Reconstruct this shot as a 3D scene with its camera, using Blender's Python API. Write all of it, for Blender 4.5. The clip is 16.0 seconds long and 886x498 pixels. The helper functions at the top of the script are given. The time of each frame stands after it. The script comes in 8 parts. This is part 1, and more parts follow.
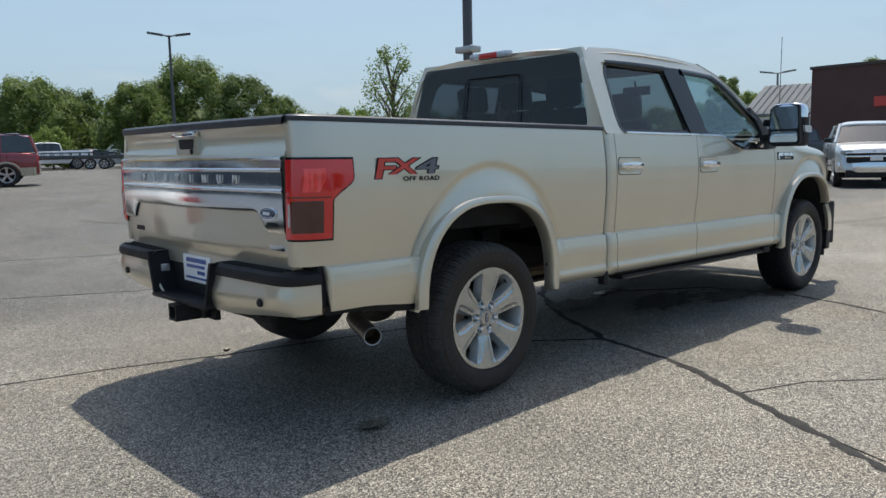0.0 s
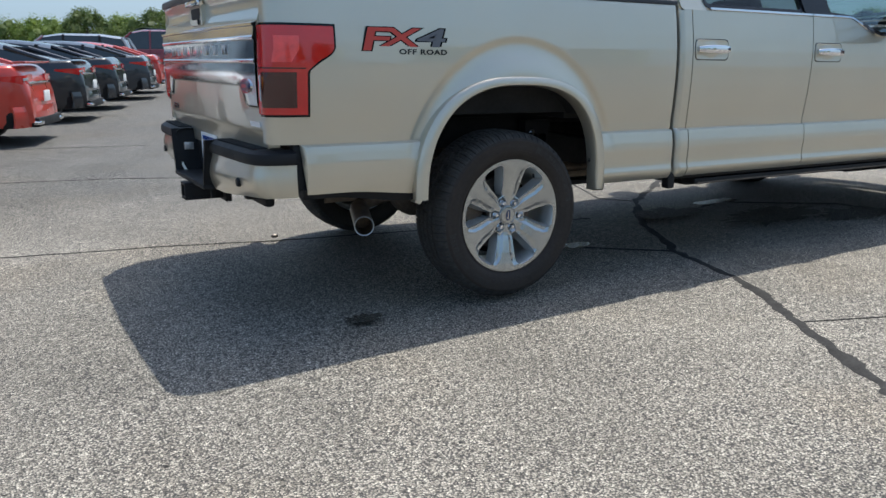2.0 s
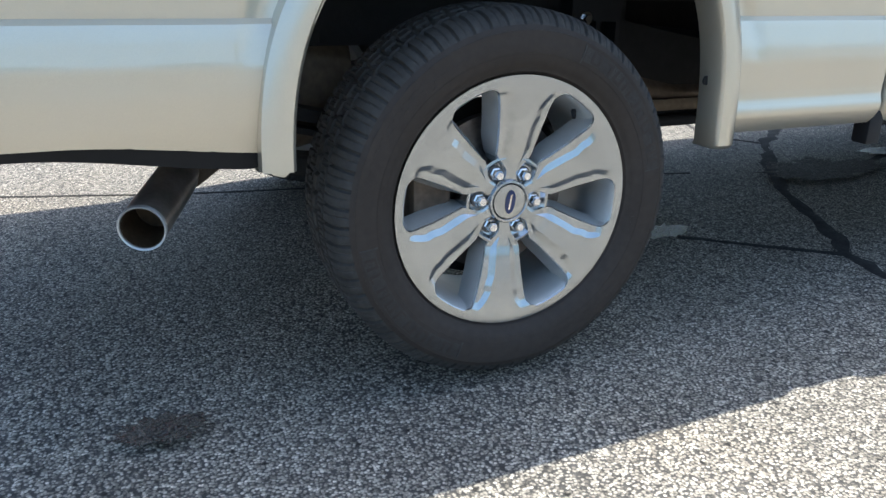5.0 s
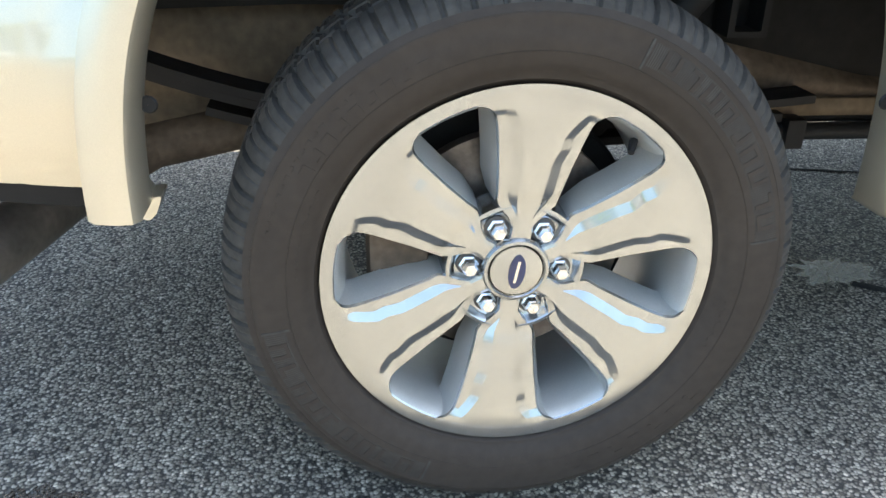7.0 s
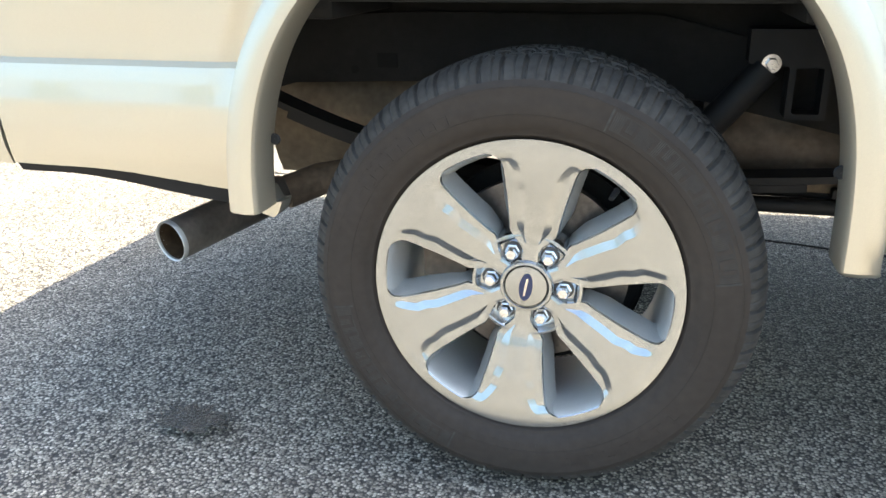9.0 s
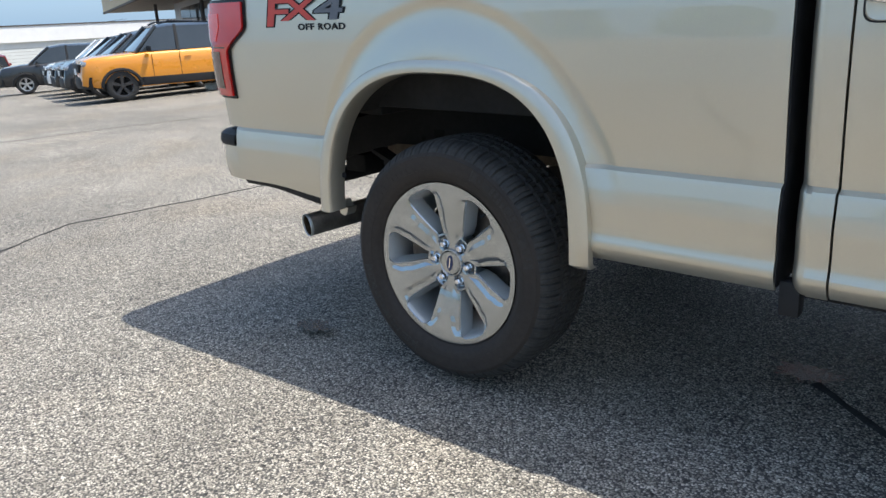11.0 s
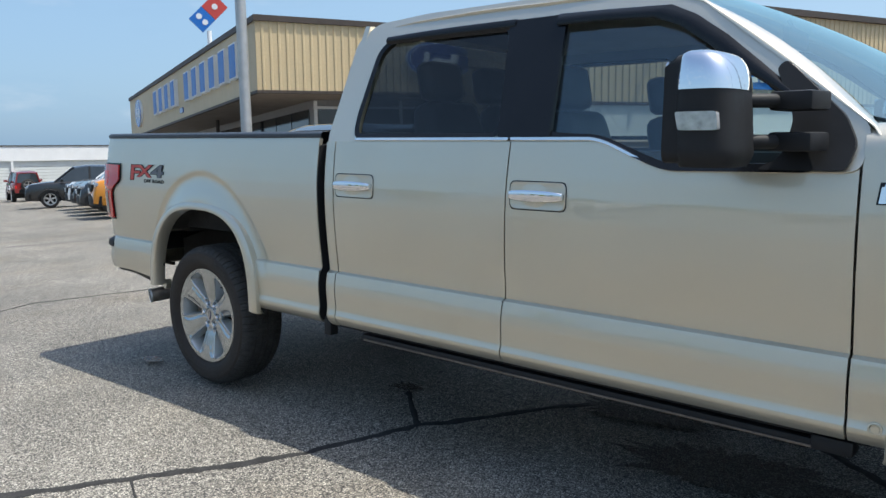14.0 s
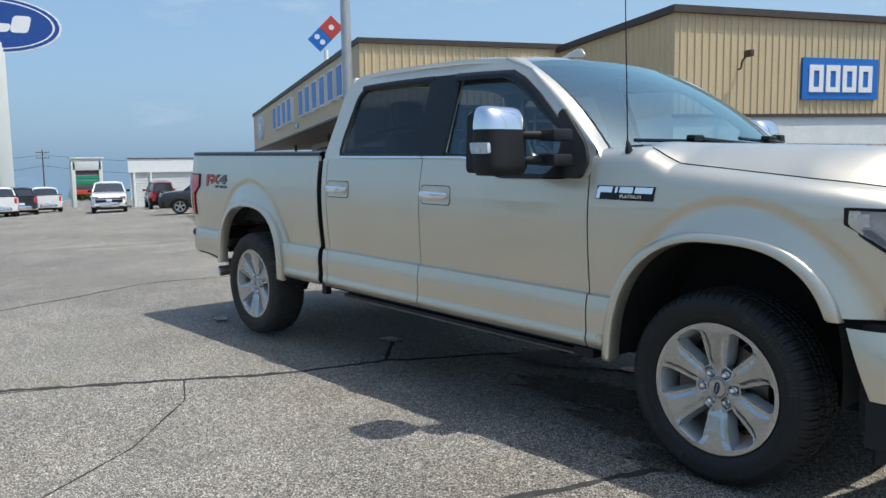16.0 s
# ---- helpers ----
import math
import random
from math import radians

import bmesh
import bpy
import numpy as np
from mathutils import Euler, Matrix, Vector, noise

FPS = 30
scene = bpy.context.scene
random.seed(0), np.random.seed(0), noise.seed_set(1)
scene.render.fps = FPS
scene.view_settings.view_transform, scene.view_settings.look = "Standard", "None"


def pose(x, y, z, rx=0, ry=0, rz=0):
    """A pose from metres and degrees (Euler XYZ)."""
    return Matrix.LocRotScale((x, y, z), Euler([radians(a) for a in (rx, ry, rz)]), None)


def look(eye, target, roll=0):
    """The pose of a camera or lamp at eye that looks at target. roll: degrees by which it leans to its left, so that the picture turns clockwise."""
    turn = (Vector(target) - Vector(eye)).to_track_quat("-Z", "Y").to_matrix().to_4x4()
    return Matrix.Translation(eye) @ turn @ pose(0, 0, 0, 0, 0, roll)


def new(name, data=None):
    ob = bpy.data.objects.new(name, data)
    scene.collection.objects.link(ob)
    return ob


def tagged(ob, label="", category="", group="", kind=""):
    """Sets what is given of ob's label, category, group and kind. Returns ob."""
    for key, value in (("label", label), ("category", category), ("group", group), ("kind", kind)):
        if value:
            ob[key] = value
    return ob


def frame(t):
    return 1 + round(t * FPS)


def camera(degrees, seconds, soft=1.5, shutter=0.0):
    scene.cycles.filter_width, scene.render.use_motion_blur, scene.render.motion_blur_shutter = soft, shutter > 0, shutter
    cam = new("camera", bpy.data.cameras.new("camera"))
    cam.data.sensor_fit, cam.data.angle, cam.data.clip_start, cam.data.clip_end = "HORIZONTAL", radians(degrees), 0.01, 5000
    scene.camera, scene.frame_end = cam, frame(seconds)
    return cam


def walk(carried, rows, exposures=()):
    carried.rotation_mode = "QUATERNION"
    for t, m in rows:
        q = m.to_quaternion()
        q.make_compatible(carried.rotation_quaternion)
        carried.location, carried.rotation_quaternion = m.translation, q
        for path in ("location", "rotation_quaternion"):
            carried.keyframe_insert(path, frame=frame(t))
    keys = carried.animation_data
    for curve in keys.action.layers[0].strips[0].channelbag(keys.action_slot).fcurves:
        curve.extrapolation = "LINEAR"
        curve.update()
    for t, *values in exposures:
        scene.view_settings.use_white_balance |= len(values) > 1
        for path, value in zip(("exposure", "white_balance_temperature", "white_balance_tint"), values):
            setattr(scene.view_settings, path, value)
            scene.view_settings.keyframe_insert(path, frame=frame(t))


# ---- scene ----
cam = camera(59.4, 16.0)
PATH = [
    (0, (-2.923, -3.77, 1.282), (-1.572, -2.317, 1.031), -1.2),
    (0.5, (-2.825, -4.08, 1.253), (-1.557, -2.559, 0.968), -1.5),
    (1, (-2.574, -4.223, 1.237), (-1.433, -2.615, 0.899), -1.6),
    (1.5, (-2.332, -4.214, 1.184), (-1.31, -2.543, 0.78), -1.2),
    (2, (-2.094, -3.957, 1.131), (-1.123, -2.276, 0.653), -0.4),
    (2.5, (-1.859, -3.675, 1.056), (-0.933, -1.986, 0.516), 0.2),
    (3, (-1.597, -3.348, 1.009), (-0.717, -1.655, 0.41), 0.3),
    (3.5, (-1.355, -3.027, 0.961), (-0.513, -1.335, 0.306), 0.4),
    (4, (-1.122, -2.775, 0.933), (-0.322, -1.081, 0.233), 0.3),
    (4.5, (-0.915, -2.569, 0.913), (-0.14, -0.864, 0.214), 0.3),
    (5, (-0.767, -2.354, 0.882), (-0.016, -0.638, 0.182), 0.4),
    (5.2, (-0.715, -2.278, 0.872), (0.018, -0.551, 0.178), 0.4),
    (7.3, (-0.184, -1.876, 0.911), (-0.039, -0.101, 0.002), 0.7),
    (7.5, (-0.165, -1.904, 0.893), (-0.075, -0.098, 0.037), 0.8),
    (8, (-0.085, -2.006, 0.884), (-0.161, -0.156, 0.13), -0.3),
    (8.5, (0.012, -2.096, 0.921), (-0.227, -0.249, 0.193), -0.9),
    (8.7, (0.075, -2.137, 0.927), (-0.263, -0.3, 0.214), -1.2),
    (10.8, (1.367, -2.762, 1.155), (0.17, -1.276, 0.555), -3.1),
    (11, (1.528, -2.818, 1.165), (0.3, -1.347, 0.593), -3.0),
    (11.5, (1.882, -3.0, 1.197), (0.617, -1.542, 0.674), -1.9),
    (12, (2.236, -3.149, 1.266), (0.958, -1.68, 0.807), -1.4),
    (12.5, (2.646, -3.204, 1.295), (1.357, -1.721, 0.922), -1.1),
    (13, (3.024, -3.316, 1.289), (1.737, -1.818, 0.975), -1.0),
    (13.5, (3.423, -3.386, 1.295), (2.138, -1.879, 1.019), -0.7),
    (14, (3.879, -3.399, 1.316), (2.584, -1.896, 1.065), -0.7),
    (14.5, (4.302, -3.522, 1.299), (2.966, -2.056, 1.05), -0.7),
    (15, (4.696, -3.617, 1.327), (3.308, -2.202, 1.062), -0.9),
    (15.5, (5.15, -3.71, 1.352), (3.703, -2.353, 1.096), -1.1),
    (16, (5.594, -3.802, 1.321), (4.088, -2.506, 1.102), -0.8),
]
walk(cam, [(t, look(eye, target, roll)) for t, eye, target, roll in PATH],
     [(0, 0.55, 6350, 8), (1.5, 0.6, 6080, 9), (3.5, 1.0, 6030, 9), (5, 1.6, 6030, 9), (7.3, 2.62, 7150, 9), (8.7, 2.58, 7100, 9), (10.8, 1.2, 6200, 10), (12.5, 0.98, 6150, 9), (14, 0.83, 6050, 8), (16, 0.65, 5950, 8)])

# ---- world, sun, exposure ----
world = bpy.data.worlds.new("world")
scene.world = world
world.use_nodes = True
wn, wl = world.node_tree.nodes, world.node_tree.links
sky = wn.new("ShaderNodeTexSky")
sky.sky_type = "NISHITA"
sky.sun_disc = False
sky.sun_elevation = radians(67.0)
sky.sun_rotation = radians(57.0)
sky.air_density, sky.dust_density, sky.ozone_density = 1.0, 2.6, 1.6
wn["Background"].inputs["Strength"].default_value = 0.125
# a few thin summer clouds
wc, wm = wn.new("ShaderNodeTexCoord"), wn.new("ShaderNodeMapping")
wm.inputs["Scale"].default_value = (2.4, 2.4, 7.0)
wl.new(wc.outputs["Generated"], wm.inputs["Vector"])
cloud = wn.new("ShaderNodeTexNoise")
cloud.inputs["Scale"].default_value, cloud.inputs["Detail"].default_value, cloud.inputs["Roughness"].default_value = 1.7, 6.0, 0.55
wl.new(wm.outputs["Vector"], cloud.inputs["Vector"])
thin = wn.new("ShaderNodeMapRange")
thin.inputs["From Min"].default_value, thin.inputs["From Max"].default_value = 0.52, 0.80
thin.inputs["To Min"].default_value, thin.inputs["To Max"].default_value = 0.72, 0.9
wl.new(cloud.outputs["Fac"], thin.inputs["Value"])
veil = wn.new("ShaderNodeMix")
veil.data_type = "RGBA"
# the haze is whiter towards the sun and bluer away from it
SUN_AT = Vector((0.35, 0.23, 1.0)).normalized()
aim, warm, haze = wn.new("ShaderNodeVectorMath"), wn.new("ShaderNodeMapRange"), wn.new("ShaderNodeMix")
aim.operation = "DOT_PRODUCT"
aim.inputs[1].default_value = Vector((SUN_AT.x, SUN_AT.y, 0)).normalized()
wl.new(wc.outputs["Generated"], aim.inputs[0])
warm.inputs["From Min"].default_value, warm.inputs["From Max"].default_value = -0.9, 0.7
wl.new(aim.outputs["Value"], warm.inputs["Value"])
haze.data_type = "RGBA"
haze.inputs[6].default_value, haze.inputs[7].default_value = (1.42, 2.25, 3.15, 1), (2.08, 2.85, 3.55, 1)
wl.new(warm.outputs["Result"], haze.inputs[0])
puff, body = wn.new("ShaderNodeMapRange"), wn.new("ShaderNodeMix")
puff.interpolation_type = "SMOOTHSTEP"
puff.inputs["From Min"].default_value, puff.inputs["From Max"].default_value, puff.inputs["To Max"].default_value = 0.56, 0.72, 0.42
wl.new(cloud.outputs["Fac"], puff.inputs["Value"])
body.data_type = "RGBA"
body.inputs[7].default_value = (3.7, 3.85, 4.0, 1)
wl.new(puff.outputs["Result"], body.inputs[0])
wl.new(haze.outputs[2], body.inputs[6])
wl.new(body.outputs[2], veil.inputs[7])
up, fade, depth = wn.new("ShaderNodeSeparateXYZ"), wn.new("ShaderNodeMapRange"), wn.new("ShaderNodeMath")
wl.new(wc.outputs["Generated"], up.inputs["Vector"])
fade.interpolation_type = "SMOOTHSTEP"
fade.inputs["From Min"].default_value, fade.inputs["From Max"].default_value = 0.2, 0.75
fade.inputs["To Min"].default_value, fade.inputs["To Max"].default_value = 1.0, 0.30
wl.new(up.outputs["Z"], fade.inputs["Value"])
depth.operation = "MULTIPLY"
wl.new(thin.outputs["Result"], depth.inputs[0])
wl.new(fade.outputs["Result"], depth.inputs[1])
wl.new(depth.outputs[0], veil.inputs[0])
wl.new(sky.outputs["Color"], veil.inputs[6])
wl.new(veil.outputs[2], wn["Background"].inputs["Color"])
sun = new("sun", bpy.data.lights.new("sun", "SUN"))
sun.data.energy, sun.data.angle, sun.data.color = 3.0, radians(0.5), (1.0, 0.918, 0.785)
sun.matrix_world = look(SUN_AT * 50, (0, 0, 0))
scene.view_settings.exposure = 0.0


# ---- materials ----
def mat(name, color, rough=0.5, metal=0.0, coat=0.0, vary=0.0, scale=4.0, fine=0.0, fine_scale=60.0, bump=0.0, bump_scale=80.0, spec=0.5, dist=0.002):
    """A principled material with colour variation at two scales and a fine relief."""
    m = bpy.data.materials.new(name)
    m.use_nodes = True
    n, l = m.node_tree.nodes, m.node_tree.links
    p = n["Principled BSDF"]
    p.inputs["Base Color"].default_value = (*color, 1)
    p.inputs["Roughness"].default_value = rough
    p.inputs["Metallic"].default_value = metal
    p.inputs["Coat Weight"].default_value = coat
    p.inputs["Coat Roughness"].default_value = 0.03
    p.inputs["Specular IOR Level"].default_value = spec
    co = n.new("ShaderNodeTexCoord")
    last = None
    for amount, sc in ((vary, scale), (fine, fine_scale)):
        if amount <= 0:
            continue
        t = n.new("ShaderNodeTexNoise")
        t.inputs["Scale"].default_value = sc
        t.inputs["Detail"].default_value = 5.0
        l.new(co.outputs["Object"], t.inputs["Vector"])
        r = n.new("ShaderNodeMapRange")
        r.inputs["From Min"].default_value, r.inputs["From Max"].default_value = 0.25, 0.75
        r.inputs["To Min"].default_value, r.inputs["To Max"].default_value = 1.0 - amount, 1.0 + amount
        l.new(t.outputs["Fac"], r.inputs["Value"])
        mul = n.new("ShaderNodeVectorMath")
        mul.operation = "SCALE"
        if last is None:
            mul.inputs[0].default_value = color
        else:
            l.new(last, mul.inputs[0])
        l.new(r.outputs["Result"], mul.inputs["Scale"])
        last = mul.outputs["Vector"]
    if last is not None:
        l.new(last, p.inputs["Base Color"])
        rr = n.new("ShaderNodeTexNoise")
        rr.inputs["Scale"].default_value = scale * 3.1
        l.new(co.outputs["Object"], rr.inputs["Vector"])
        r2 = n.new("ShaderNodeMapRange")
        r2.inputs["To Min"].default_value, r2.inputs["To Max"].default_value = max(0.0, rough - 0.08), min(1.0, rough + 0.08)
        l.new(rr.outputs["Fac"], r2.inputs["Value"])
        l.new(r2.outputs["Result"], p.inputs["Roughness"])
    if bump > 0:
        t = n.new("ShaderNodeTexNoise")
        t.inputs["Scale"].default_value = bump_scale
        t.inputs["Detail"].default_value = 3.0
        l.new(co.outputs["Object"], t.inputs["Vector"])
        b = n.new("ShaderNodeBump")
        b.inputs["Strength"].default_value = bump
        b.inputs["Distance"].default_value = dist
        l.new(t.outputs["Fac"], b.inputs["Height"])
        l.new(b.outputs["Normal"], p.inputs["Normal"])
    return m


def glass_mat(name, tint, rough=0.008, least=0.055, shine=(0.8, 0.8, 0.8)):
    m = bpy.data.materials.new(name)
    m.use_nodes = True
    n, l = m.node_tree.nodes, m.node_tree.links
    n.remove(n["Principled BSDF"])
    tr, gl, mx, fr = n.new("ShaderNodeBsdfTransparent"), n.new("ShaderNodeBsdfGlossy"), n.new("ShaderNodeMixShader"), n.new("ShaderNodeLayerWeight")
    tr.inputs["Color"].default_value = (*tint, 1)
    gl.inputs["Roughness"].default_value = rough
    gl.inputs["Color"].default_value = (*shine, 1)
    fr.inputs["Blend"].default_value = 0.5
    pw, ma = n.new("ShaderNodeMath"), n.new("ShaderNodeMath")
    pw.operation, ma.operation = "POWER", "MULTIPLY_ADD"
    pw.inputs[1].default_value, ma.inputs[1].default_value, ma.inputs[2].default_value = 4.5, 0.85, least
    l.new(fr.outputs["Facing"], pw.inputs[0])
    l.new(pw.outputs[0], ma.inputs[0])
    l.new(ma.outputs[0], mx.inputs["Fac"])
    l.new(tr.outputs["BSDF"], mx.inputs[1])
    l.new(gl.outputs["BSDF"], mx.inputs[2])
    l.new(mx.outputs["Shader"], n["Material Output"].inputs["Surface"])
    return m


def asphalt_mat(name="worn_asphalt", wet=0.0):
    """Worn asphalt: pale exposed stones of 5 to 10 mm in dark binder, small pits, stains at metre scale. wet: darkens and smooths it."""
    m = bpy.data.materials.new(name)
    m.use_nodes = True
    n, l = m.node_tree.nodes, m.node_tree.links
    p = n["Principled BSDF"]
    co = n.new("ShaderNodeTexCoord")
    warp, push = n.new("ShaderNodeTexNoise"), n.new("ShaderNodeVectorMath")
    warp.inputs["Scale"].default_value, warp.inputs["Detail"].default_value = 95.0, 2.0
    l.new(co.outputs["Object"], warp.inputs["Vector"])
    push.operation = "MULTIPLY_ADD"
    push.inputs[1].default_value = (0.006, 0.006, 0.0)
    l.new(warp.outputs["Color"], push.inputs[0])
    l.new(co.outputs["Object"], push.inputs[2])
    v = n.new("ShaderNodeTexVoronoi")
    v.inputs["Scale"].default_value = 148.0
    v.inputs["Randomness"].default_value = 1.0
    l.new(push.outputs["Vector"], v.inputs["Vector"])
    stone = n.new("ShaderNodeValToRGB")
    e = stone.color_ramp.elements
    e[0].position, e[0].color = 0.0, (0.115, 0.105, 0.088, 1)
    e[1].position, e[1].color = 1.0, (0.60, 0.555, 0.475, 1)
    for at, c in ((0.22, (0.235, 0.215, 0.18)), (0.75, (0.40, 0.37, 0.312))):
        stone.color_ramp.elements.new(at).color = (*c, 1)
    sep = n.new("ShaderNodeSeparateColor")
    l.new(v.outputs["Color"], sep.inputs["Color"])
    l.new(sep.outputs["Red"], stone.inputs["Fac"])
    gap = n.new("ShaderNodeMapRange")
    gap.inputs["From Min"].default_value, gap.inputs["From Max"].default_value = 0.40, 0.66
    l.new(v.outputs["Distance"], gap.inputs["Value"])
    binder = n.new("ShaderNodeMix")
    binder.data_type = "RGBA"
    binder.inputs[7].default_value = (0.055, 0.053, 0.050, 1)
    l.new(gap.outputs["Result"], binder.inputs[0])
    l.new(stone.outputs["Color"], binder.inputs[6])
    last = binder.outputs[2]
    for sc, lo, hi, det in ((0.22, 0.78, 1.18, 4.0), (1.3, 0.84, 1.14, 6.0), (46.0, 0.66, 1.32, 2.0)):
        t = n.new("ShaderNodeTexNoise")
        t.inputs["Scale"].default_value, t.inputs["Detail"].default_value = sc, det
        l.new(co.outputs["Object"], t.inputs["Vector"])
        r = n.new("ShaderNodeMapRange")
        r.inputs["From Min"].default_value, r.inputs["From Max"].default_value = 0.3, 0.7
        r.inputs["To Min"].default_value, r.inputs["To Max"].default_value = lo, hi
        l.new(t.outputs["Fac"], r.inputs["Value"])
        s = n.new("ShaderNodeVectorMath")
        s.operation = "SCALE"
        l.new(last, s.inputs[0])
        l.new(r.outputs["Result"], s.inputs["Scale"])
        last = s.outputs["Vector"]
    # rusty tint in broad patches
    t, r, mx = n.new("ShaderNodeTexNoise"), n.new("ShaderNodeMapRange"), n.new("ShaderNodeMix")
    t.inputs["Scale"].default_value, t.inputs["Detail"].default_value = 0.75, 5.0
    l.new(co.outputs["Object"], t.inputs["Vector"])
    r.inputs["From Min"].default_value, r.inputs["From Max"].default_value, r.inputs["To Max"].default_value = 0.5, 0.72, 0.45
    l.new(t.outputs["Fac"], r.inputs["Value"])
    mx.data_type, mx.blend_type = "RGBA", "MULTIPLY"
    mx.inputs[7].default_value = (1.0, 0.88, 0.72, 1)
    l.new(r.outputs["Result"], mx.inputs[0])
    l.new(last, mx.inputs[6])
    last = mx.outputs[2]
    pit = n.new("ShaderNodeTexVoronoi")
    pit.inputs["Scale"].default_value = 27.0
    l.new(push.outputs["Vector"], pit.inputs["Vector"])
    near = n.new("ShaderNodeMapRange")
    near.inputs["From Min"].default_value, near.inputs["From Max"].default_value = 0.12, 0.24
    l.new(pit.outputs["Distance"], near.inputs["Value"])
    some, pick, both_ = n.new("ShaderNodeSeparateColor"), n.new("ShaderNodeMath"), n.new("ShaderNodeMath")
    l.new(pit.outputs["Color"], some.inputs["Color"])
    pick.operation, both_.operation = "LESS_THAN", "MAXIMUM"
    pick.inputs[1].default_value = 0.62
    l.new(some.outputs["Green"], pick.inputs[0])
    l.new(pick.outputs[0], both_.inputs[0])
    l.new(near.outputs["Result"], both_.inputs[1])
    hole = n.new("ShaderNodeMapRange")
    hole.inputs["To Min"].default_value, hole.inputs["To Max"].default_value = 0.2, 1.0 - wet
    l.new(both_.outputs[0], hole.inputs["Value"])
    s = n.new("ShaderNodeVectorMath")
    s.operation = "SCALE"
    l.new(last, s.inputs[0])
    l.new(hole.outputs["Result"], s.inputs["Scale"])
    last = s.outputs["Vector"]
    # base colour turns darker and bluer towards higher x and y, with uneven edges
    place_, edge_ = n.new("ShaderNodeSeparateXYZ"), n.new("ShaderNodeTexNoise")
    l.new(co.outputs["Object"], place_.inputs["Vector"])
    edge_.inputs["Scale"].default_value, edge_.inputs["Detail"].default_value = 0.6, 4.0
    l.new(co.outputs["Object"], edge_.inputs["Vector"])
    masks = []
    for axis, lo, hi in (("X", -5.0, -2.4), ("Y", 1.2, 4.2)):
        add, ramp = n.new("ShaderNodeMath"), n.new("ShaderNodeMapRange")
        add.operation = "MULTIPLY_ADD"
        add.inputs[1].default_value = 2.0
        l.new(edge_.outputs["Fac"], add.inputs[0])
        l.new(place_.outputs[axis], add.inputs[2])
        ramp.interpolation_type = "SMOOTHSTEP"
        ramp.inputs["From Min"].default_value, ramp.inputs["From Max"].default_value = lo + 1.0, hi + 1.0
        l.new(add.outputs[0], ramp.inputs["Value"])
        masks.append(ramp.outputs["Result"])
    darker_zone, tone = n.new("ShaderNodeMath"), n.new("ShaderNodeMix")
    darker_zone.operation = "MULTIPLY"
    l.new(masks[0], darker_zone.inputs[0])
    l.new(masks[1], darker_zone.inputs[1])
    tone.data_type, tone.blend_type = "RGBA", "MULTIPLY"
    tone.inputs[7].default_value = (0.60, 0.635, 0.69, 1)
    l.new(darker_zone.outputs[0], tone.inputs[0])
    l.new(last, tone.inputs[6])
    l.new(tone.outputs[2], p.inputs["Base Color"])
    p.inputs["Roughness"].default_value = 0.72
    p.inputs["Specular IOR Level"].default_value = 0.3 * (1 - wet)
    b = n.new("ShaderNodeBump")
    b.inputs["Strength"].default_value, b.inputs["Distance"].default_value = 0.7, 0.005
    b.invert = True
    l.new(v.outputs["Distance"], b.inputs["Height"])
    l.new(b.outputs["Normal"], p.inputs["Normal"])
    return m


PAINT = mat("champagne_metallic_paint", (0.606, 0.561, 0.452), 0.40, metal=0.8, coat=1.0, vary=0.03, scale=1.5, fine=0.06, fine_scale=900)
PAINT.node_tree.nodes["Principled BSDF"].inputs["Coat IOR"].default_value = 1.7
PAINT.node_tree.nodes["Principled BSDF"].inputs["Coat Roughness"].default_value = 0.015
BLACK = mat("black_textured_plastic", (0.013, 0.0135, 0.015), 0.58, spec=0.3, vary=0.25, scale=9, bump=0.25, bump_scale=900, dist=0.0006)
GLOSSBLACK = mat("gloss_black_trim", (0.008, 0.009, 0.011), 0.14, vary=0.15, scale=6, spec=0.3)
RAILBLACK = mat("black_bed_rail_cap", (0.03, 0.035, 0.045), 0.42, vary=0.2, scale=12, bump=0.2, bump_scale=700, dist=0.0006)
CHROME = mat("chrome", (0.82, 0.83, 0.85), 0.06, metal=1.0, vary=0.03, scale=8)
SATIN = mat("satin_aluminium_trim", (0.66, 0.66, 0.67), 0.2, metal=1.0, vary=0.06, scale=5)
ALLOY = mat("polished_alloy", (0.44, 0.465, 0.48), 0.19, metal=1.0, vary=0.06, scale=14, fine=0.04, fine_scale=300)
ALLOYDARK = mat("silver_painted_alloy", (0.50, 0.515, 0.51), 0.38, metal=0.6, vary=0.10, scale=10, fine=0.08, fine_scale=600)
RUBBER = mat("tyre_rubber", (0.038, 0.031, 0.026), 0.64, vary=0.22, scale=5, fine=0.15, fine_scale=60, bump=0.08, bump_scale=300, spec=0.25)
CLEANRUBBER = mat("clean_black_tyre_rubber", (0.014, 0.0138, 0.0135), 0.55, vary=0.2, scale=6, bump=0.08, bump_scale=300, spec=0.3)
DARKRUBBER = mat("black_tyre_tread", (0.038, 0.036, 0.033), 0.8, vary=0.35, scale=16, fine=0.3, fine_scale=90, bump=0.3, bump_scale=200)
IRON = mat("brake_iron", (0.16, 0.14, 0.125), 0.45, metal=0.7, vary=0.35, scale=15, fine=0.2, fine_scale=120)
RUSTY = mat("dusty_brown_steel", (0.13, 0.1, 0.075), 0.75, metal=0.3, vary=0.4, scale=9, fine=0.3, fine_scale=60, bump=0.3, bump_scale=60)
DARKSTEEL = mat("heat_darkened_steel", (0.20, 0.18, 0.16), 0.36, metal=0.7, vary=0.55, scale=9, fine=0.15, fine_scale=90)
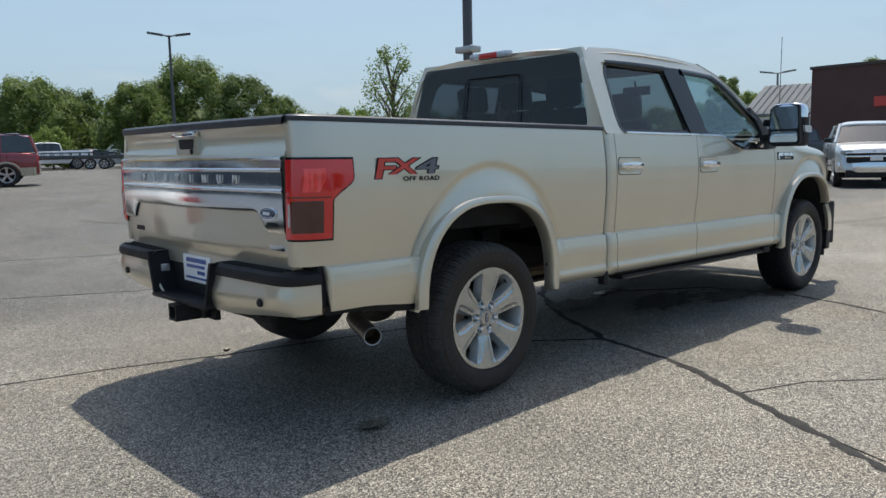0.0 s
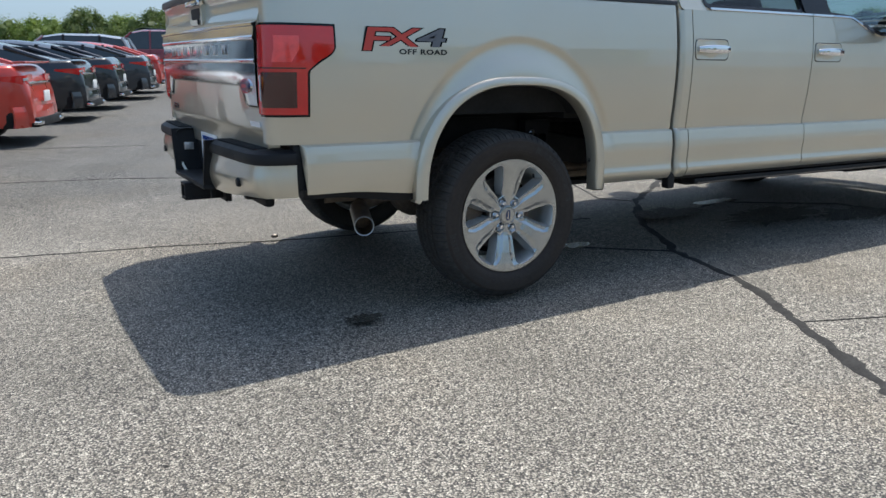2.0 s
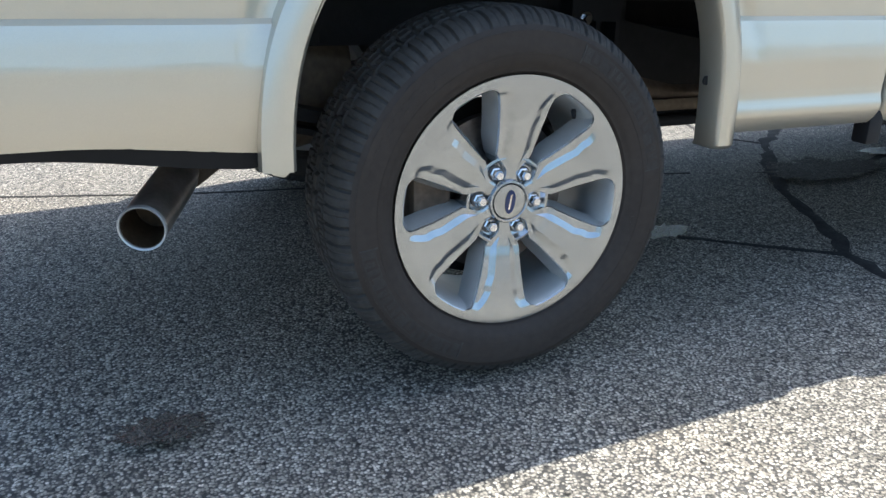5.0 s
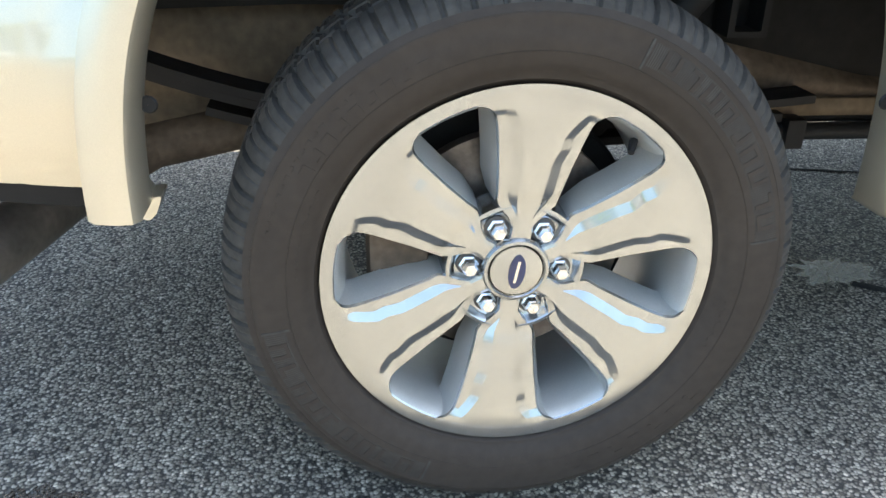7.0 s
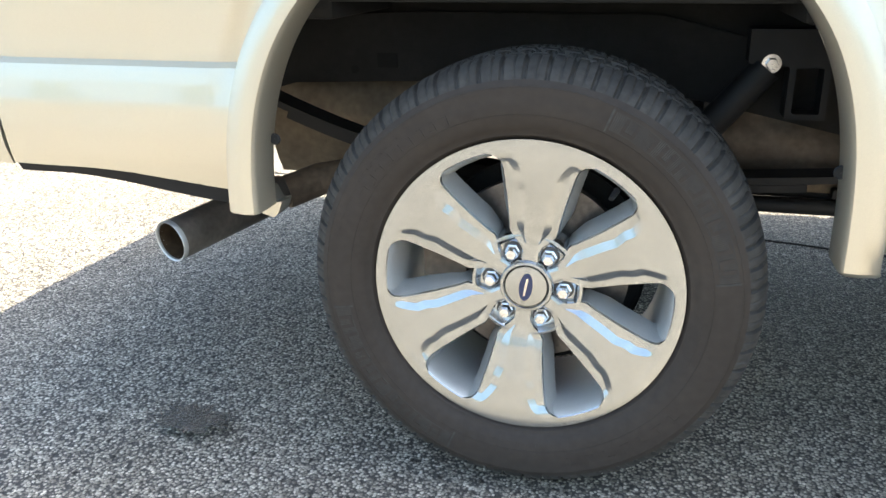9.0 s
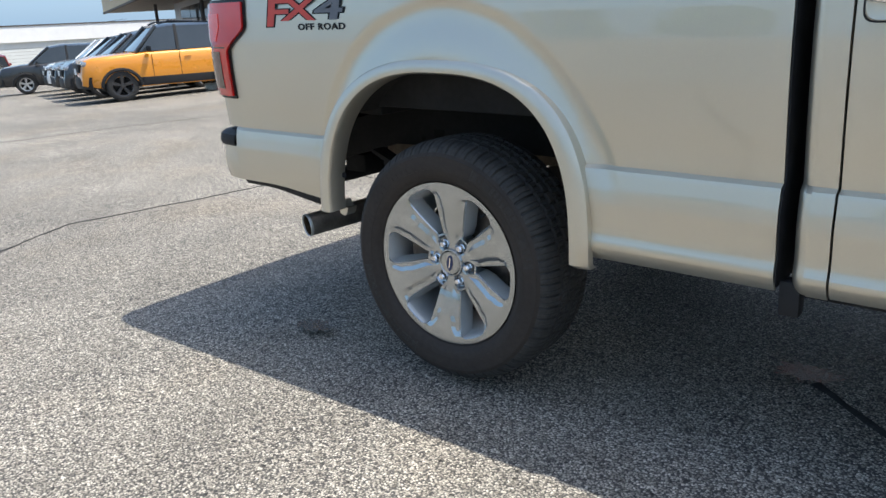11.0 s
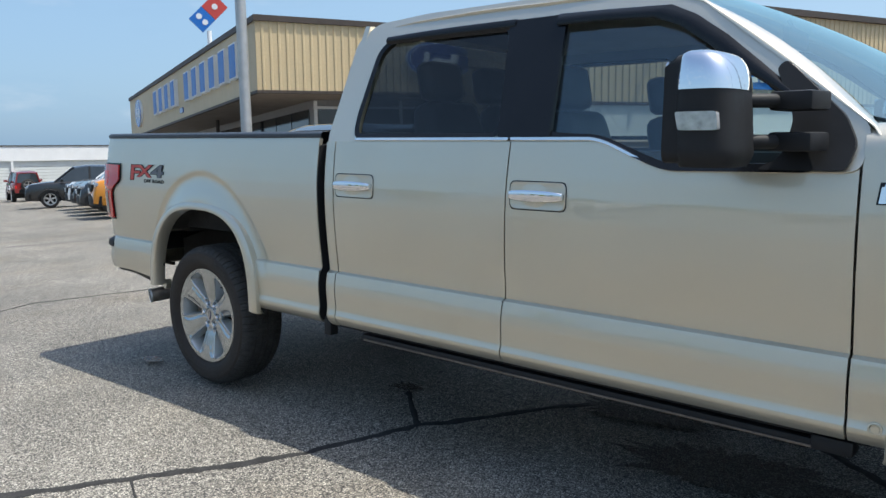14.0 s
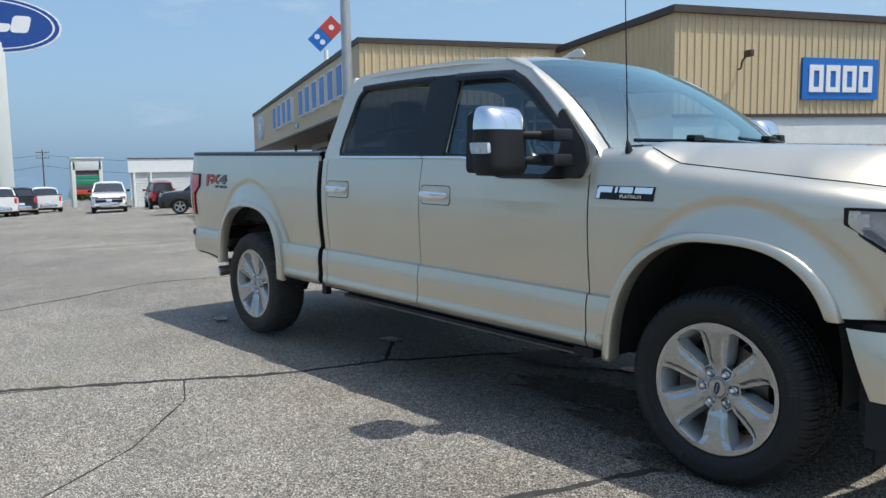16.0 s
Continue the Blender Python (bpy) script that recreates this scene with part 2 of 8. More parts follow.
SOOT = mat("sooty_brown_steel", (0.07, 0.046, 0.026), 0.5, metal=0.4, vary=0.4, scale=18, fine=0.3, fine_scale=90)
UNDER = mat("dusty_black_liner", (0.011, 0.0107, 0.0103), 0.9, vary=0.4, scale=6, fine=0.3, fine_scale=50, bump=0.3, bump_scale=120)
TAILRED = mat("red_lens", (0.60, 0.014, 0.013), 0.10, coat=1.0, vary=0.08, scale=10)
TAILMID = mat("ribbed_red_lens", (0.85, 0.06, 0.05), 0.18, coat=1.0, vary=0.15, scale=30)
MIRRORTRIM = mat("polished_trim", (0.70, 0.70, 0.71), 0.11, metal=1.0, vary=0.05, scale=5)
LETTERCHROME = mat("bright_letter_metal", (0.8, 0.8, 0.8), 0.45, metal=0.5, vary=0.05, scale=20)
NAVY = mat("navy_enamel", (0.006, 0.018, 0.075), 0.2, coat=0.5, vary=0.06, scale=3)
TAILDARK = mat("dark_red_lens", (0.045, 0.002, 0.003), 0.1, coat=1.0, vary=0.15, scale=12)
CLEARLENS = mat("clear_lens", (0.55, 0.56, 0.58), 0.15, metal=0.5, coat=1.0, vary=0.3, scale=40)
HEADLENS = mat("headlight_lens", (0.30, 0.32, 0.35), 0.14, metal=0.5, coat=1.0, vary=0.4, scale=18)
BLUE = mat("blue_enamel", (0.01, 0.055, 0.27), 0.25, coat=0.5, vary=0.06, scale=3)
WHITE = mat("white_paint", (0.8, 0.8, 0.79), 0.45, vary=0.04, scale=2, fine=0.03, fine_scale=30)
DECALRED = mat("red_decal", (0.55, 0.06, 0.045), 0.4, vary=0.06, scale=30)
DECALGREY = mat("grey_decal", (0.12, 0.13, 0.15), 0.4, vary=0.06, scale=30)
BACKTINT = glass_mat("dark_rear_glass", (0.17, 0.20, 0.23))
TINT = glass_mat("dark_privacy_glass", (0.34, 0.38, 0.40))
GLASS = glass_mat("light_green_glass", (0.74, 0.83, 0.82), 0.008, 0.11, (0.72, 0.90, 0.98))
SHIELDGLASS = glass_mat("windscreen_glass", (0.52, 0.68, 0.68), 0.008, 0.28, (0.80, 1.0, 0.98))
POCKETSHADE = mat("nut_pocket_shade", (0.10, 0.10, 0.10), 0.5, metal=0.5, vary=0.15, scale=30)
DUSTY = mat("dusty_brown_plastic", (0.17, 0.132, 0.092), 0.85, vary=0.3, scale=7, fine=0.25, fine_scale=50, bump=0.2, bump_scale=60)
LEATHER = mat("dark_leather", (0.045, 0.042, 0.042), 0.5, vary=0.15, scale=10, bump=0.3, bump_scale=300)
HEADLINER = mat("grey_headliner", (0.35, 0.34, 0.33), 0.9, vary=0.08, scale=8)
ASPHALT = asphalt_mat()
TAR = mat("tar_crack_sealer", (0.042, 0.041, 0.04), 0.85, spec=0.15, vary=0.35, scale=14, fine=0.3, fine_scale=90, bump=0.6, bump_scale=140)
WET = asphalt_mat("oily_wet_asphalt", 0.8)
WET.node_tree.nodes["Principled BSDF"].inputs["Roughness"].default_value = 0.22
WET.node_tree.nodes["Principled BSDF"].inputs["Specular IOR Level"].default_value = 0.5
DAMP = asphalt_mat("damp_asphalt", 0.55)


# ---- mesh helpers ----
def shell(bm, thick):
    """Gives a sheet its thickness, inwards, with closed edges."""
    bm.normal_update()
    faces = list(bm.faces)
    rim = [l for f in faces for l in f.loops if l.edge.is_boundary]
    rim = [(l.vert, l.link_loop_next.vert) for l in rim]
    inner = {v: v.co - v.normal * thick for v in bm.verts}
    inner = {v: bm.verts.new(p) for v, p in inner.items()}
    for f in faces:
        bm.faces.new([inner[v] for v in reversed(f.verts)])
    for a, b in rim:
        bm.faces.new((b, a, inner[a], inner[b]))


def part(name, bm, material, parent=None, label="", smooth=40.0, out=None, thick=0.0):
    """Links a bmesh as one mesh object, under a thing or a part. out: the way its faces should look; thick: shell depth inwards."""
    if out is not None:
        bm.normal_update()
        side = sum((f.normal * f.calc_area() for f in bm.faces), Vector())
        if side.dot(Vector(out)) < 0:
            bmesh.ops.reverse_faces(bm, faces=bm.faces)
    if thick:
        shell(bm, thick)
    me = bpy.data.meshes.new(name)
    bm.to_mesh(me)
    bm.free()
    if smooth:
        me.shade_smooth()
        me.set_sharp_from_angle(angle=radians(smooth))
    me.materials.append(material)
    ob = new(name, me)
    if parent is not None:
        ob.parent = parent
    if label:
        ob["label"] = label
    return ob


def thing(name, label, category, group="", kind="", at=None):
    ob = new(name)
    ob.empty_display_size = 0.2
    if at is not None:
        ob.matrix_basis = at
    return tagged(ob, label, category, group, kind)


def sheet(bm, nu, nv, f, closed_u=False):
    """A grid of quads through the points f(u, v), with u and v from 0 to 1."""
    cols = nu if closed_u else nu + 1
    vs = [[bm.verts.new(f(i / nu, j / nv)) for j in range(nv + 1)] for i in range(cols)]
    for i in range(nu):
        a, b = vs[i], vs[(i + 1) % cols]
        for j in range(nv):
            bm.faces.new((a[j], b[j], b[j + 1], a[j + 1]))
    return vs


def box(bm, size, at=(0, 0, 0), bevel=0.0, turn=None, seg=2):
    m = Matrix.Translation(at) @ (turn or Matrix()) @ Matrix.Diagonal((*size, 1))
    r = bmesh.ops.create_cube(bm, size=1.0, matrix=m)
    if bevel:
        es = list({e for v in r["verts"] for e in v.link_edges})
        bmesh.ops.bevel(bm, geom=es, offset=bevel, segments=seg, affect="EDGES", profile=0.6)


def tube(bm, pts, radius, seg=12, cap=True):
    """A round bar along points; radius a number or one for each point."""
    pts = [Vector(p) for p in pts]
    rings = []
    for i, p in enumerate(pts):
        d = (pts[min(i + 1, len(pts) - 1)] - pts[max(i - 1, 0)]).normalized()
        a = d.orthogonal().normalized() if i == 0 else (last - last.dot(d) * d).normalized()
        last = a
        b = d.cross(a)
        r = radius[i] if isinstance(radius, (list, tuple)) else radius
        rings.append([bm.verts.new(p + r * (math.cos(t) * a + math.sin(t) * b)) for t in (2 * math.pi * k / seg for k in range(seg))])
    for a, b in zip(rings, rings[1:]):
        for k in range(seg):
            bm.faces.new((a[k], a[(k + 1) % seg], b[(k + 1) % seg], b[k]))
    if cap:
        bm.faces.new(rings[0][::-1])
        bm.faces.new(rings[-1])


def lathe(bm, prof, seg=64, at=(0, 0, 0), close=False):
    """Turns a profile of (radius, y) about the y axis."""
    rings = [[bm.verts.new((at[0] + r * math.cos(a), at[1] + y, at[2] + r * math.sin(a))) for a in (2 * math.pi * k / seg for k in range(seg))] for r, y in prof]
    if close:
        rings.append(rings[0])
    for a, b in zip(rings, rings[1:]):
        for k in range(seg):
            bm.faces.new((a[k], b[k], b[(k + 1) % seg], a[(k + 1) % seg]))
    return rings


def slab(bm, pts, f, depth):
    """A plate: the outline pts (2D) mapped by f(a, b, d) at d = 0 and d = depth."""
    top = [bm.verts.new(f(a, b, 0.0)) for a, b in pts]
    low = [bm.verts.new(f(a, b, depth)) for a, b in pts]
    bm.faces.new(top)
    bm.faces.new(low[::-1])
    for i in range(len(pts)):
        j = (i + 1) % len(pts)
        bm.faces.new((top[i], low[i], low[j], top[j]))


def rounded(pts, r, n=4):
    """The outline with its corners rounded."""
    out = []
    for i, p in enumerate(pts):
        p, a, b = Vector(p), Vector(pts[i - 1]), Vector(pts[(i + 1) % len(pts)])
        k = min(r, (a - p).length * 0.45, (b - p).length * 0.45)
        s, e = p + (a - p).normalized() * k, p + (b - p).normalized() * k
        for j in range(n + 1):
            t = j / n
            out.append(tuple((1 - t) ** 2 * s + 2 * t * (1 - t) * p + t * t * e))
    return out


def mirror_y(bm):
    for v in bm.verts:
        v.co.y = -v.co.y
    bmesh.ops.reverse_faces(bm, faces=bm.faces)
    return bm


def smoothstep(a, b, x):
    t = min(1.0, max(0.0, (x - a) / (b - a)))
    return t * t * (3 - 2 * t)


# ---- ground ----
def ground_z(x, y):
    """The lot is level round the truck and falls gently behind it."""
    d = -x - 5.0
    rise = 0.0136 * max(0.0, min(y, 45.0) - 6.0)
    fall = 0.0375 * (d if d > 60.0 else 3.0 * math.log1p(math.exp(max(-30.0, d / 3.0))))
    return rise - fall


def ground():
    bm = bmesh.new()
    ax = [-2500, -1200, -600, -300, -180, -120] + [-90 + 3 * k for k in range(20)] + [-30 + 1.5 * k for k in range(34)] + [24, 30, 40, 60, 90, 150, 300, 600, 1200, 2500]
    ay = [-2500, -1000, -400, -150, -60, -30, -15, -8, -4, 0, 2, 4, 6, 8, 10, 15, 20, 25, 32, 40, 45, 60, 100, 200, 500, 1200, 2500]
    vs = [[bm.verts.new((x, y, ground_z(x, y))) for y in ay] for x in ax]
    for a, b in zip(vs, vs[1:]):
        for j in range(len(ay) - 1):
            bm.faces.new((a[j], b[j], b[j + 1], a[j + 1]))
    return tagged(part("ground", bm, ASPHALT, out=(0, 0, 1)), "worn grey asphalt car park with pale exposed stones", "ground", kind="structure")


ground()


def crack(points, width, seed, material=TAR, lift=0.004, name="crack_seal", label="black tar sealer along a crack in the asphalt"):
    """A wavering ribbon of sealer along points on the ground."""
    rnd = random.Random(seed)
    pts = [Vector((*p, 0)) for p in points]
    fine = []
    for a, b in zip(pts, pts[1:]):
        k = max(2, int((b - a).length / 0.035))
        fine += [a.lerp(b, i / k) for i in range(k)]
    fine.append(pts[-1])
    bm = bmesh.new()
    rows = []
    for i, p in enumerate(fine):
        d = (fine[min(i + 2, len(fine) - 1)] - fine[max(i - 2, 0)]).normalized()
        s = Vector((-d.y, d.x, 0))
        off = 0.5 * width * noise.noise(Vector((p.x * 3, p.y * 3, seed))) + 0.35 * width * noise.noise(Vector((p.x * 11, p.y * 11, seed)))
        w = width * (0.5 + 0.35 * noise.noise(Vector((p.x * 5, p.y * 5, seed + 9))) + 0.12 * rnd.uniform(-1, 1))
        row = []
        for q in (-1.0, -0.45, 0.45, 1.0):
            c = p + s * (off + q * w)
            row.append(bm.verts.new((c.x, c.y, ground_z(c.x, c.y) + (lift if abs(q) < 0.9 else 0.0006))))
        rows.append(row)
    for a, b in zip(rows, rows[1:]):
        for j in range(3):
            bm.faces.new((a[j], b[j], b[j + 1], a[j + 1]))
    return tagged(part(name, bm, material, out=(0, 0, 1)), label, "crack", kind="structure")


crack([(4.6, 2.2), (2.35, 0.62), (1.83, 0.03), (1.40, -0.72), (1.24, -1.29), (0.90, -1.93), (0.62, -2.37), (0.35, -2.8), (-0.2, -3.9), (-0.9, -5.2), (-2.0, -7.5)], 0.055, 1)
crack([(1.40, -0.72), (1.2, -0.55), (0.99, -0.36)], 0.03, 2)
crack([(2.35, 0.62), (2.2, 0.9), (2.5, 1.6)], 0.022, 12)
crack([(3.1, -2.5), (3.52, -1.7), (3.64, -1.31), (3.76, -0.95), (3.6, -0.3), (2.9, 0.25), (2.29, 0.1)], 0.04, 3)
crack([(-4.4, 2.0), (-1.82, 1.27), (-1.22, 1.11), (-0.58, 0.87), (0.4, 0.62), (1.6, 0.3)], 0.016, 4)
crack([(-9.0, 6.8), (-4, 5.4), (-1.07, 4.4), (-0.03, 3.78), (1.5, 3.5), (5.5, 2.4)], 0.018, 5)
crack([(-6.0, 9.0), (-0.36, 7.32), (0.72, 6.8), (4.0, 6.4), (14, 3.0)], 0.02, 6)
crack([(-2.4, -3.4), (-2.86, -2.22), (-3.25, -1.32), (-3.71, -0.5), (-3.55, 0.3), (-3.3, 2.2), (-2.7, 4.6)], 0.03, 7)
crack([(-9.8, -3.0), (-10.24, -0.75), (-10.3, 0.6), (-9.9, 3.2), (-8.6, 6.5)], 0.03, 8)
crack([(3.0, -4.2), (1.9, -2.6), (1.32, -2.1), (0.9, -1.93)], 0.008, 9)
crack([(-1.2, -6.0), (0.1, -3.6), (0.62, -2.37)], 0.008, 10)
crack([(4.5, 1.0), (7.0, 0.3), (10, 1.1), (16, -0.5)], 0.02, 11)
crack([(2.2, 12.0), (3.0, 9.0), (2.7, 7.9)], 0.05, 13)


def stain(x, y, rx, ry, seed, name="oil_stain", label="dark wet stain on the asphalt", material=WET):
    bm = bmesh.new()
    c = bm.verts.new((x, y, 0.004))
    n = 120
    ring = []
    for k in range(n):
        a = 2 * math.pi * k / n
        r = 1 + 0.5 * noise.noise(Vector((2 * math.cos(a), 2 * math.sin(a), seed))) + 0.35 * noise.noise(Vector((6 * math.cos(a), 6 * math.sin(a), seed))) + 0.3 * noise.noise(Vector((19 * math.cos(a), 19 * math.sin(a), seed)))
        ring.append(bm.verts.new((x + rx * r * math.cos(a), y + ry * r * math.sin(a), 0.0035)))
    for k in range(n):
        bm.faces.new((c, ring[k], ring[(k + 1) % n]))
    return tagged(part(name, bm, material, out=(0, 0, 1)), label, "stain", kind="structure")


stain(-0.75, -0.92, 0.085, 0.05, 3)
stain(0.96, -0.33, 0.1, 0.06, 5, "water_puddle", "small wet patch under the truck")
stain(2.85, 0.25, 0.2, 0.07, 7, "water_puddle", "wet patch of dripped water under the truck")
for x_, y_, rx_, ry_, k_ in ((3.35, -0.62, 0.34, 0.17, 21), (2.75, -0.35, 0.42, 0.2, 22), (3.75, -0.88, 0.2, 0.14, 23), (2.2, 0.1, 0.3, 0.16, 24)):
    stain(x_, y_, rx_, ry_, k_, "damp_patch", "dark damp patch of asphalt under the truck", DAMP)
bm = bmesh.new()
bmesh.ops.create_icosphere(bm, subdivisions=2, radius=0.02, matrix=pose(-0.57, 0.88, 0.01) @ Matrix.Diagonal((1.2, 0.9, 0.7, 1)))
for v in bm.verts:
    v.co += 0.005 * Vector((noise.noise(v.co * 60), noise.noise(v.co * 60 + Vector((3, 1, 4))), 0))
tagged(part("pebble", bm, IRON, smooth=20), "small dark stone lying on the asphalt", "stone")


# ---- the truck ----
RAKE = 0.0175
truck = thing("pickup_truck", "champagne metallic crew-cab pickup truck with chrome trim parked on the asphalt", "pickup truck")
WHEELS_X = (0.0, 3.983)
Z_LINE, Z_RAIL, Z_BELT, Z_SILL = 0.774, 1.402, 1.385, 0.515


def tilt(p):
    """The body stands a little nose-down."""
    return (p[0], p[1], p[2] - RAKE * p[0])


PROF_Z = [0.48, 0.505, 0.53, 0.545, 0.556, 0.57, 0.582, 0.594, 0.61, 0.64, 0.68, 0.715, 0.742, 0.760, 0.768, 0.7765, 0.82, 0.90, 1.0, 1.10, 1.18, 1.25, 1.31, 1.35, 1.385, 1.42]
PROF_W = [0.930, 0.966, 0.990, 0.999, 1.0035, 1.0045, 1.0005, 0.998, 0.998, 1.000, 1.003, 1.001, 0.9965, 0.9935, 0.9915, 0.973, 0.976, 0.984, 0.991, 0.994, 0.992, 0.986, 0.978, 0.972, 0.966, 0.955]


TAIL_Z, TAIL_W = [0.50, 0.55, 0.60, 0.65, 0.70, 0.742, 0.760, 0.768], [0.968, 0.984, 0.994, 0.9995, 1.001, 0.9965, 0.9935, 0.9915]


def ellipse(x, z, cx, a, b):
    return math.hypot((x - cx) / a, (z - 0.5) / b)


BULGES = ((0.03, 0.62, 0.725, 0.52, 0.55), (4.06, 0.63, 0.752, 0.53, 0.60))


def half_width(x, z):
    w = float(np.interp(z, PROF_Z, PROF_W))
    if x < -0.3 and z < 0.77:
        w += (float(np.interp(z, TAIL_Z, TAIL_W)) - w) * smoothstep(-0.3, -0.45, x)
    for cx, a, b, ia, ib in BULGES:
        e = ellipse(x, z, cx, a, b)
        if e < 1.03 and z > 0.5:
            rise = smoothstep(0.05, 0.24, 1.0 - e)
            w += ((1.022 - w) * 0.9 * rise - 0.0095 * smoothstep(0.0, 0.05, 1.0 - e) * (1 - rise)) * smoothstep(0.66, 0.82, z)
    if x > 4.2:
        w -= 0.32 * (max(0.0, x - 4.2) / 0.75) ** 2.2
    return w


# wheel openings: centre, reach behind and ahead, height, roundness behind and ahead
REAR_ARCH = (0.0, 0.468, 0.478, 0.505, 2.4, 2.9)
FRONT_ARCH = (3.965, 0.466, 0.485, 0.562, 2.25, 3.0)


def arch_z(x, arch, grow, low):
    """The height of a wheel opening at x, or low beside it."""
    cx, ar, af, b, pr, pf = arch
    a, p = (af + grow, pf) if x > cx else (ar + grow, pr)
    d = abs(x - cx) / a
    return max(low, 0.5 + (b + grow * 0.8) * (1 - d**p) ** (1 / p)) if d < 1 else low


def arch_point(t, arch, grow, rise):
    """A point on the opening's edge; t runs from the front round to the back."""
    cx, ar, af, b, pr, pf = arch
    c, q = math.cos(t), max(0.0, math.sin(t))
    a, p = (af + grow, pf) if c > 0 else (ar + grow, pr)
    return cx + math.copysign(a * abs(c) ** (2 / p), c), 0.5 + (b + rise) * q ** (2 / p)


def both(build, name, material, parent, label="", thick=0.0, smooth=40.0):
    """The same part on the right and on the left."""
    made = []
    for left in (False, True):
        bm = bmesh.new()
        build(bm)
        for v in bm.verts:
            v.co = tilt(v.co)
        if left:
            mirror_y(bm)
        made.append(part(name, bm, material, parent, label, smooth, (0, 1 if left else -1, 0) if thick else None, thick))
    return made


def tilted(bm):
    for v in bm.verts:
        v.co = tilt(v.co)
    return bm


def columns(x0, x1, extra, step=0.03):
    n = max(2, int(abs(x1 - x0) / step))
    xs = {round(x0 + (x1 - x0) * i / n, 4) for i in range(n + 1)}
    for cx, a in extra:
        for k in range(41):
            x = cx - a * math.cos(math.pi * k / 40)
            if min(x0, x1) < x < max(x0, x1):
                xs.add(round(x, 4))
    return sorted(xs)


LEVELS = sorted({round(Z_SILL + (Z_RAIL - Z_SILL) * i / 96, 4) for i in range(97)} | {0.556, 0.57, 0.582, 0.594, 0.61, 0.742, 0.760, 0.768, 0.7735, 0.7765, 0.780})
ROWS = [(z - Z_SILL) / (Z_RAIL - Z_SILL) for z in LEVELS]


def side_panel(bm, xs, low, top, shear=lambda x, z: 0.0):
    """Body side between low(x) and top(x)."""
    cols = []
    for x in xs:
        a, b = low(x), top(x)
        levels = sorted({round(min(max(Z_SILL + (Z_RAIL - Z_SILL) * r, a), b), 4) for r in ROWS})
        k = len(ROWS)
        zs = [min(max(Z_SILL + (Z_RAIL - Z_SILL) * r, a), b) for r in ROWS]
        zs = [a + (b - a) * i / (k - 1) if len(levels) < 3 else z for i, z in enumerate(zs)]
        zs[0], zs[-1] = a, b
        cols.append([bm.verts.new((x + shear(x, z), -half_width(x + shear(x, z), z), z)) for z in zs])
    for a, b in zip(cols, cols[1:]):
        for j in range(len(ROWS) - 1):
            bm.faces.new((a[j], b[j], b[j + 1], a[j + 1]))
    tops = [c[-1].co.copy() for c in cols]
    bmesh.ops.remove_doubles(bm, verts=bm.verts, dist=0.0003)
    return tops


# bed sides with the rounded rear corner
def corner(t, z, grow=0.0):
    """The rear corner of the bed in plan, a squarish round: t 0 at the side, 1 at the tailgate."""
    w = half_width(-0.9, z)
    a = min(t, 0.9999) * math.pi / 2
    c, q = math.cos(a) ** 0.55, math.sin(a) ** 0.75 if a > 0 else 0.0
    lean = 0.012 * smoothstep(1.0, 1.42, z)
    return Vector((-0.90 - (0.244 + grow) * q + lean * t, -(w - 0.105 + (0.105 + grow) * c), z))


def bed_side(bm):
    low = lambda x: arch_z(x, REAR_ARCH, 0.03, Z_SILL if x > 0 else 0.545 + 0.03 * smoothstep(-0.45, -0.85, x))
    side_panel(bm, columns(-0.9, 1.018, [(0.0, 0.5)], 0.0095), low, lambda x: Z_RAIL)
    prev = None
    for i in range(19):
        zs = [max(0.575 if i < 5 else 0.778, z) for z in LEVELS]
        col = [bm.verts.new(corner(i / 18, z)) for z in zs]
        if prev:
            for j in range(len(zs) - 1):
                bm.faces.new((prev[j], prev[j + 1], col[j + 1], col[j]))
        prev = col
    bmesh.ops.remove_doubles(bm, verts=bm.verts, dist=0.0015)


both(bed_side, "bed_side", PAINT, truck, "champagne bed side with a raised wheel-arch flare", thick=0.02)


def bed_seam_panel(bm):
    low = lambda x: Z_SILL
    side_panel(bm, [1.085, 1.10, 1.1335], low, lambda x: Z_BELT)


both(bed_seam_panel, "cab_corner", PAINT, truck, thick=0.03)


def cab_return(bm):
    def wrap(u, v):
        z = Z_SILL + 0.004 + (Z_BELT - Z_SILL - 0.008) * v
        w = half_width(1.085, z)
        if u < 0.7:
            a = math.pi / 2 * u / 0.7
            return (1.085 - 0.036 * math.sin(a), -(w - 0.05 * (1 - math.cos(a))), z)
        return (1.049, -(w - 0.05 - 0.12 * (u - 0.7) / 0.3), z)
    sheet(bm, 20, 60, wrap)
    bm.normal_update()
    if sum(f.normal.x for f in bm.faces) > 0:
        bmesh.ops.reverse_faces(bm, faces=bm.faces)
    shell(bm, 0.012)


both(cab_return, "cab_return", PAINT, truck)


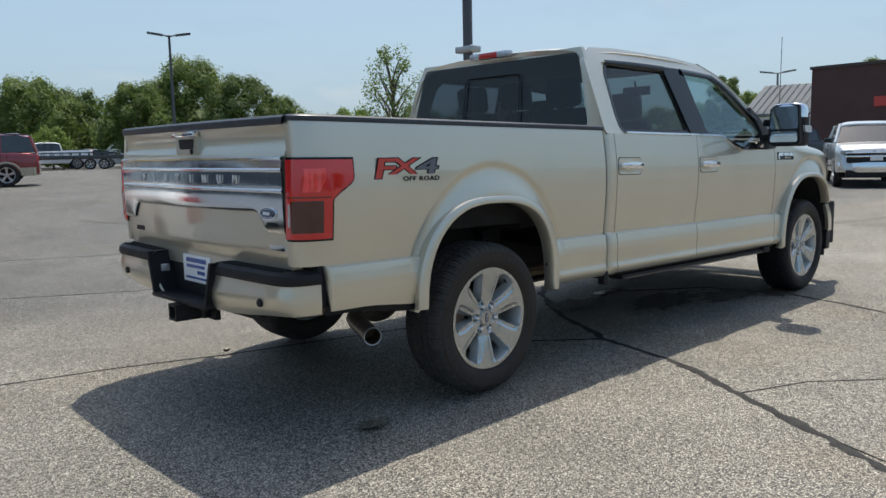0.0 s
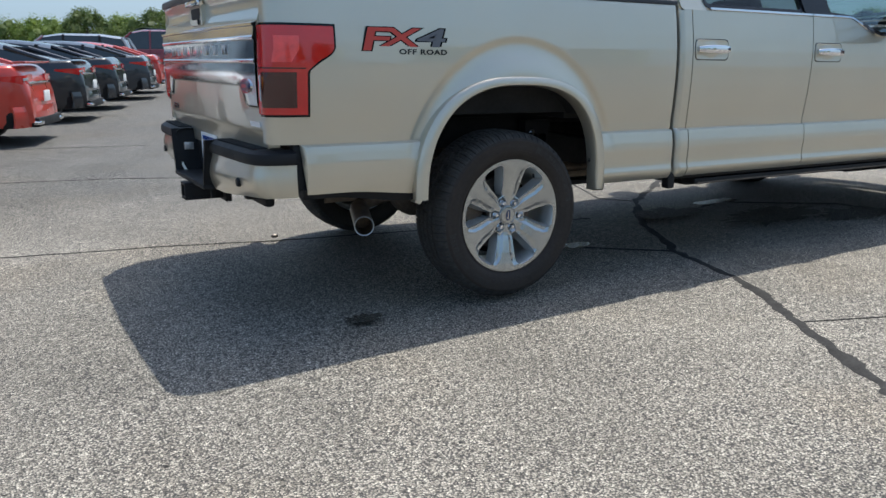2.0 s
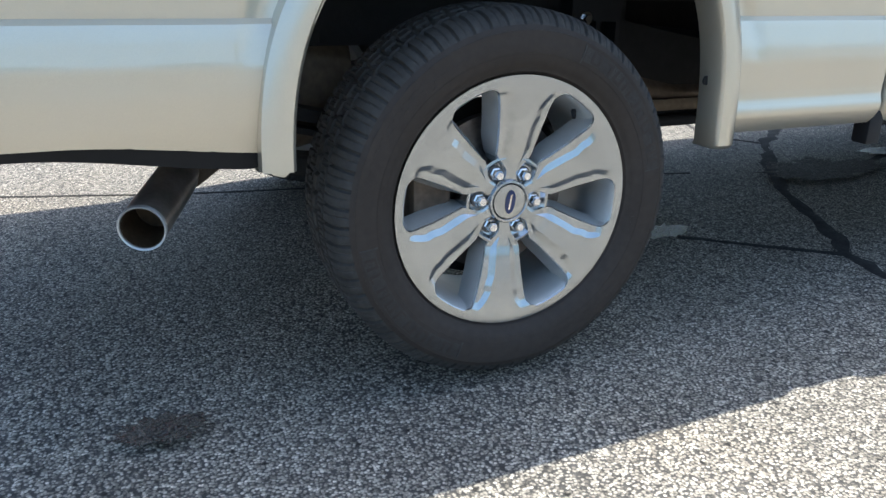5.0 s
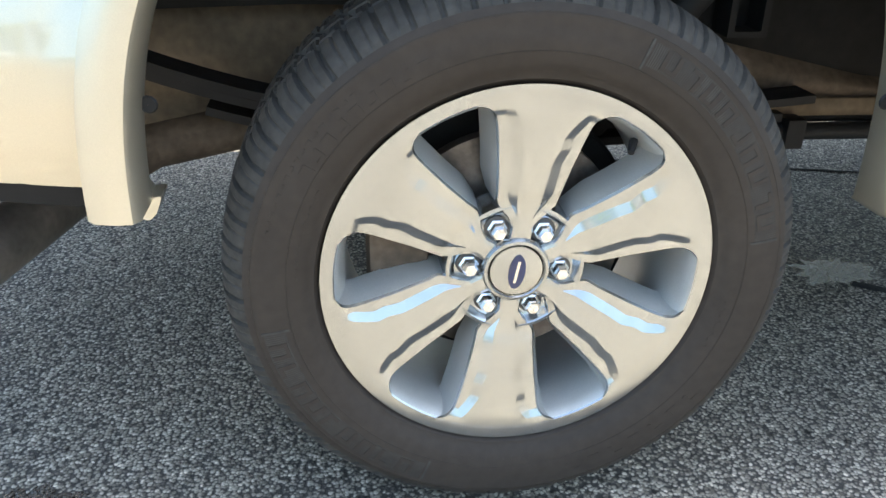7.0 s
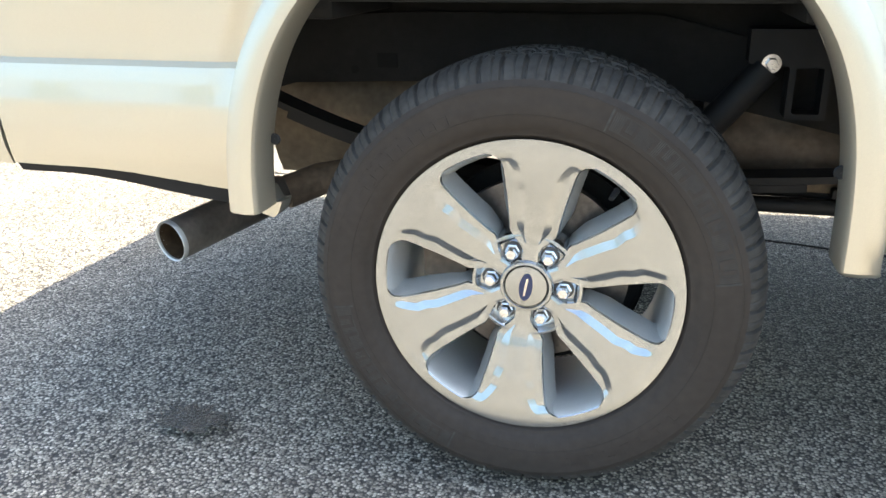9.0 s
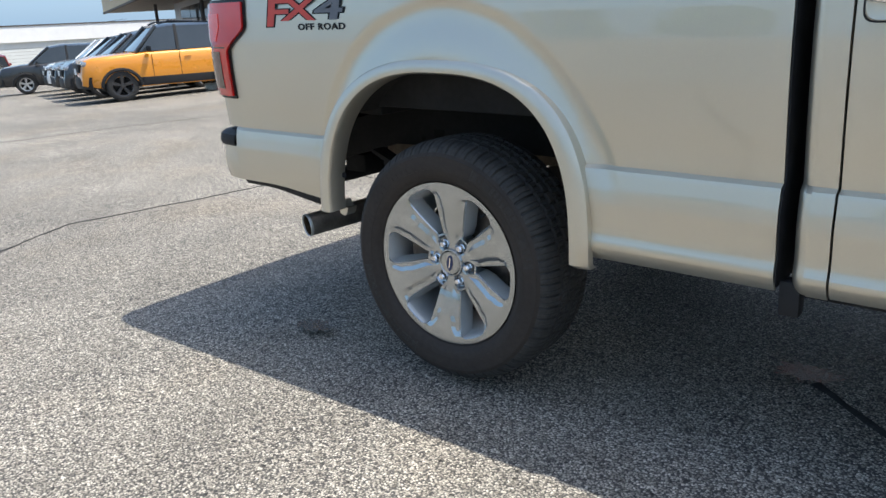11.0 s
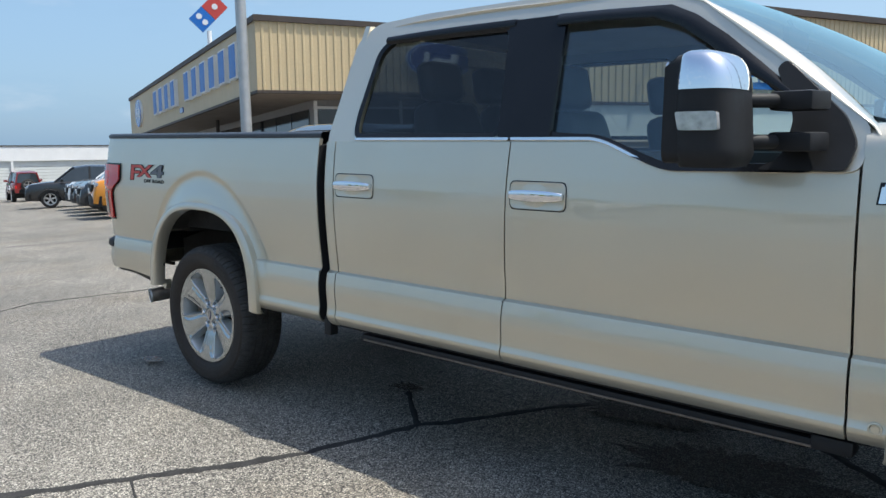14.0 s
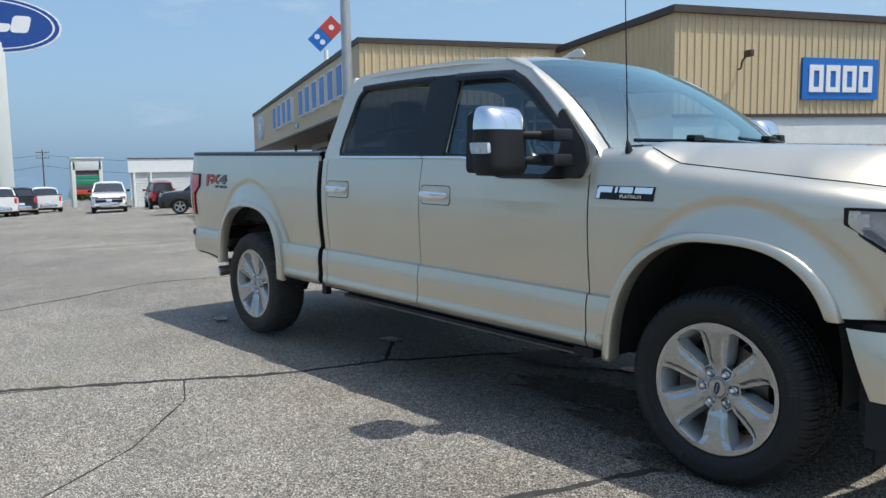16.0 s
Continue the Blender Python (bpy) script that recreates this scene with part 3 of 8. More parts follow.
def flare(arch, grow, rise, start, low_f, low_r):
    def build(bm):
        rows = []
        n = 72
        for i in range(n + 1):
            t = start + (math.pi - start) * i / n
            row = []
            for q, push in ((1.0, 0.0), (0.97, 0.012), (0.8, 0.021), (0.4, 0.026), (0.12, 0.024), (0.0, 0.014), (0.0, -0.05)):
                x, z = arch_point(t, arch, grow * q, rise * q)
                z = max(z, low_r if x < arch[0] else 0.0)
                w = half_width(x, max(z, 0.6)) - 0.004 if q == 1.0 else 1.006 + push
                row.append((x, -(w - (0.10 * max(0.0, x - 4.3) if q < 1 else 0.0)), z))
            rows.append(row)
        for end, zl in ((0, low_f), (-1, low_r)):
            base = rows[end]
            for s in (0.5, 1.0):
                extra = [(p[0] + (0.006 * s if end == 0 else -0.006 * s), p[1] + 0.012 * s, p[2] + (zl - p[2]) * s) for p in base]
                rows = [extra] + rows if end == 0 else rows + [extra]
        vs = [[bm.verts.new(p) for p in r] for r in rows]
        for a, b in zip(vs, vs[1:]):
            for j in range(len(a) - 1):
                bm.faces.new((a[j], b[j], b[j + 1], a[j + 1]))
        for end in (vs[0], vs[-1]):
            bm.faces.new(end)
    return build


both(flare(REAR_ARCH, 0.062, 0.043, 0.0, 0.49, 0.519), "wheel_flare", PAINT, truck, "champagne wheel-arch lip")
both(lambda bm: slab(bm, rounded([(-0.500, 0.497), (-0.476, 0.490), (-0.466, 0.500), (-0.457, 0.523), (-0.474, 0.520), (-0.486, 0.545), (-0.500, 0.545)], 0.004), lambda a, b, d: (a, -0.955 + d, b), 0.045), "flare_hook", PAINT, truck)
both(flare(FRONT_ARCH, 0.052, 0.042, 0.46, 0.82, 0.485), "wheel_flare", PAINT, truck, "champagne wheel-arch lip")


# black cap rails, bed floor and inner walls
def rail(bm):
    prof = [(0.003, 0.0), (0.005, 0.010), (0.003, 0.02), (-0.008, 0.028), (-0.05, 0.031), (-0.085, 0.028), (-0.088, -0.03)]
    rows = []
    for i in range(28):
        if i < 16:
            x = 1.03 - (1.93) * i / 15
            base = Vector((x, -half_width(x, Z_RAIL), Z_RAIL))
            nrm = Vector((0, -1, 0))
        else:
            t = (i - 15) / 12
            base = corner(t, Z_RAIL)
            a = t * radians(82)
            nrm = Vector((-math.sin(a), -math.cos(a), 0))
        rows.append([bm.verts.new(base + nrm * p + Vector((0, 0, q))) for p, q in prof])
    for a, b in zip(rows, rows[1:]):
        for j in range(len(prof) - 1):
            bm.faces.new((a[j], b[j], b[j + 1], a[j + 1]))


both(rail, "bed_rail_cap", RAILBLACK, truck, "black plastic bed rail cap")
liner = new("bed_liner")
liner.parent = truck
liner["label"] = "black bed liner"
for size, at, nm in (((2.1, 0.96, 0.05), (-0.05, 0, 0.86), "floor_mat"), ((0.71, 1.66, 0.05), (-0.735, 0, 0.863), "floor_mat"), ((0.585, 1.66, 0.05), (0.7125, 0, 0.863), "floor_mat"), ((2.1, 0.04, 0.5), (-0.05, -0.82, 1.12), "side_wall"), ((2.1, 0.04, 0.5), (-0.05, 0.82, 1.12), "side_wall"), ((0.04, 1.6, 0.5), (1.0, 0, 1.12), "front_wall")):
    bm = bmesh.new()
    box(bm, size, at, 0.01)
    part(nm, tilted(bm), UNDER, liner)


# tailgate
def tail_x(y, z):
    """The tailgate's face: bowed in plan, with a hollow above the bright panel."""
    x = -1.146 - 0.022 * (1 - (y / 0.87) ** 2)
    return x + float(np.interp(z, [0.78, 0.83, 0.93, 1.24, 1.262, 1.31, 1.345, 1.37, 1.39, 1.402], [0.018, 0.004, 0.0, -0.002, 0.002, 0.020, 0.022, 0.010, 0.004, 0.006]))


def gate_sheet(bm, y0, y1, z0, z1, off=0.0, nu=40, nv=44):
    sheet(bm, nu, nv, lambda u, v: (tail_x(y0 + (y1 - y0) * u, z0 + (z1 - z0) * v) - off, y0 + (y1 - y0) * u, z0 + (z1 - z0) * v))


GATE = 0.878
bm = bmesh.new()
gate_sheet(bm, -GATE, GATE, 0.70, 1.392)
tailgate = part("tailgate", tilted(bm), PAINT, truck, "champagne tailgate with a wide chrome applique", out=(-1, 0, 0), thick=0.05)
bm = bmesh.new()
rows = []
for i in range(41):
    y = -GATE + 2 * GATE * i / 40
    x = tail_x(y, 1.392)
    rows.append([bm.verts.new((x + p, y, z)) for p, z in ((0.01, 1.386), (-0.007, 1.388), (-0.011, 1.396), (-0.008, 1.418), (0.004, 1.428), (0.03, 1.431), (0.10, 1.428), (0.115, 1.40))])
for a, b in zip(rows, rows[1:]):
    for j in range(7):
        bm.faces.new((a[j], b[j], b[j + 1], a[j + 1]))
bmesh.ops.recalc_face_normals(bm, faces=bm.faces)
part("top_cap", tilted(bm), RAILBLACK, tailgate, "black plastic tailgate cap")


def applique(bm):
    """Broad bright panel: a deep band with two steps that reaches down at both ends."""
    n = 60
    rows = []
    for i in range(n + 1):
        y = -0.876 + 1.752 * i / n
        e = abs(y)
        low = 1.0 - 0.085 * smoothstep(0.665, 0.745, e)
        cuts = [(low, 0.001), (low + 0.006, 0.012), (low + 0.02, 0.016), (1.045, 0.017), (1.094, 0.014), (1.098, 0.020), (1.106, 0.021), (1.112, 0.016), (1.15, 0.0155), (1.184, 0.013), (1.188, 0.020), (1.196, 0.021), (1.202, 0.016), (1.236, 0.012), (1.240, 0.019), (1.249, 0.019), (1.255, 0.001)]
        rows.append([bm.verts.new((tail_x(y, z) - o, y, z)) for z, o in cuts])
    for a, b in zip(rows, rows[1:]):
        for j in range(len(a) - 1):
            bm.faces.new((a[j], b[j], b[j + 1], a[j + 1]))


bm = bmesh.new()
applique(bm)
part("applique", tilted(bm), MIRRORTRIM, tailgate, "polished chrome panel with raised ridges", out=(-1, 0, 0), smooth=24)


def letters(text, size, at, turn, material, parent, label="", depth=0.002, spacing=1.0, name="lettering", shear=0.0, bold=0.0, align="CENTER", lean=True, stretch=1.0):
    """Raised writing as a mesh. turn: Euler degrees that stand it up."""
    c = bpy.data.curves.new(name, "FONT")
    c.body, c.size, c.extrude, c.space_character, c.shear, c.offset = text, size, depth, spacing, shear, bold
    c.align_x, c.align_y, c.resolution_u = align, "CENTER", 3
    tmp = bpy.data.objects.new(name, c)
    scene.collection.objects.link(tmp)
    dg = bpy.context.evaluated_depsgraph_get()
    me = bpy.data.meshes.new_from_object(tmp.evaluated_get(dg))
    bpy.data.objects.remove(tmp)
    me.transform(pose(*at, *turn) @ Matrix.Diagonal((stretch, 1, 1, 1)))
    if lean:
        for v in me.vertices:
            v.co = tilt(v.co)
    me.materials.clear()
    me.materials.append(material)
    ob = new(name, me)
    ob.parent = parent
    if label:
        ob["label"] = label
    return ob


for i, ch in enumerate("PLATINUM"):
    y = 0.525 - 0.147 * i
    letters(ch, 0.058, (tail_x(y, 1.148) - 0.0205, y, 1.148), (90, 0, -90), LETTERCHROME, tailgate, "raised chrome letter", name="letter", bold=0.0012)
bm = bmesh.new()
slab(bm, rounded([(-0.125, 1.268), (0.125, 1.268), (0.105, 1.378), (-0.105, 1.378)], 0.02), lambda a, b, d: (tail_x(a, 1.25) - 0.002 + d, a, b), 0.03)
part("handle_bezel", tilted(bm), PAINT, tailgate, "champagne handle surround")
bm = bmesh.new()
slab(bm, rounded([(-0.075, 1.295), (0.075, 1.295), (0.085, 1.345), (-0.085, 1.345)], 0.012), lambda a, b, d: (tail_x(a, 1.25) - 0.004 + d, a, b), 0.006)
part("handle_recess", tilted(bm), BLACK, tailgate, "dark handle recess")
bm = bmesh.new()
box(bm, (0.03, 0.25, 0.026), (tail_x(0.0, 1.25) - 0.008, 0.0, 1.368), 0.008)
part("handle", tilted(bm), CHROME, tailgate, "chrome tailgate handle")
bm = bmesh.new()
lathe(bm, [(0.0005, -0.006), (0.010, -0.006), (0.013, 0.0)], 16)
bmesh.ops.transform(bm, matrix=pose(tail_x(0, 1.25) - 0.003, -0.06, 1.282, 0, 0, -90), verts=bm.verts)
part("lock", tilted(bm), BLACK, tailgate, "round lock")


def disc_outline(ry, rz, cy, cz, n=36):
    return [(cy + ry * math.cos(2 * math.pi * k / n), cz + rz * math.sin(2 * math.pi * k / n)) for k in range(n)]


for ry, o, m, nm in ((0.064, 0.022, CHROME, "badge_rim"), (0.057, 0.0245, NAVY, "oval_badge"), (0.052, 0.0255, CHROME, "badge_ring"), (0.0495, 0.0265, NAVY, "badge_face")):
    bm = bmesh.new()
    slab(bm, disc_outline(ry, ry * 0.46 - (0.064 - ry) * 0.4, -0.765, 1.005), lambda a, b, d, o=o: (tail_x(a, 1.0) - o + d, a, b), 0.008)
    part(nm, tilted(bm), m, tailgate)
bm = bmesh.new()
slab(bm, rounded([(-0.79, 0.997), (-0.735, 0.999), (-0.738, 1.013), (-0.79, 1.011)], 0.004), lambda a, b, d: (tail_x(a, 1.0) - 0.0275 + d, a, b), 0.004)
part("badge_stroke", tilted(bm), CHROME, tailgate, "plain bright stroke")
bm = bmesh.new()
slab(bm, rounded([(-0.86, 0.842), (-0.745, 0.842), (-0.735, 0.864), (-0.85, 0.864)], 0.006), lambda a, b, d: (tail_x(a, b) - 0.006 + d, a, b), 0.008)
part("engine_badge", tilted(bm), CHROME, tailgate, "small chrome badge")
for k in range(4):
    bm = bmesh.new()
    box(bm, (0.005, 0.022, 0.026), (tail_x(0.7, 0.86) - 0.003, 0.735 - 0.03 * k, 0.86), 0.002)
    part("drive_badge", tilted(bm), GLOSSBLACK, tailgate, "small dark badge block")


# tail lights wrap round the corners
def light_at(s, z, grow):
    """A point on the corner: s from 0 (forward end on the side) to 1 (at the tailgate)."""
    reach = float(np.interp(z, [0.9, 1.065, 1.15, 1.3], [-0.055, -0.052, 0.033, 0.033]))
    total = reach + 0.37
    d = s * total - reach
    if d < 0:
        return Vector((-0.9 - d, -(half_width(-0.9, z) + grow), z))
    return corner(min(d / 0.37, 1.0), z, grow)


def lens(z0, z1, s0, s1, grow, nu=30, nv=24):
    return lambda bm: sheet(bm, nu, nv, lambda u, v: light_at(s0 + (s1 - s0) * u, z0 + (z1 - z0) * v, grow))


tail = both(lens(0.898, 1.238, 0.028, 0.998, 0.014), "tail_light", TAILRED, truck, "red wrap-round tail light with a dark lower section", thick=0.02)
rims = both(lens(0.888, 1.248, 0.0, 1.0, 0.006), "surround", GLOSSBLACK, truck, "black tail light surround", thick=0.012)
for r_, t_ in zip(rims, tail):
    r_.parent = t_
for t_, s in zip(tail, (False, True)):
    for z0, z1, s0, s1, m, nm, lab in ((0.925, 1.062, 0.16, 0.885, TAILDARK, "indicator_lens", "dark red lower lens"), (0.95, 1.05, 0.91, 0.965, CLEARLENS, "reversing_lens", "clear reversing lens"), (1.075, 1.08, 0.08, 0.97, TAILDARK, "divider", ""), (1.10, 1.20, 0.30, 0.62, TAILMID, "brake_lens", "ribbed red brake lens")):
        bm = bmesh.new()
        lens(z0, z1, s0, s1, 0.0165, 12, 6)(bm)
        tilted(bm)
        if s:
            mirror_y(bm)
        part(nm, bm, m, t_, lab, out=(-1, 0, 0), thick=0.004)


# rear bumper: painted ends, black stepped top, plate in a recess
bumper = new("rear_bumper")
bumper.parent = truck
PLAN = [(-1.246, 0.0), (-1.242, 0.30), (-1.237, 0.45), (-1.231, 0.62), (-1.224, 0.78), (-1.218, 0.86), (-1.210, 0.895), (-1.197, 0.922), (-1.176, 0.940), (-1.148, 0.950), (-1.11, 0.957), (-1.075, 0.962), (-1.054, 0.964)]


PLAN = [(x + 0.012, e) for x, e in PLAN]


def plan_at(e):
    return float(np.interp(e, [p[1] for p in PLAN], [p[0] for p in PLAN]))


def along(notch):
    """The bumper's outline from the notch to its end."""
    return [(plan_at(notch), notch)] + [p for p in PLAN if p[1] > 0.4]


for s in (-1, 1):
    bm = bmesh.new()
    rows = []
    for k in range(9):
        v = k / 8
        line = along(0.275 + 0.075 * v)
        q = 0.013 * math.sin(math.pi * min(1, 0.1 + v)) - 0.02 * (1 - v) ** 3
        row = []
        for x, e in line:
            zl = 0.523 + 0.04 * smoothstep(0.4, 0.93, e)
            row.append(bm.verts.new((x - q * (1.0 if e < 0.93 else 0.2), s * (e + (q * 0.4 if e > 0.9 else 0)), zl + (0.697 - zl) * v)))
        rows.append(row)
    for a, b in zip(rows, rows[1:]):
        for j in range(len(a) - 1):
            bm.faces.new((a[j], a[j + 1], b[j + 1], b[j]))
    part("painted_end", tilted(bm), PAINT, bumper, "champagne painted bumper end", out=(-1, s * 0.3, 0), thick=0.012)
    bm = bmesh.new()
    rows = []
    for x, e in along(0.335):
        side = smoothstep(0.88, 0.955, e)
        prof = [(0.01, 0.694), (-0.010, 0.699), (-0.016, 0.715), (-0.010, 0.742), (0.012, 0.754), (0.03, 0.757), (0.12 - 0.09 * side, 0.757), (0.125 - 0.09 * side, 0.69)]
        rows.append([bm.verts.new((x + p * (1 - 0.6 * side), s * (e - p * side), z)) for p, z in prof])
    for a, b in zip(rows, rows[1:]):
        for j in range(7):
            bm.faces.new((a[j], b[j], b[j + 1], a[j + 1]))
    bmesh.ops.recalc_face_normals(bm, faces=bm.faces)
    pad = part("step_pad", tilted(bm), BLACK, bumper, "black plastic bumper step")
    for k in range(26):
        bm = bmesh.new()
        box(bm, (0.085, 0.007, 0.007), (-1.168 + 0.0008 * k, s * (0.40 + 0.0185 * k), 0.7585), 0.0018)
        part("tread_rib", tilted(bm), BLACK, pad)
    bm = bmesh.new()
    lathe(bm, [(0.0005, -0.006), (0.016, -0.006), (0.019, -0.003), (0.020, 0.02)], 20)
    bmesh.ops.transform(bm, matrix=pose(plan_at(0.75) - 0.013, s * 0.75, 0.612, 0, 0, -90), verts=bm.verts)
    part("parking_sensor", tilted(bm), BLACK, bumper, "round black sensor")
    # side of the recess, with a step light
    bm = bmesh.new()
    slab(bm, [(-1.266, 0.53), (-1.10, 0.53), (-1.10, 0.755), (-1.262, 0.755)], lambda a, b, d: (a, s * (0.283 + (b - 0.53) * 0.31 + d * 1.0), b), 0.02)
    part("recess_cheek", tilted(bm), BLACK, bumper)
    bm = bmesh.new()
    box(bm, (0.05, 0.012, 0.042), (-1.185, s * 0.315, 0.665), 0.006)
    part("plate_lamp", tilted(bm), CLEARLENS, bumper, "small clear plate lamp")
for size, at, nm in (((0.15, 0.62, 0.022), (-1.195, 0, 0.532), "recess_floor"), ((0.02, 0.80, 0.23), (-1.125, 0, 0.64), "recess_back"), ((0.05, 1.86, 0.12), (-1.10, 0, 0.70), "bumper_beam")):
    bm = bmesh.new()
    box(bm, size, at, 0.006)
    part(nm, tilted(bm), BLACK, bumper)
bm = bmesh.new()
box(bm, (0.006, 0.305, 0.14), (-1.152, 0, 0.682), 0.002)
plate = part("plate", tilted(bm), WHITE, bumper, "white dealer plate with blue writing")
for k, (y, z, w, h) in enumerate(((0, 0.727, 0.22, 0.022), (0.01, 0.695, 0.2, 0.016), (-0.05, 0.665, 0.08, 0.018), (0, 0.635, 0.24, 0.01))):
    bm = bmesh.new()
    box(bm, (0.003, w, h), (-1.1565, y, z))
    part("writing_bar", tilted(bm), BLUE, plate, "blue bar of writing")
bm = bmesh.new()
for dy, dz, sx, sz in ((0, 0.036, 0.088, 0.014), (0, -0.036, 0.088, 0.014), (0.037, 0, 0.014, 0.06), (-0.037, 0, 0.014, 0.06)):
    box(bm, (0.2, sx, sz), (-1.20, dy, 0.475 + dz), 0.004)
box(bm, (0.03, 0.2, 0.1), (-1.1, 0, 0.47), 0.005)
box(bm, (0.05, 1.1, 0.07), (-1.03, 0, 0.49), 0.02)
for s in (-1, 1):
    box(bm, (0.02, 0.03, 0.06), (-1.18, s * 0.11, 0.475), 0.004)
part("tow_hitch", tilted(bm), BLACK, bumper, "black steel hitch receiver")
bm = bmesh.new()
box(bm, (0.07, 0.05, 0.04), (-1.13, -0.62, 0.535), 0.01)
box(bm, (0.14, 0.03, 0.02), (-1.12, -0.56, 0.54), 0.005)
part("trailer_socket", tilted(bm), BLACK, bumper, "black trailer socket")
# fillers beside the bumper and the black valance under the bed side
for s in (-1, 1):
    bm = bmesh.new()
    box(bm, (0.10, 0.05, 0.19), (-1.0, s * 0.928, 0.682), 0.012)
    part("bumper_gap_filler", tilted(bm), BLACK, bumper)


def valance(bm):
    sheet(bm, 12, 3, lambda u, v: (-0.505 - 0.515 * u, -(0.958 + 0.02 * v), 0.512 + 0.04 * smoothstep(0.0, 0.8, u) + 0.04 * v))


both(valance, "side_valance", BLACK, truck, "black plastic strip under the bed side", thick=0.015)


# doors, fenders
def belt(x):
    return Z_BELT - 0.088 * smoothstep(2.46, 2.76, x) + 0.012 * smoothstep(2.8, 3.3, x)


seam = lambda z: 0.03 * (z - 0.52) / 0.86
both(lambda bm: side_panel(bm, columns(1.1395, 2.0975, []), lambda x: Z_SILL + 0.006, belt, lambda x, z: seam(z) * (x - 1.1395) / 0.958), "rear_door", PAINT, truck, "champagne rear door", thick=0.03)
both(lambda bm: side_panel(bm, columns(2.103, 3.339, []), lambda x: Z_SILL + 0.006, belt, lambda x, z: seam(z) * (3.339 - x) / 1.236), "front_door", PAINT, truck, "champagne front door", thick=0.03)


def fender_top(x):
    return float(np.interp(x, [3.34, 3.56, 3.61, 3.67, 3.74, 4.0, 4.22, 4.43, 4.55, 4.75, 4.85], [1.44, 1.446, 1.436, 1.404, 1.372, 1.347, 1.327, 1.308, 1.293, 1.25, 1.19]))


def fender(bm):
    low = lambda x: arch_z(x, FRONT_ARCH, 0.03, Z_SILL + 0.006 if x < 4.0 else 0.835)
    cols = side_panel(bm, columns(3.347, 4.84, [(3.97, 0.5)], 0.0105), low, lambda x: fender_top(x) - 0.08)
    prev = None
    for t in cols:
        row = []
        for k in range(7):
            a = math.pi / 2 * k / 6
            row.append(bm.verts.new((t.x, t.y + 0.12 * (1 - math.cos(a)), t.z + 0.08 * math.sin(a))))
        if prev:
            for j in range(6):
                bm.faces.new((prev[j], row[j], row[j + 1], prev[j + 1]))
        prev = row
    bmesh.ops.remove_doubles(bm, verts=bm.verts, dist=0.0003)


both(fender, "front_fender", PAINT, truck, "champagne front wing", thick=0.02)
bm = bmesh.new()


def hood_edge(x):
    return half_width(x, 1.2) - 0.128


def hood_z(x, e):
    """The bonnet's height across its width: steep shoulders, then a gentle crown. e: 0 in the middle, 1 at the seam."""
    low = fender_top(x) - 0.002
    top = float(np.interp(x, [3.4, 3.6, 4.2, 4.45, 4.65, 4.8], [1.448, 1.446, 1.434, 1.426, 1.39, 1.30]))
    return low + (max(top, low) - low) * (1 - e**7) + 0.022 * (1 - e * e) + 0.012 * smoothstep(0.5, 0.72, e) * smoothstep(0.92, 0.74, e)


def hood_at(u, v):
    e = (v - 0.5) * 2
    x = 3.56 - 0.06 * e * e + 1.25 * u
    return (x, e * hood_edge(x), hood_z(x, abs(e)))


sheet(bm, 48, 80, hood_at)
part("hood", tilted(bm), PAINT, truck, "champagne bonnet", out=(0, 0, 1), thick=0.025)
for s in (-1, 1):
    bm = bmesh.new()
    tube(bm, [(x, s * (hood_edge(x) + 0.003), fender_top(x) + 0.0005) for x in (3.6 + 1.2 * k / 60 for k in range(61))], 0.0035, 6)
    part("hood_gap", tilted(bm), GLOSSBLACK, truck, "dark gap beside the bonnet")


# greenhouse
def slant(z):
    return 0.957 - (z - Z_BELT) * 0.40 - 0.02 * max(0.0, (z - 1.75) / 0.2) ** 2


def filled(bm, loops, f):
    """A plate with holes: the first loop is the outline."""
    edges = []
    for loop in loops:
        vs = [bm.verts.new((a, b, 0)) for a, b in loop]
        edges += [bm.edges.new((vs[i], vs[(i + 1) % len(vs)])) for i in range(len(vs))]
    bmesh.ops.triangle_fill(bm, use_beauty=True, use_dissolve=False, edges=edges)
    for v in bm.verts:
        v.co = f(v.co.x, v.co.y)


REAR_WIN = rounded([(1.245, 1.40), (2.075, 1.40), (2.005, 1.86), (1.335, 1.862), (1.262, 1.80), (1.232, 1.50)], 0.07, 5)
FRONT_WIN = rounded([(2.275, 1.40), (2.50, 1.39), (2.76, 1.295), (3.24, 1.30), (3.22, 1.44), (2.86, 1.745), (2.70, 1.842), (2.235, 1.86)], 0.05, 5)
FRAME = rounded([(1.065, 1.383), (1.095, 1.86), (1.19, 1.935), (1.5, 1.955), (2.2, 1.955), (2.55, 1.93), (2.78, 1.86), (3.36, 1.43), (3.345, 1.30), (2.77, 1.292), (2.5, 1.384)], 0.04, 4)


def frame_side(bm):
    filled(bm, [FRAME, REAR_WIN, FRONT_WIN], lambda a, b: (a, -slant(b), b))


both(frame_side, "window_frame", PAINT, truck, "champagne window frame and pillars", thick=0.035, smooth=30)


def strip_between(bm, loop_a, loop_b, push_a, push_b):
    va = [bm.verts.new((a, -(slant(b) + push_a), b)) for a, b in loop_a]
    vb = [bm.verts.new((a, -(slant(b) + push_b), b)) for a, b in loop_b]
    for i in range(len(va)):
        j = (i + 1) % len(va)
        bm.faces.new((va[i], va[j], vb[j], vb[i]))


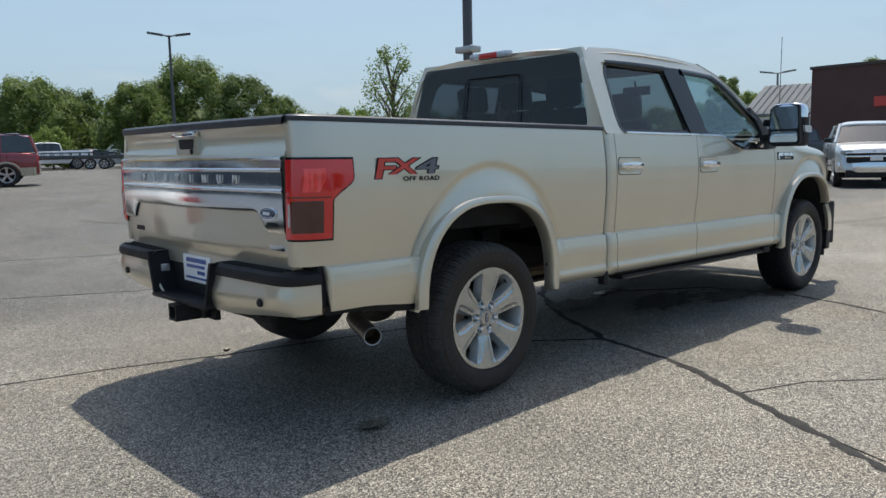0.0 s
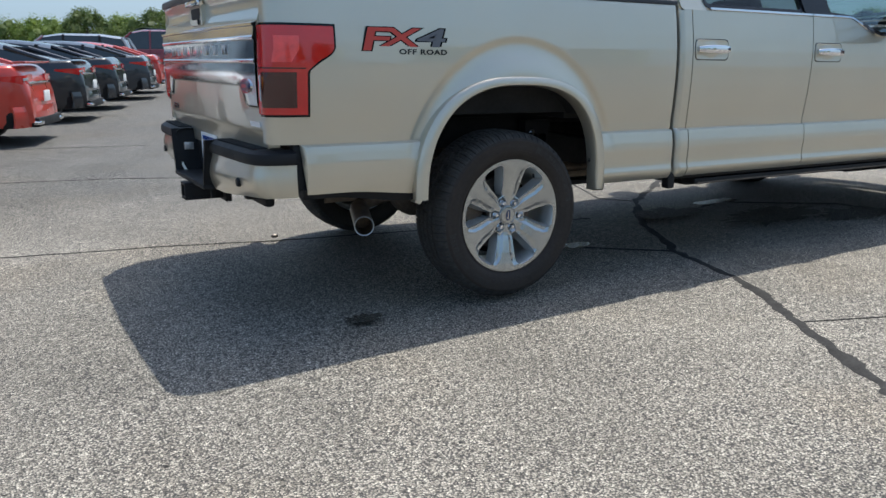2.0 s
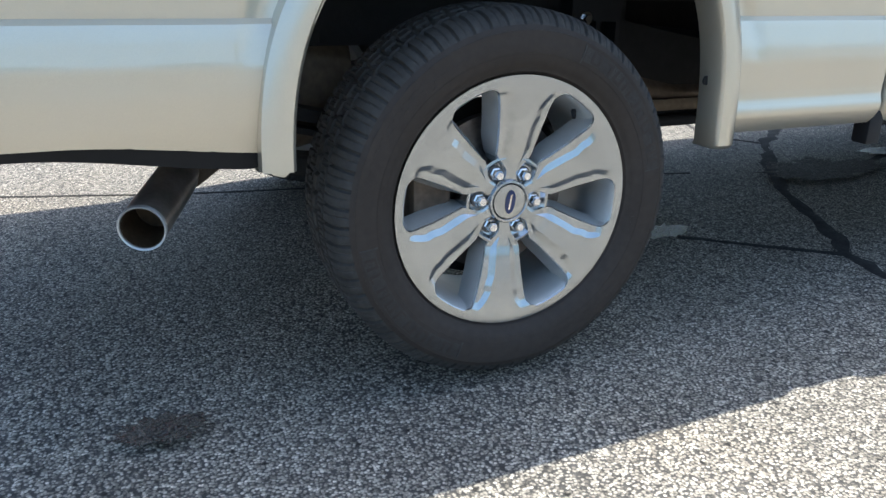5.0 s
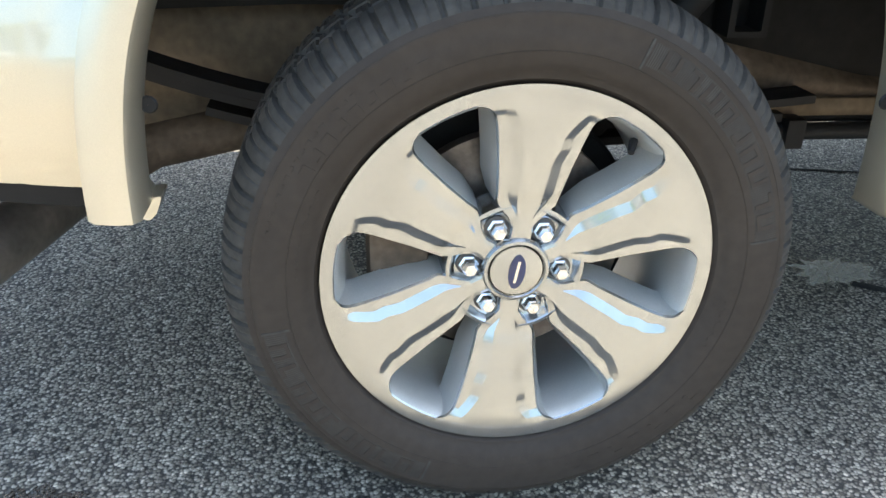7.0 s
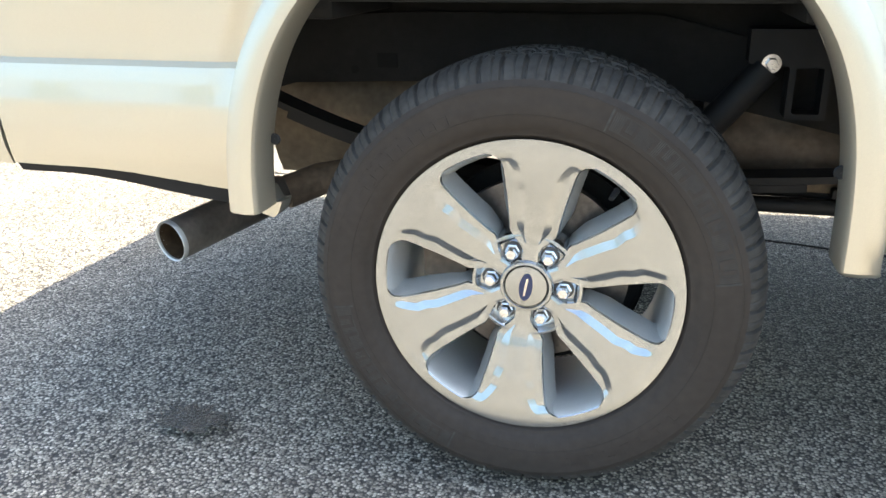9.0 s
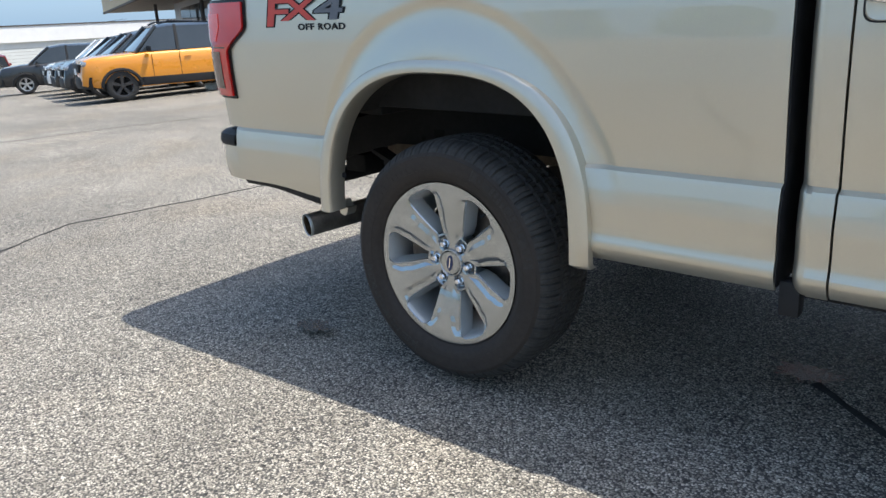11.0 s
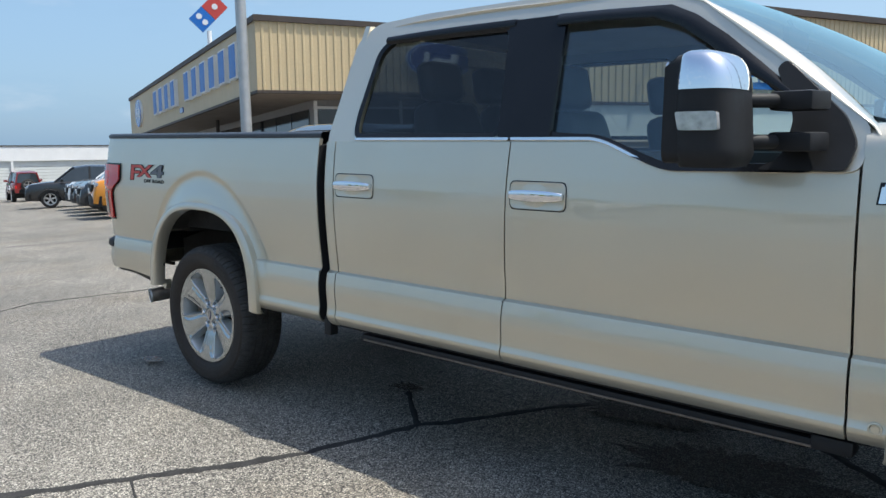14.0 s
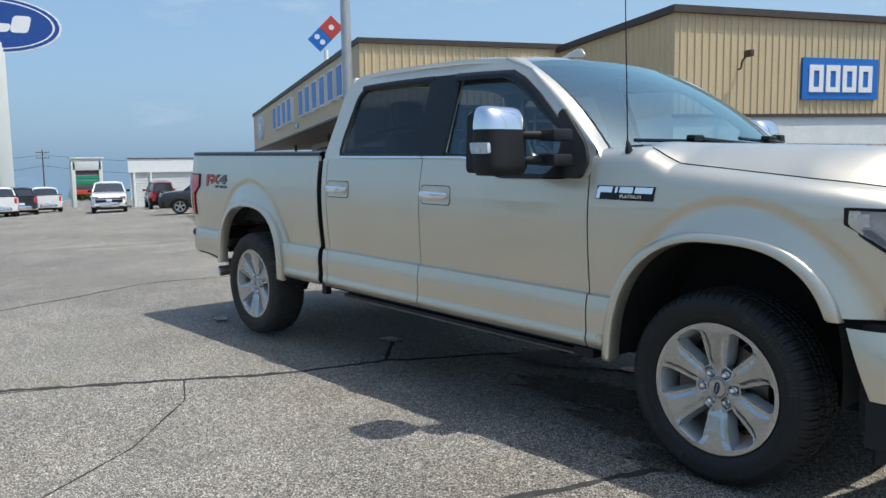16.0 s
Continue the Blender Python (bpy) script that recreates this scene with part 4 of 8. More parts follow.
def inset(loop, k):
    c = Vector((sum(p[0] for p in loop) / len(loop), sum(p[1] for p in loop) / len(loop)))
    out = []
    for i, p in enumerate(loop):
        a, b = Vector(loop[i - 1]), Vector(loop[(i + 1) % len(loop)])
        d = b - a
        nrm = Vector((-d.y, d.x)).normalized()
        if nrm.dot(c - Vector(p)) < 0:
            nrm = -nrm
        out.append(tuple(Vector(p) + nrm * k))
    return out


for win, gl, nm, lab in ((REAR_WIN, TINT, "rear_side_window", "dark tinted rear side window"), (FRONT_WIN, GLASS, "front_side_window", "clear front side window")):
    panes = both(lambda bm, win=win: filled(bm, [win], lambda a, b: (a, -(slant(b) - 0.012), b)), nm, gl, truck, lab)
    for p_ in panes:
        p_.visible_shadow = False
    seals = both(lambda bm, win=win: strip_between(bm, inset(win, -0.004), inset(win, 0.02), 0.004, 0.0), "window_seal", GLOSSBLACK, truck)
    for s_, p_ in zip(seals, panes):
        s_.parent = p_


def b_pillar(bm):
    slab(bm, [(2.065, 1.395), (2.30, 1.395), (2.255, 1.868), (1.99, 1.868)], lambda a, b, d: (a, -(slant(b) + 0.013 - d), b), 0.02)


both(b_pillar, "b_pillar_trim", GLOSSBLACK, truck, "gloss black pillar trim")


def visor(x0, x1, f_top, f_low):
    def build(bm):
        sheet(bm, 20, 4, lambda u, v: (x0 + (x1 - x0) * u, -(slant(f_top(u)) + 0.006 + 0.022 * math.sin(math.pi * (0.12 + 0.7 * v))), f_top(u) + (f_low(u) - f_top(u)) * v))
    return build


both(visor(1.30, 2.02, lambda u: 1.872 - 0.012 * (1 - u) ** 3, lambda u: 1.826), "window_visor", GLOSSBLACK, truck, "smoked window deflector", thick=0.004)


def visor_front(bm):
    top = [(2.22, 1.872), (2.45, 1.866), (2.68, 1.856), (2.78, 1.81), (2.90, 1.73), (3.02, 1.635), (3.16, 1.52)]
    low = [(2.225, 1.825), (2.42, 1.823), (2.62, 1.815), (2.725, 1.778), (2.85, 1.696), (2.98, 1.602), (3.14, 1.51)]
    rows = []
    for (a, b), (c, d) in zip(top, low):
        rows.append([bm.verts.new((a + (c - a) * k / 4, -(slant(b + (d - b) * k / 4) + 0.006 + 0.02 * math.sin(math.pi * (0.12 + 0.7 * k / 4))), b + (d - b) * k / 4)) for k in range(5)])
    for a, b in zip(rows, rows[1:]):
        for j in range(4):
            bm.faces.new((a[j], b[j], b[j + 1], a[j + 1]))


both(visor_front, "window_visor", GLOSSBLACK, truck, "smoked window deflector", thick=0.004)


def belt_trim(x0, x1):
    def build(bm):
        rows = []
        n = 40
        for i in range(n + 1):
            x = x0 + (x1 - x0) * i / n
            z = belt(x) + 0.002
            rows.append([bm.verts.new((x, -(half_width(x, min(z, Z_BELT)) + p), z + q)) for p, q in ((0.001, 0.0), (0.006, 0.004), (0.004, 0.014), (-0.006, 0.016))])
        for a, b in zip(rows, rows[1:]):
            for j in range(3):
                bm.faces.new((a[j], b[j], b[j + 1], a[j + 1]))
    return build


both(belt_trim(1.27, 2.12), "belt_moulding", CHROME, truck, "thin bright window moulding")
both(belt_trim(2.13, 3.16), "belt_moulding", CHROME, truck, "thin bright window moulding")


# roof, cab back, windscreen
def roof_z(x, y):
    top = float(np.interp(x, [1.06, 1.15, 1.4, 1.8, 2.3, 2.6, 2.75], [1.945, 1.965, 1.985, 1.995, 1.99, 1.965, 1.935]))
    e = abs(y) / 0.735
    return top - 0.045 * e**3 - 0.02 * smoothstep(0.9, 1.0, e)


bm = bmesh.new()
sheet(bm, 36, 30, lambda u, v: (1.10 + 1.62 * u - 0.04 * ((v - 0.5) * 2) ** 2 * (u - 0.3), -0.735 + 1.47 * v, roof_z(1.06 + 1.68 * u, -0.735 + 1.47 * v)))
part("roof", tilted(bm), PAINT, truck, "champagne roof panel", out=(0, 0, 1), thick=0.03)
BACK = rounded([(-0.825, 1.43), (0.825, 1.43), (0.715, 1.898), (-0.715, 1.898)], 0.04, 5)


def back_x(z):
    return float(np.interp(z, [0.9, 1.385, 1.95], [1.058, 1.058, 1.118]))


bm = bmesh.new()
filled(bm, [[(-0.94, 0.9), (0.94, 0.9), (0.945, 1.385), (0.735, 1.93), (-0.735, 1.93), (-0.945, 1.385)], BACK], lambda a, b: (back_x(b), a, b))
part("cab_back", tilted(bm), PAINT, truck, "champagne back wall of the cab", out=(-1, 0, 0), thick=0.03)
bm = bmesh.new()
filled(bm, [BACK], lambda a, b: (back_x(b) - 0.006, a, b))
back_glass = part("rear_window", tilted(bm), BACKTINT, truck, "dark tinted rear window with a sliding pane")
bm = bmesh.new()
strip = rounded([(-0.27, 1.47), (0.27, 1.47), (0.25, 1.80), (-0.25, 1.80)], 0.03)
for i in range(len(strip)):
    a, b = strip[i], strip[(i + 1) % len(strip)]
    tube(bm, [(back_x(a[1]) - 0.02, *a), (back_x(b[1]) - 0.02, *b)], 0.004, 6)
part("pane_frame", tilted(bm), BLACK, back_glass)
bm = bmesh.new()
box(bm, (0.06, 0.36, 0.045), (1.07, 0, 1.942), 0.012)
stop = part("stop_light", tilted(bm), CLEARLENS, truck, "high stop light with clear cargo lamps")
bm = bmesh.new()
box(bm, (0.064, 0.17, 0.040), (1.067, 0, 1.942), 0.008)
part("stop_lens", tilted(bm), TAILRED, stop, "red stop lens")


def shield(u, v, grow=0.0):
    """The windscreen: u across, v from the cowl up to the roof."""
    e = (u - 0.5) * 2
    y = e * (0.90 - 0.185 * v)
    x = (3.60 - 0.23 * e * e) * (1 - v) + (2.735 - 0.07 * e * e) * v + 0.03 * math.sin(math.pi * v)
    z = (1.395 + 0.02 * (1 - e * e)) * (1 - v) + (1.94 - 0.03 * e * e) * v + 0.035 * math.sin(math.pi * v)
    return Vector((x + grow, y, z + grow))


bm = bmesh.new()
sheet(bm, 28, 20, lambda u, v: shield(0.03 + 0.94 * u, v))
ws = part("windscreen", tilted(bm), SHIELDGLASS, truck, "clear windscreen", out=(1, 0, 0.5))
ws.visible_shadow = False
for s in (0, 1):
    bm = bmesh.new()
    edge = lambda v: shield(0.0 if s == 0 else 1.0, v)

    def pillar(u, v):
        a = shield(0.02 if s == 0 else 0.98, v) + Vector((0, 0, 0.008))
        z = 1.40 + (1.935 - 1.40) * v
        xo = float(np.interp(z, [1.40, 1.43, 1.86, 1.93, 1.955], [3.38, 3.36, 2.78, 2.56, 2.5]))
        b = Vector((xo, (slant(z) + 0.004) * (-1 if s == 0 else 1), z))
        k = math.sin(math.pi / 2 * u)
        p = a.lerp(b, u)
        p.y = a.y + (b.y - a.y) * k
        return p + Vector((0.45, 0, 0.6)) * 0.030 * (k - u)

    sheet(bm, 8, 20, pillar)
    part("a_pillar", tilted(bm), PAINT, truck, "champagne windscreen pillar", out=(0.5, -1 if s == 0 else 1, 0.5), thick=0.02)
bm = bmesh.new()
sheet(bm, 24, 5, lambda u, v: (3.58 - 0.23 * ((u - 0.5) * 2) ** 2 - 0.12 + 0.14 * v, -0.88 + 1.76 * u, 1.405 + 0.012 * math.sin(3.1 * v) + 0.02 * (1 - ((u - 0.5) * 2) ** 2)))
cowl = part("cowl", tilted(bm), BLACK, truck, "black plastic cowl grille", out=(0, 0, 1), thick=0.02)
for k in range(16):
    bm = bmesh.new()
    y = -0.6 + 0.08 * k
    box(bm, (0.10, 0.02, 0.012), (3.545 - 0.23 * (y / 0.88) ** 2, y, 1.442), 0.004)
    part("cowl_rib", tilted(bm), BLACK, cowl)
for y0, y1 in ((-0.72, -0.08), (-0.02, 0.6)):
    bm = bmesh.new()
    p = lambda y, v: shield(y / (2 * (0.90 - 0.185 * v)) + 0.5, v)
    tube(bm, [p(y0, 0.10) + Vector((0.02, 0, 0.012)), p((y0 + y1) / 2, 0.075) + Vector((0.02, 0, 0.016)), p(y1, 0.045) + Vector((0.02, 0, 0.012))], 0.009, 6)
    tube(bm, [p((y0 + y1) / 2, 0.075) + Vector((0.03, 0, 0.03)), p(y1 + 0.1, -0.02) + Vector((0.05, 0, 0.045)), p(y1 + 0.22, -0.06) + Vector((0.04, 0, 0.03))], [0.008, 0.012, 0.016], 8)
    box(bm, (0.05, 0.09, 0.03), p((y0 + y1) / 2, 0.075) + Vector((0.025, 0, 0.03)), 0.01)
    part("wiper", tilted(bm), GLOSSBLACK, truck, "black windscreen wiper")
bm = bmesh.new()
tube(bm, [(3.525, -0.925, 1.385), (3.52, -0.93, 1.43), (3.515, -0.932, 1.47)], [0.022, 0.017, 0.006], 10)
tube(bm, [(3.515, -0.932, 1.46), (3.50, -0.945, 2.2)], [0.0032, 0.0022], 6)
part("radio_antenna", tilted(bm), BLACK, truck, "thin black whip antenna")
bm = bmesh.new()
sheet(bm, 10, 8, lambda u, v: (2.35 + 0.17 * u, (v - 0.5) * 0.06 * (1 - 0.6 * u), 2.0 + 0.05 * math.sin(math.pi * v) * math.sin(math.pi * (0.1 + 0.85 * (1 - u) ** 0.6))))
part("roof_fin", tilted(bm), PAINT, truck, "shark fin antenna on the roof", out=(0, 0, 1), thick=0.004)


# door handles
def handles(x, name):
    def loop(k, dz):
        return rounded([(x - 0.126 + k, 1.130 + dz), (x + 0.126 - k, 1.130 + dz), (x + 0.126 - k, 1.240 - dz), (x - 0.126 + k, 1.240 - dz)], 0.026)

    def ring(bm, loops):
        rows = [[bm.verts.new((a, -(half_width(a, b) + off), b)) for a, b in pts] for pts, off in loops]
        for p, q in zip(rows, rows[1:]):
            for k in range(len(p)):
                j = (k + 1) % len(p)
                bm.faces.new((p[k], p[j], q[j], q[k]))
        return rows

    def line(bm):
        ring(bm, [(loop(0.0, 0.0), 0.0008), (loop(0.0006, 0.0006), 0.0022), (loop(0.0034, 0.0034), 0.0022), (loop(0.004, 0.004), 0.0006)])

    def scoop(bm):
        rows = ring(bm, [(loop(0.003, 0.003), 0.001), (loop(0.006, 0.006), 0.0045), (loop(0.012, 0.010), 0.0035), (loop(0.030, 0.016), 0.0022)])
        bm.faces.new(rows[-1])

    def cup(bm):
        def bowl(u, v):
            a, r = 2 * math.pi * u, v
            xx, zz = x - 0.012 + 0.066 * r * math.cos(a), 1.187 + 0.045 * r * math.sin(a)
            return (xx, -(half_width(xx, zz) + 0.0032 + 0.003 * (1 - r) - 0.0), zz)
        sheet(bm, 32, 5, bowl, True)

    def bar(bm):
        rows = []
        for i in range(25):
            t = i / 24
            xx = x - 0.119 + 0.238 * t
            end = min(1.0, 5.0 * min(t, 1 - t) + 0.12) ** 0.5
            lift = 0.016 + 0.024 * math.sin(math.pi * t) ** 0.45
            hh = (0.0165 + 0.0055 * math.sin(math.pi * t)) * (0.7 + 0.3 * end)
            row = []
            for k in range(20):
                a = 2 * math.pi * k / 20
                c, q = math.cos(a), math.sin(a)
                g = (abs(c) ** 3.4 + abs(q) ** 3.4) ** (-1 / 3.4)
                row.append(bm.verts.new((xx, -(half_width(xx, 1.187) + lift + 0.0075 * g * c), 1.187 + hh * g * q)))
            rows.append(row)
        for a, b in zip(rows, rows[1:]):
            for k in range(20):
                bm.faces.new((a[k], a[(k + 1) % 20], b[(k + 1) % 20], b[k]))
        bm.faces.new(rows[0])
        bm.faces.new(rows[-1][::-1])
        for d in (-0.108, 0.108):
            box(bm, (0.02, 0.03, 0.026), (x + d, -(half_width(x, 1.187) + 0.01), 1.187), 0.005)

    bz = both(scoop, "handle_bezel", PAINT, truck, "champagne door handle recess")
    for b_, c_, h_, l_ in zip(bz, both(cup, "handle_cup", PAINT, truck), both(bar, "door_handle", CHROME, truck, "chrome door handle"), both(line, "bezel_gap", BLACK, truck, "dark line round the handle recess")):
        c_.parent, h_.parent, l_.parent = b_, b_, b_


handles(1.277, "rear")
handles(2.268, "front")


# large towing mirrors
def mirror_thing(s):
    def m(bm):
        tilted(bm)
        if s > 0:
            mirror_y(bm)
        return bm

    body = new("door_mirror")
    body.parent = truck
    body["label"] = "large towing mirror with a chrome cap"

    def shell(z0, z1, name, material, lab, grow=0.0):
        bm = bmesh.new()
        n = 28

        def ring(z):
            k = (z - 1.315) / 0.315
            front, back = 3.115 - 0.02 * k, 2.93 + 0.015 * k
            top = smoothstep(1.0, 0.72, k)
            bot = smoothstep(0.0, 0.10, k)
            top = math.sqrt(max(0.0, 1 - (max(0.0, k - 0.62) / 0.38) ** 2.6))
            hw = 0.13 * (0.86 + 0.14 * bot) * (0.66 + 0.34 * top)
            hx = (front - back) / 2 * (0.8 + 0.2 * bot) * (0.55 + 0.45 * top)
            cx = back + (front - back) / 2 - 0.02 * (1 - top)
            out = []
            for j in range(n):
                a = 2 * math.pi * j / n
                p = 3.2
                c, q = math.cos(a), math.sin(a)
                r = (abs(c) ** p + abs(q) ** p) ** (-1 / p)
                out.append(bm.verts.new((cx + (hx + grow) * r * c, -1.235 + (hw + grow) * r * q, z)))
            return out

        k = 12
        rings = [ring(z0 + (z1 - z0) * i / k) for i in range(k + 1)]
        for a, b in zip(rings, rings[1:]):
            for j in range(n):
                bm.faces.new((a[j], a[(j + 1) % n], b[(j + 1) % n], b[j]))
        bm.faces.new(rings[0][::-1])
        bm.faces.new(rings[-1])
        return part(name, m(bm), material, body, lab, smooth=50)

    shell(1.315, 1.525, "housing", BLACK, "black textured mirror housing")
    shell(1.525, 1.63, "cap", CHROME, "chrome mirror cap", 0.002)
    bm = bmesh.new()
    slab(bm, rounded([(-0.122, 1.325), (0.122, 1.325), (0.104, 1.622), (-0.104, 1.622)], 0.035), lambda a, b, d: (2.921 + 0.1 * (b - 1.325) * (b > 1.6) + d, -1.235 + a, b), 0.07)
    part("bezel", m(bm), BLACK, body, "black mirror bezel")
    for z0, z1, lab in ((1.345, 1.425, "small wide-angle mirror glass"), (1.44, 1.605, "large mirror glass")):
        bm = bmesh.new()
        slab(bm, rounded([(-0.104, z0), (0.104, z0), (0.094, z1), (-0.094, z1)], 0.018), lambda a, b, d: (2.918 + d, -1.235 + a, b), 0.006)
        part("mirror_glass", m(bm), CHROME, body, lab)
    bm = bmesh.new()
    slab(bm, rounded([(2.975, 1.415), (3.085, 1.415), (3.08, 1.465), (2.965, 1.465)], 0.008), lambda a, b, d: (a, -1.372 + d, b), 0.02)
    part("side_indicator", m(bm), CLEARLENS, body, "clear side indicator")
    for z in (1.50, 1.385):
        bm = bmesh.new()
        tube(bm, [(3.06, -1.16, z), (3.12, -1.11, z), (3.15, -1.05, z)], 0.021, 10)
        part("arm_bar", m(bm), BLACK, body, "black mirror arm")
        bm = bmesh.new()
        box(bm, (0.13, 0.11, 0.055), (3.19, -1.04, z), 0.012, Matrix.Rotation(radians(-12), 4, "Z"))
        part("arm_block", m(bm), BLACK, body)
    bm = bmesh.new()
    slab(bm, rounded([(3.06, 1.302), (3.31, 1.302), (3.33, 1.38), (3.29, 1.46), (3.10, 1.635), (3.075, 1.61), (3.15, 1.45), (3.13, 1.34)], 0.025), lambda a, b, d: (a, -(slant(b) + 0.022 - d), b), 0.03)
    part("sail_panel", m(bm), BLACK, body, "black mirror base panel")


mirror_thing(-1)
mirror_thing(1)


# badges on the sides
def on_side(bm, outline, off, depth):
    slab(bm, outline, lambda a, b, d: (a, -(half_width(a, b) + off - d), b), depth)


def side_badge(bm):
    on_side(bm, [(3.387, 1.212), (3.69, 1.212), (3.698, 1.274), (3.395, 1.274)], 0.003, 0.004)


badge = both(side_badge, "model_badge", GLOSSBLACK, truck, "black and chrome side badge")
for b_, sg in zip(badge, (-1, 1)):
    for pts in ([(3.404, 1.244), (3.478, 1.244), (3.484, 1.270), (3.408, 1.270)], [(3.492, 1.244), (3.506, 1.244), (3.512, 1.270), (3.498, 1.270)], [(3.516, 1.244), (3.586, 1.244), (3.592, 1.270), (3.522, 1.270)], [(3.596, 1.244), (3.686, 1.244), (3.692, 1.270), (3.602, 1.270)], [(3.394, 1.216), (3.412, 1.216), (3.42, 1.262), (3.400, 1.262)]):
        bm = bmesh.new()
        on_side(bm, pts, 0.008, 0.008)
        tilted(bm)
        if sg > 0:
            mirror_y(bm)
        part("badge_block", bm, CHROME, b_, "chrome shape", smooth=0)
letters("PLATINUM", 0.021, (3.575, -(half_width(3.57, 1.228) + 0.0038), 1.228), (90, 0, 0), CHROME, badge[0], depth=0.0008, spacing=1.15, bold=0.0004)
decal = new("off_road_decal")
decal.parent = truck
decal["label"] = "red and grey off-road decal"
for ch, xc, zc, size, wide, m_ in (("F", -0.700, 1.190, 0.128, 2.15, DECALRED), ("X", -0.583, 1.200, 0.104, 2.15, DECALRED), ("4", -0.437, 1.200, 0.104, 2.6, DECALGREY)):
    for grow, lift, mm, nm in ((0.010, 0.0012, GLOSSBLACK, "outline"), (0.0035, 0.0026, m_, "character")):
        letters(ch, size, (xc, -(half_width(xc, zc) + lift), zc), (90, 0, 0), mm, decal, depth=0.0008, bold=grow * 0.55, stretch=wide, name=nm, shear=0.12)
letters("OFF ROAD", 0.029, (-0.47, -(half_width(-0.47, 1.145) + 0.0014), 1.1455), (90, 0, 0), BLACK, decal, depth=0.0008, spacing=1.12, bold=0.0008, stretch=1.5)
both(lambda bm: (lathe(bm, [(0.0, -0.004), (0.012, -0.004), (0.014, -0.001), (0.016, -0.004), (0.02, -0.003), (0.021, 0.006)], 24), bmesh.ops.transform(bm, matrix=pose(3.42, -half_width(3.42, 0.58), 0.578), verts=bm.verts)), "side_sensor", PAINT, truck, "round parking sensor")


# sills and folding step under the doors
def step_bar(bm):
    box(bm, (2.02, 0.11, 0.035), (2.27, -0.90, 0.475), 0.012)


both(step_bar, "side_step", BLACK, truck, "black folding side step")
both(lambda bm: box(bm, (2.0, 0.004, 0.008), (2.28, -0.957, 0.468), 0.001), "step_trim", IRON, truck, "thin bright strip on the side step")
both(lambda bm: (box(bm, (2.35, 0.09, 0.12), (2.23, -0.90, 0.555), 0.02), box(bm, (0.05, 0.05, 0.09), (1.05, -0.955, 0.5), 0.01), box(bm, (0.12, 0.08, 0.05), (3.30, -0.925, 0.485), 0.012)), "sill", BLACK, truck, "black sill under the doors")
# thin black sheet on the bed's front edge, standing for the gap's shade
def gap_shade(bm):
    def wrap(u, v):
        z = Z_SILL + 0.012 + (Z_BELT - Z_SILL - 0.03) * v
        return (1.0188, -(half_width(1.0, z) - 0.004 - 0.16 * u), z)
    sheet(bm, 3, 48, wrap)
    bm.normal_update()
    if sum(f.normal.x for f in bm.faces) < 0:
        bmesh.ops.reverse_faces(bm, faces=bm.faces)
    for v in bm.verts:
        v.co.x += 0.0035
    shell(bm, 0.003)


both(gap_shade, "cab_gap_shade", BLACK, truck, "black sheet that stands for the shade in the gap between bed and cab")

# front end
bm = bmesh.new()


def nose(u, v):
    e = (u - 0.5) * 2
    x = 4.90 - 0.30 * abs(e) ** 3.0
    return Vector((x, e * 0.93, 0.42 + 0.46 * v))


sheet(bm, 40, 12, lambda u, v: nose(u, v) + Vector((0.03 * math.sin(math.pi * v), 0, 0)))
front_bumper = part("front_bumper", tilted(bm), PAINT, truck, "champagne front bumper with black lower lip", out=(1, 0, 0), thick=0.03)
bm = bmesh.new()
sheet(bm, 40, 6, lambda u, v: nose(u, 0) + Vector((-0.02, 0, -0.10 + 0.16 * v)))
part("lower_lip", tilted(bm), BLACK, front_bumper, "black lower bumper lip", out=(1, 0, 0), thick=0.02)
both(lambda bm: sheet(bm, 16, 10, lambda u, v: (4.475 + 0.09 * (1 - v) + 0.22 * u, -(half_width(4.5, 0.7) + 0.012 * math.sin(math.pi * v) - 0.055 * u * u), 0.555 + 0.245 * v)), "bumper_corner", PAINT, truck, "champagne bumper corner", thick=0.03)
both(lambda bm: sheet(bm, 16, 6, lambda u, v: (4.55 + 0.2 * u, -(half_width(4.5, 0.7) - 0.006 - 0.05 * u * u), 0.385 + 0.18 * v)), "corner_lip", BLACK, truck, thick=0.03)
both(lambda bm: box(bm, (0.3, 0.05, 0.4), (4.66, -0.90, 0.62), 0.02), "bumper_bracket", UNDER, truck)


def lamp_at(u, z, out=0.0):
    """A point of the headlight: u from its swept rear edge to its inner end."""
    x0 = float(np.interp(z, [0.885, 1.05, 1.07, 1.16, 1.17, 1.222], [4.605, 4.60, 4.59, 4.462, 4.458, 4.458]))
    x = x0 + (4.79 - x0) * u
    return (x, -(half_width(x, 1.0) + 0.006 + out), z)


def lamp_piece(u0, u1, z0, z1, out):
    return lambda bm: sheet(bm, 8, 8, lambda u, v: lamp_at(u0 + (u1 - u0) * u, z0 + (z1 - z0) * v, out))


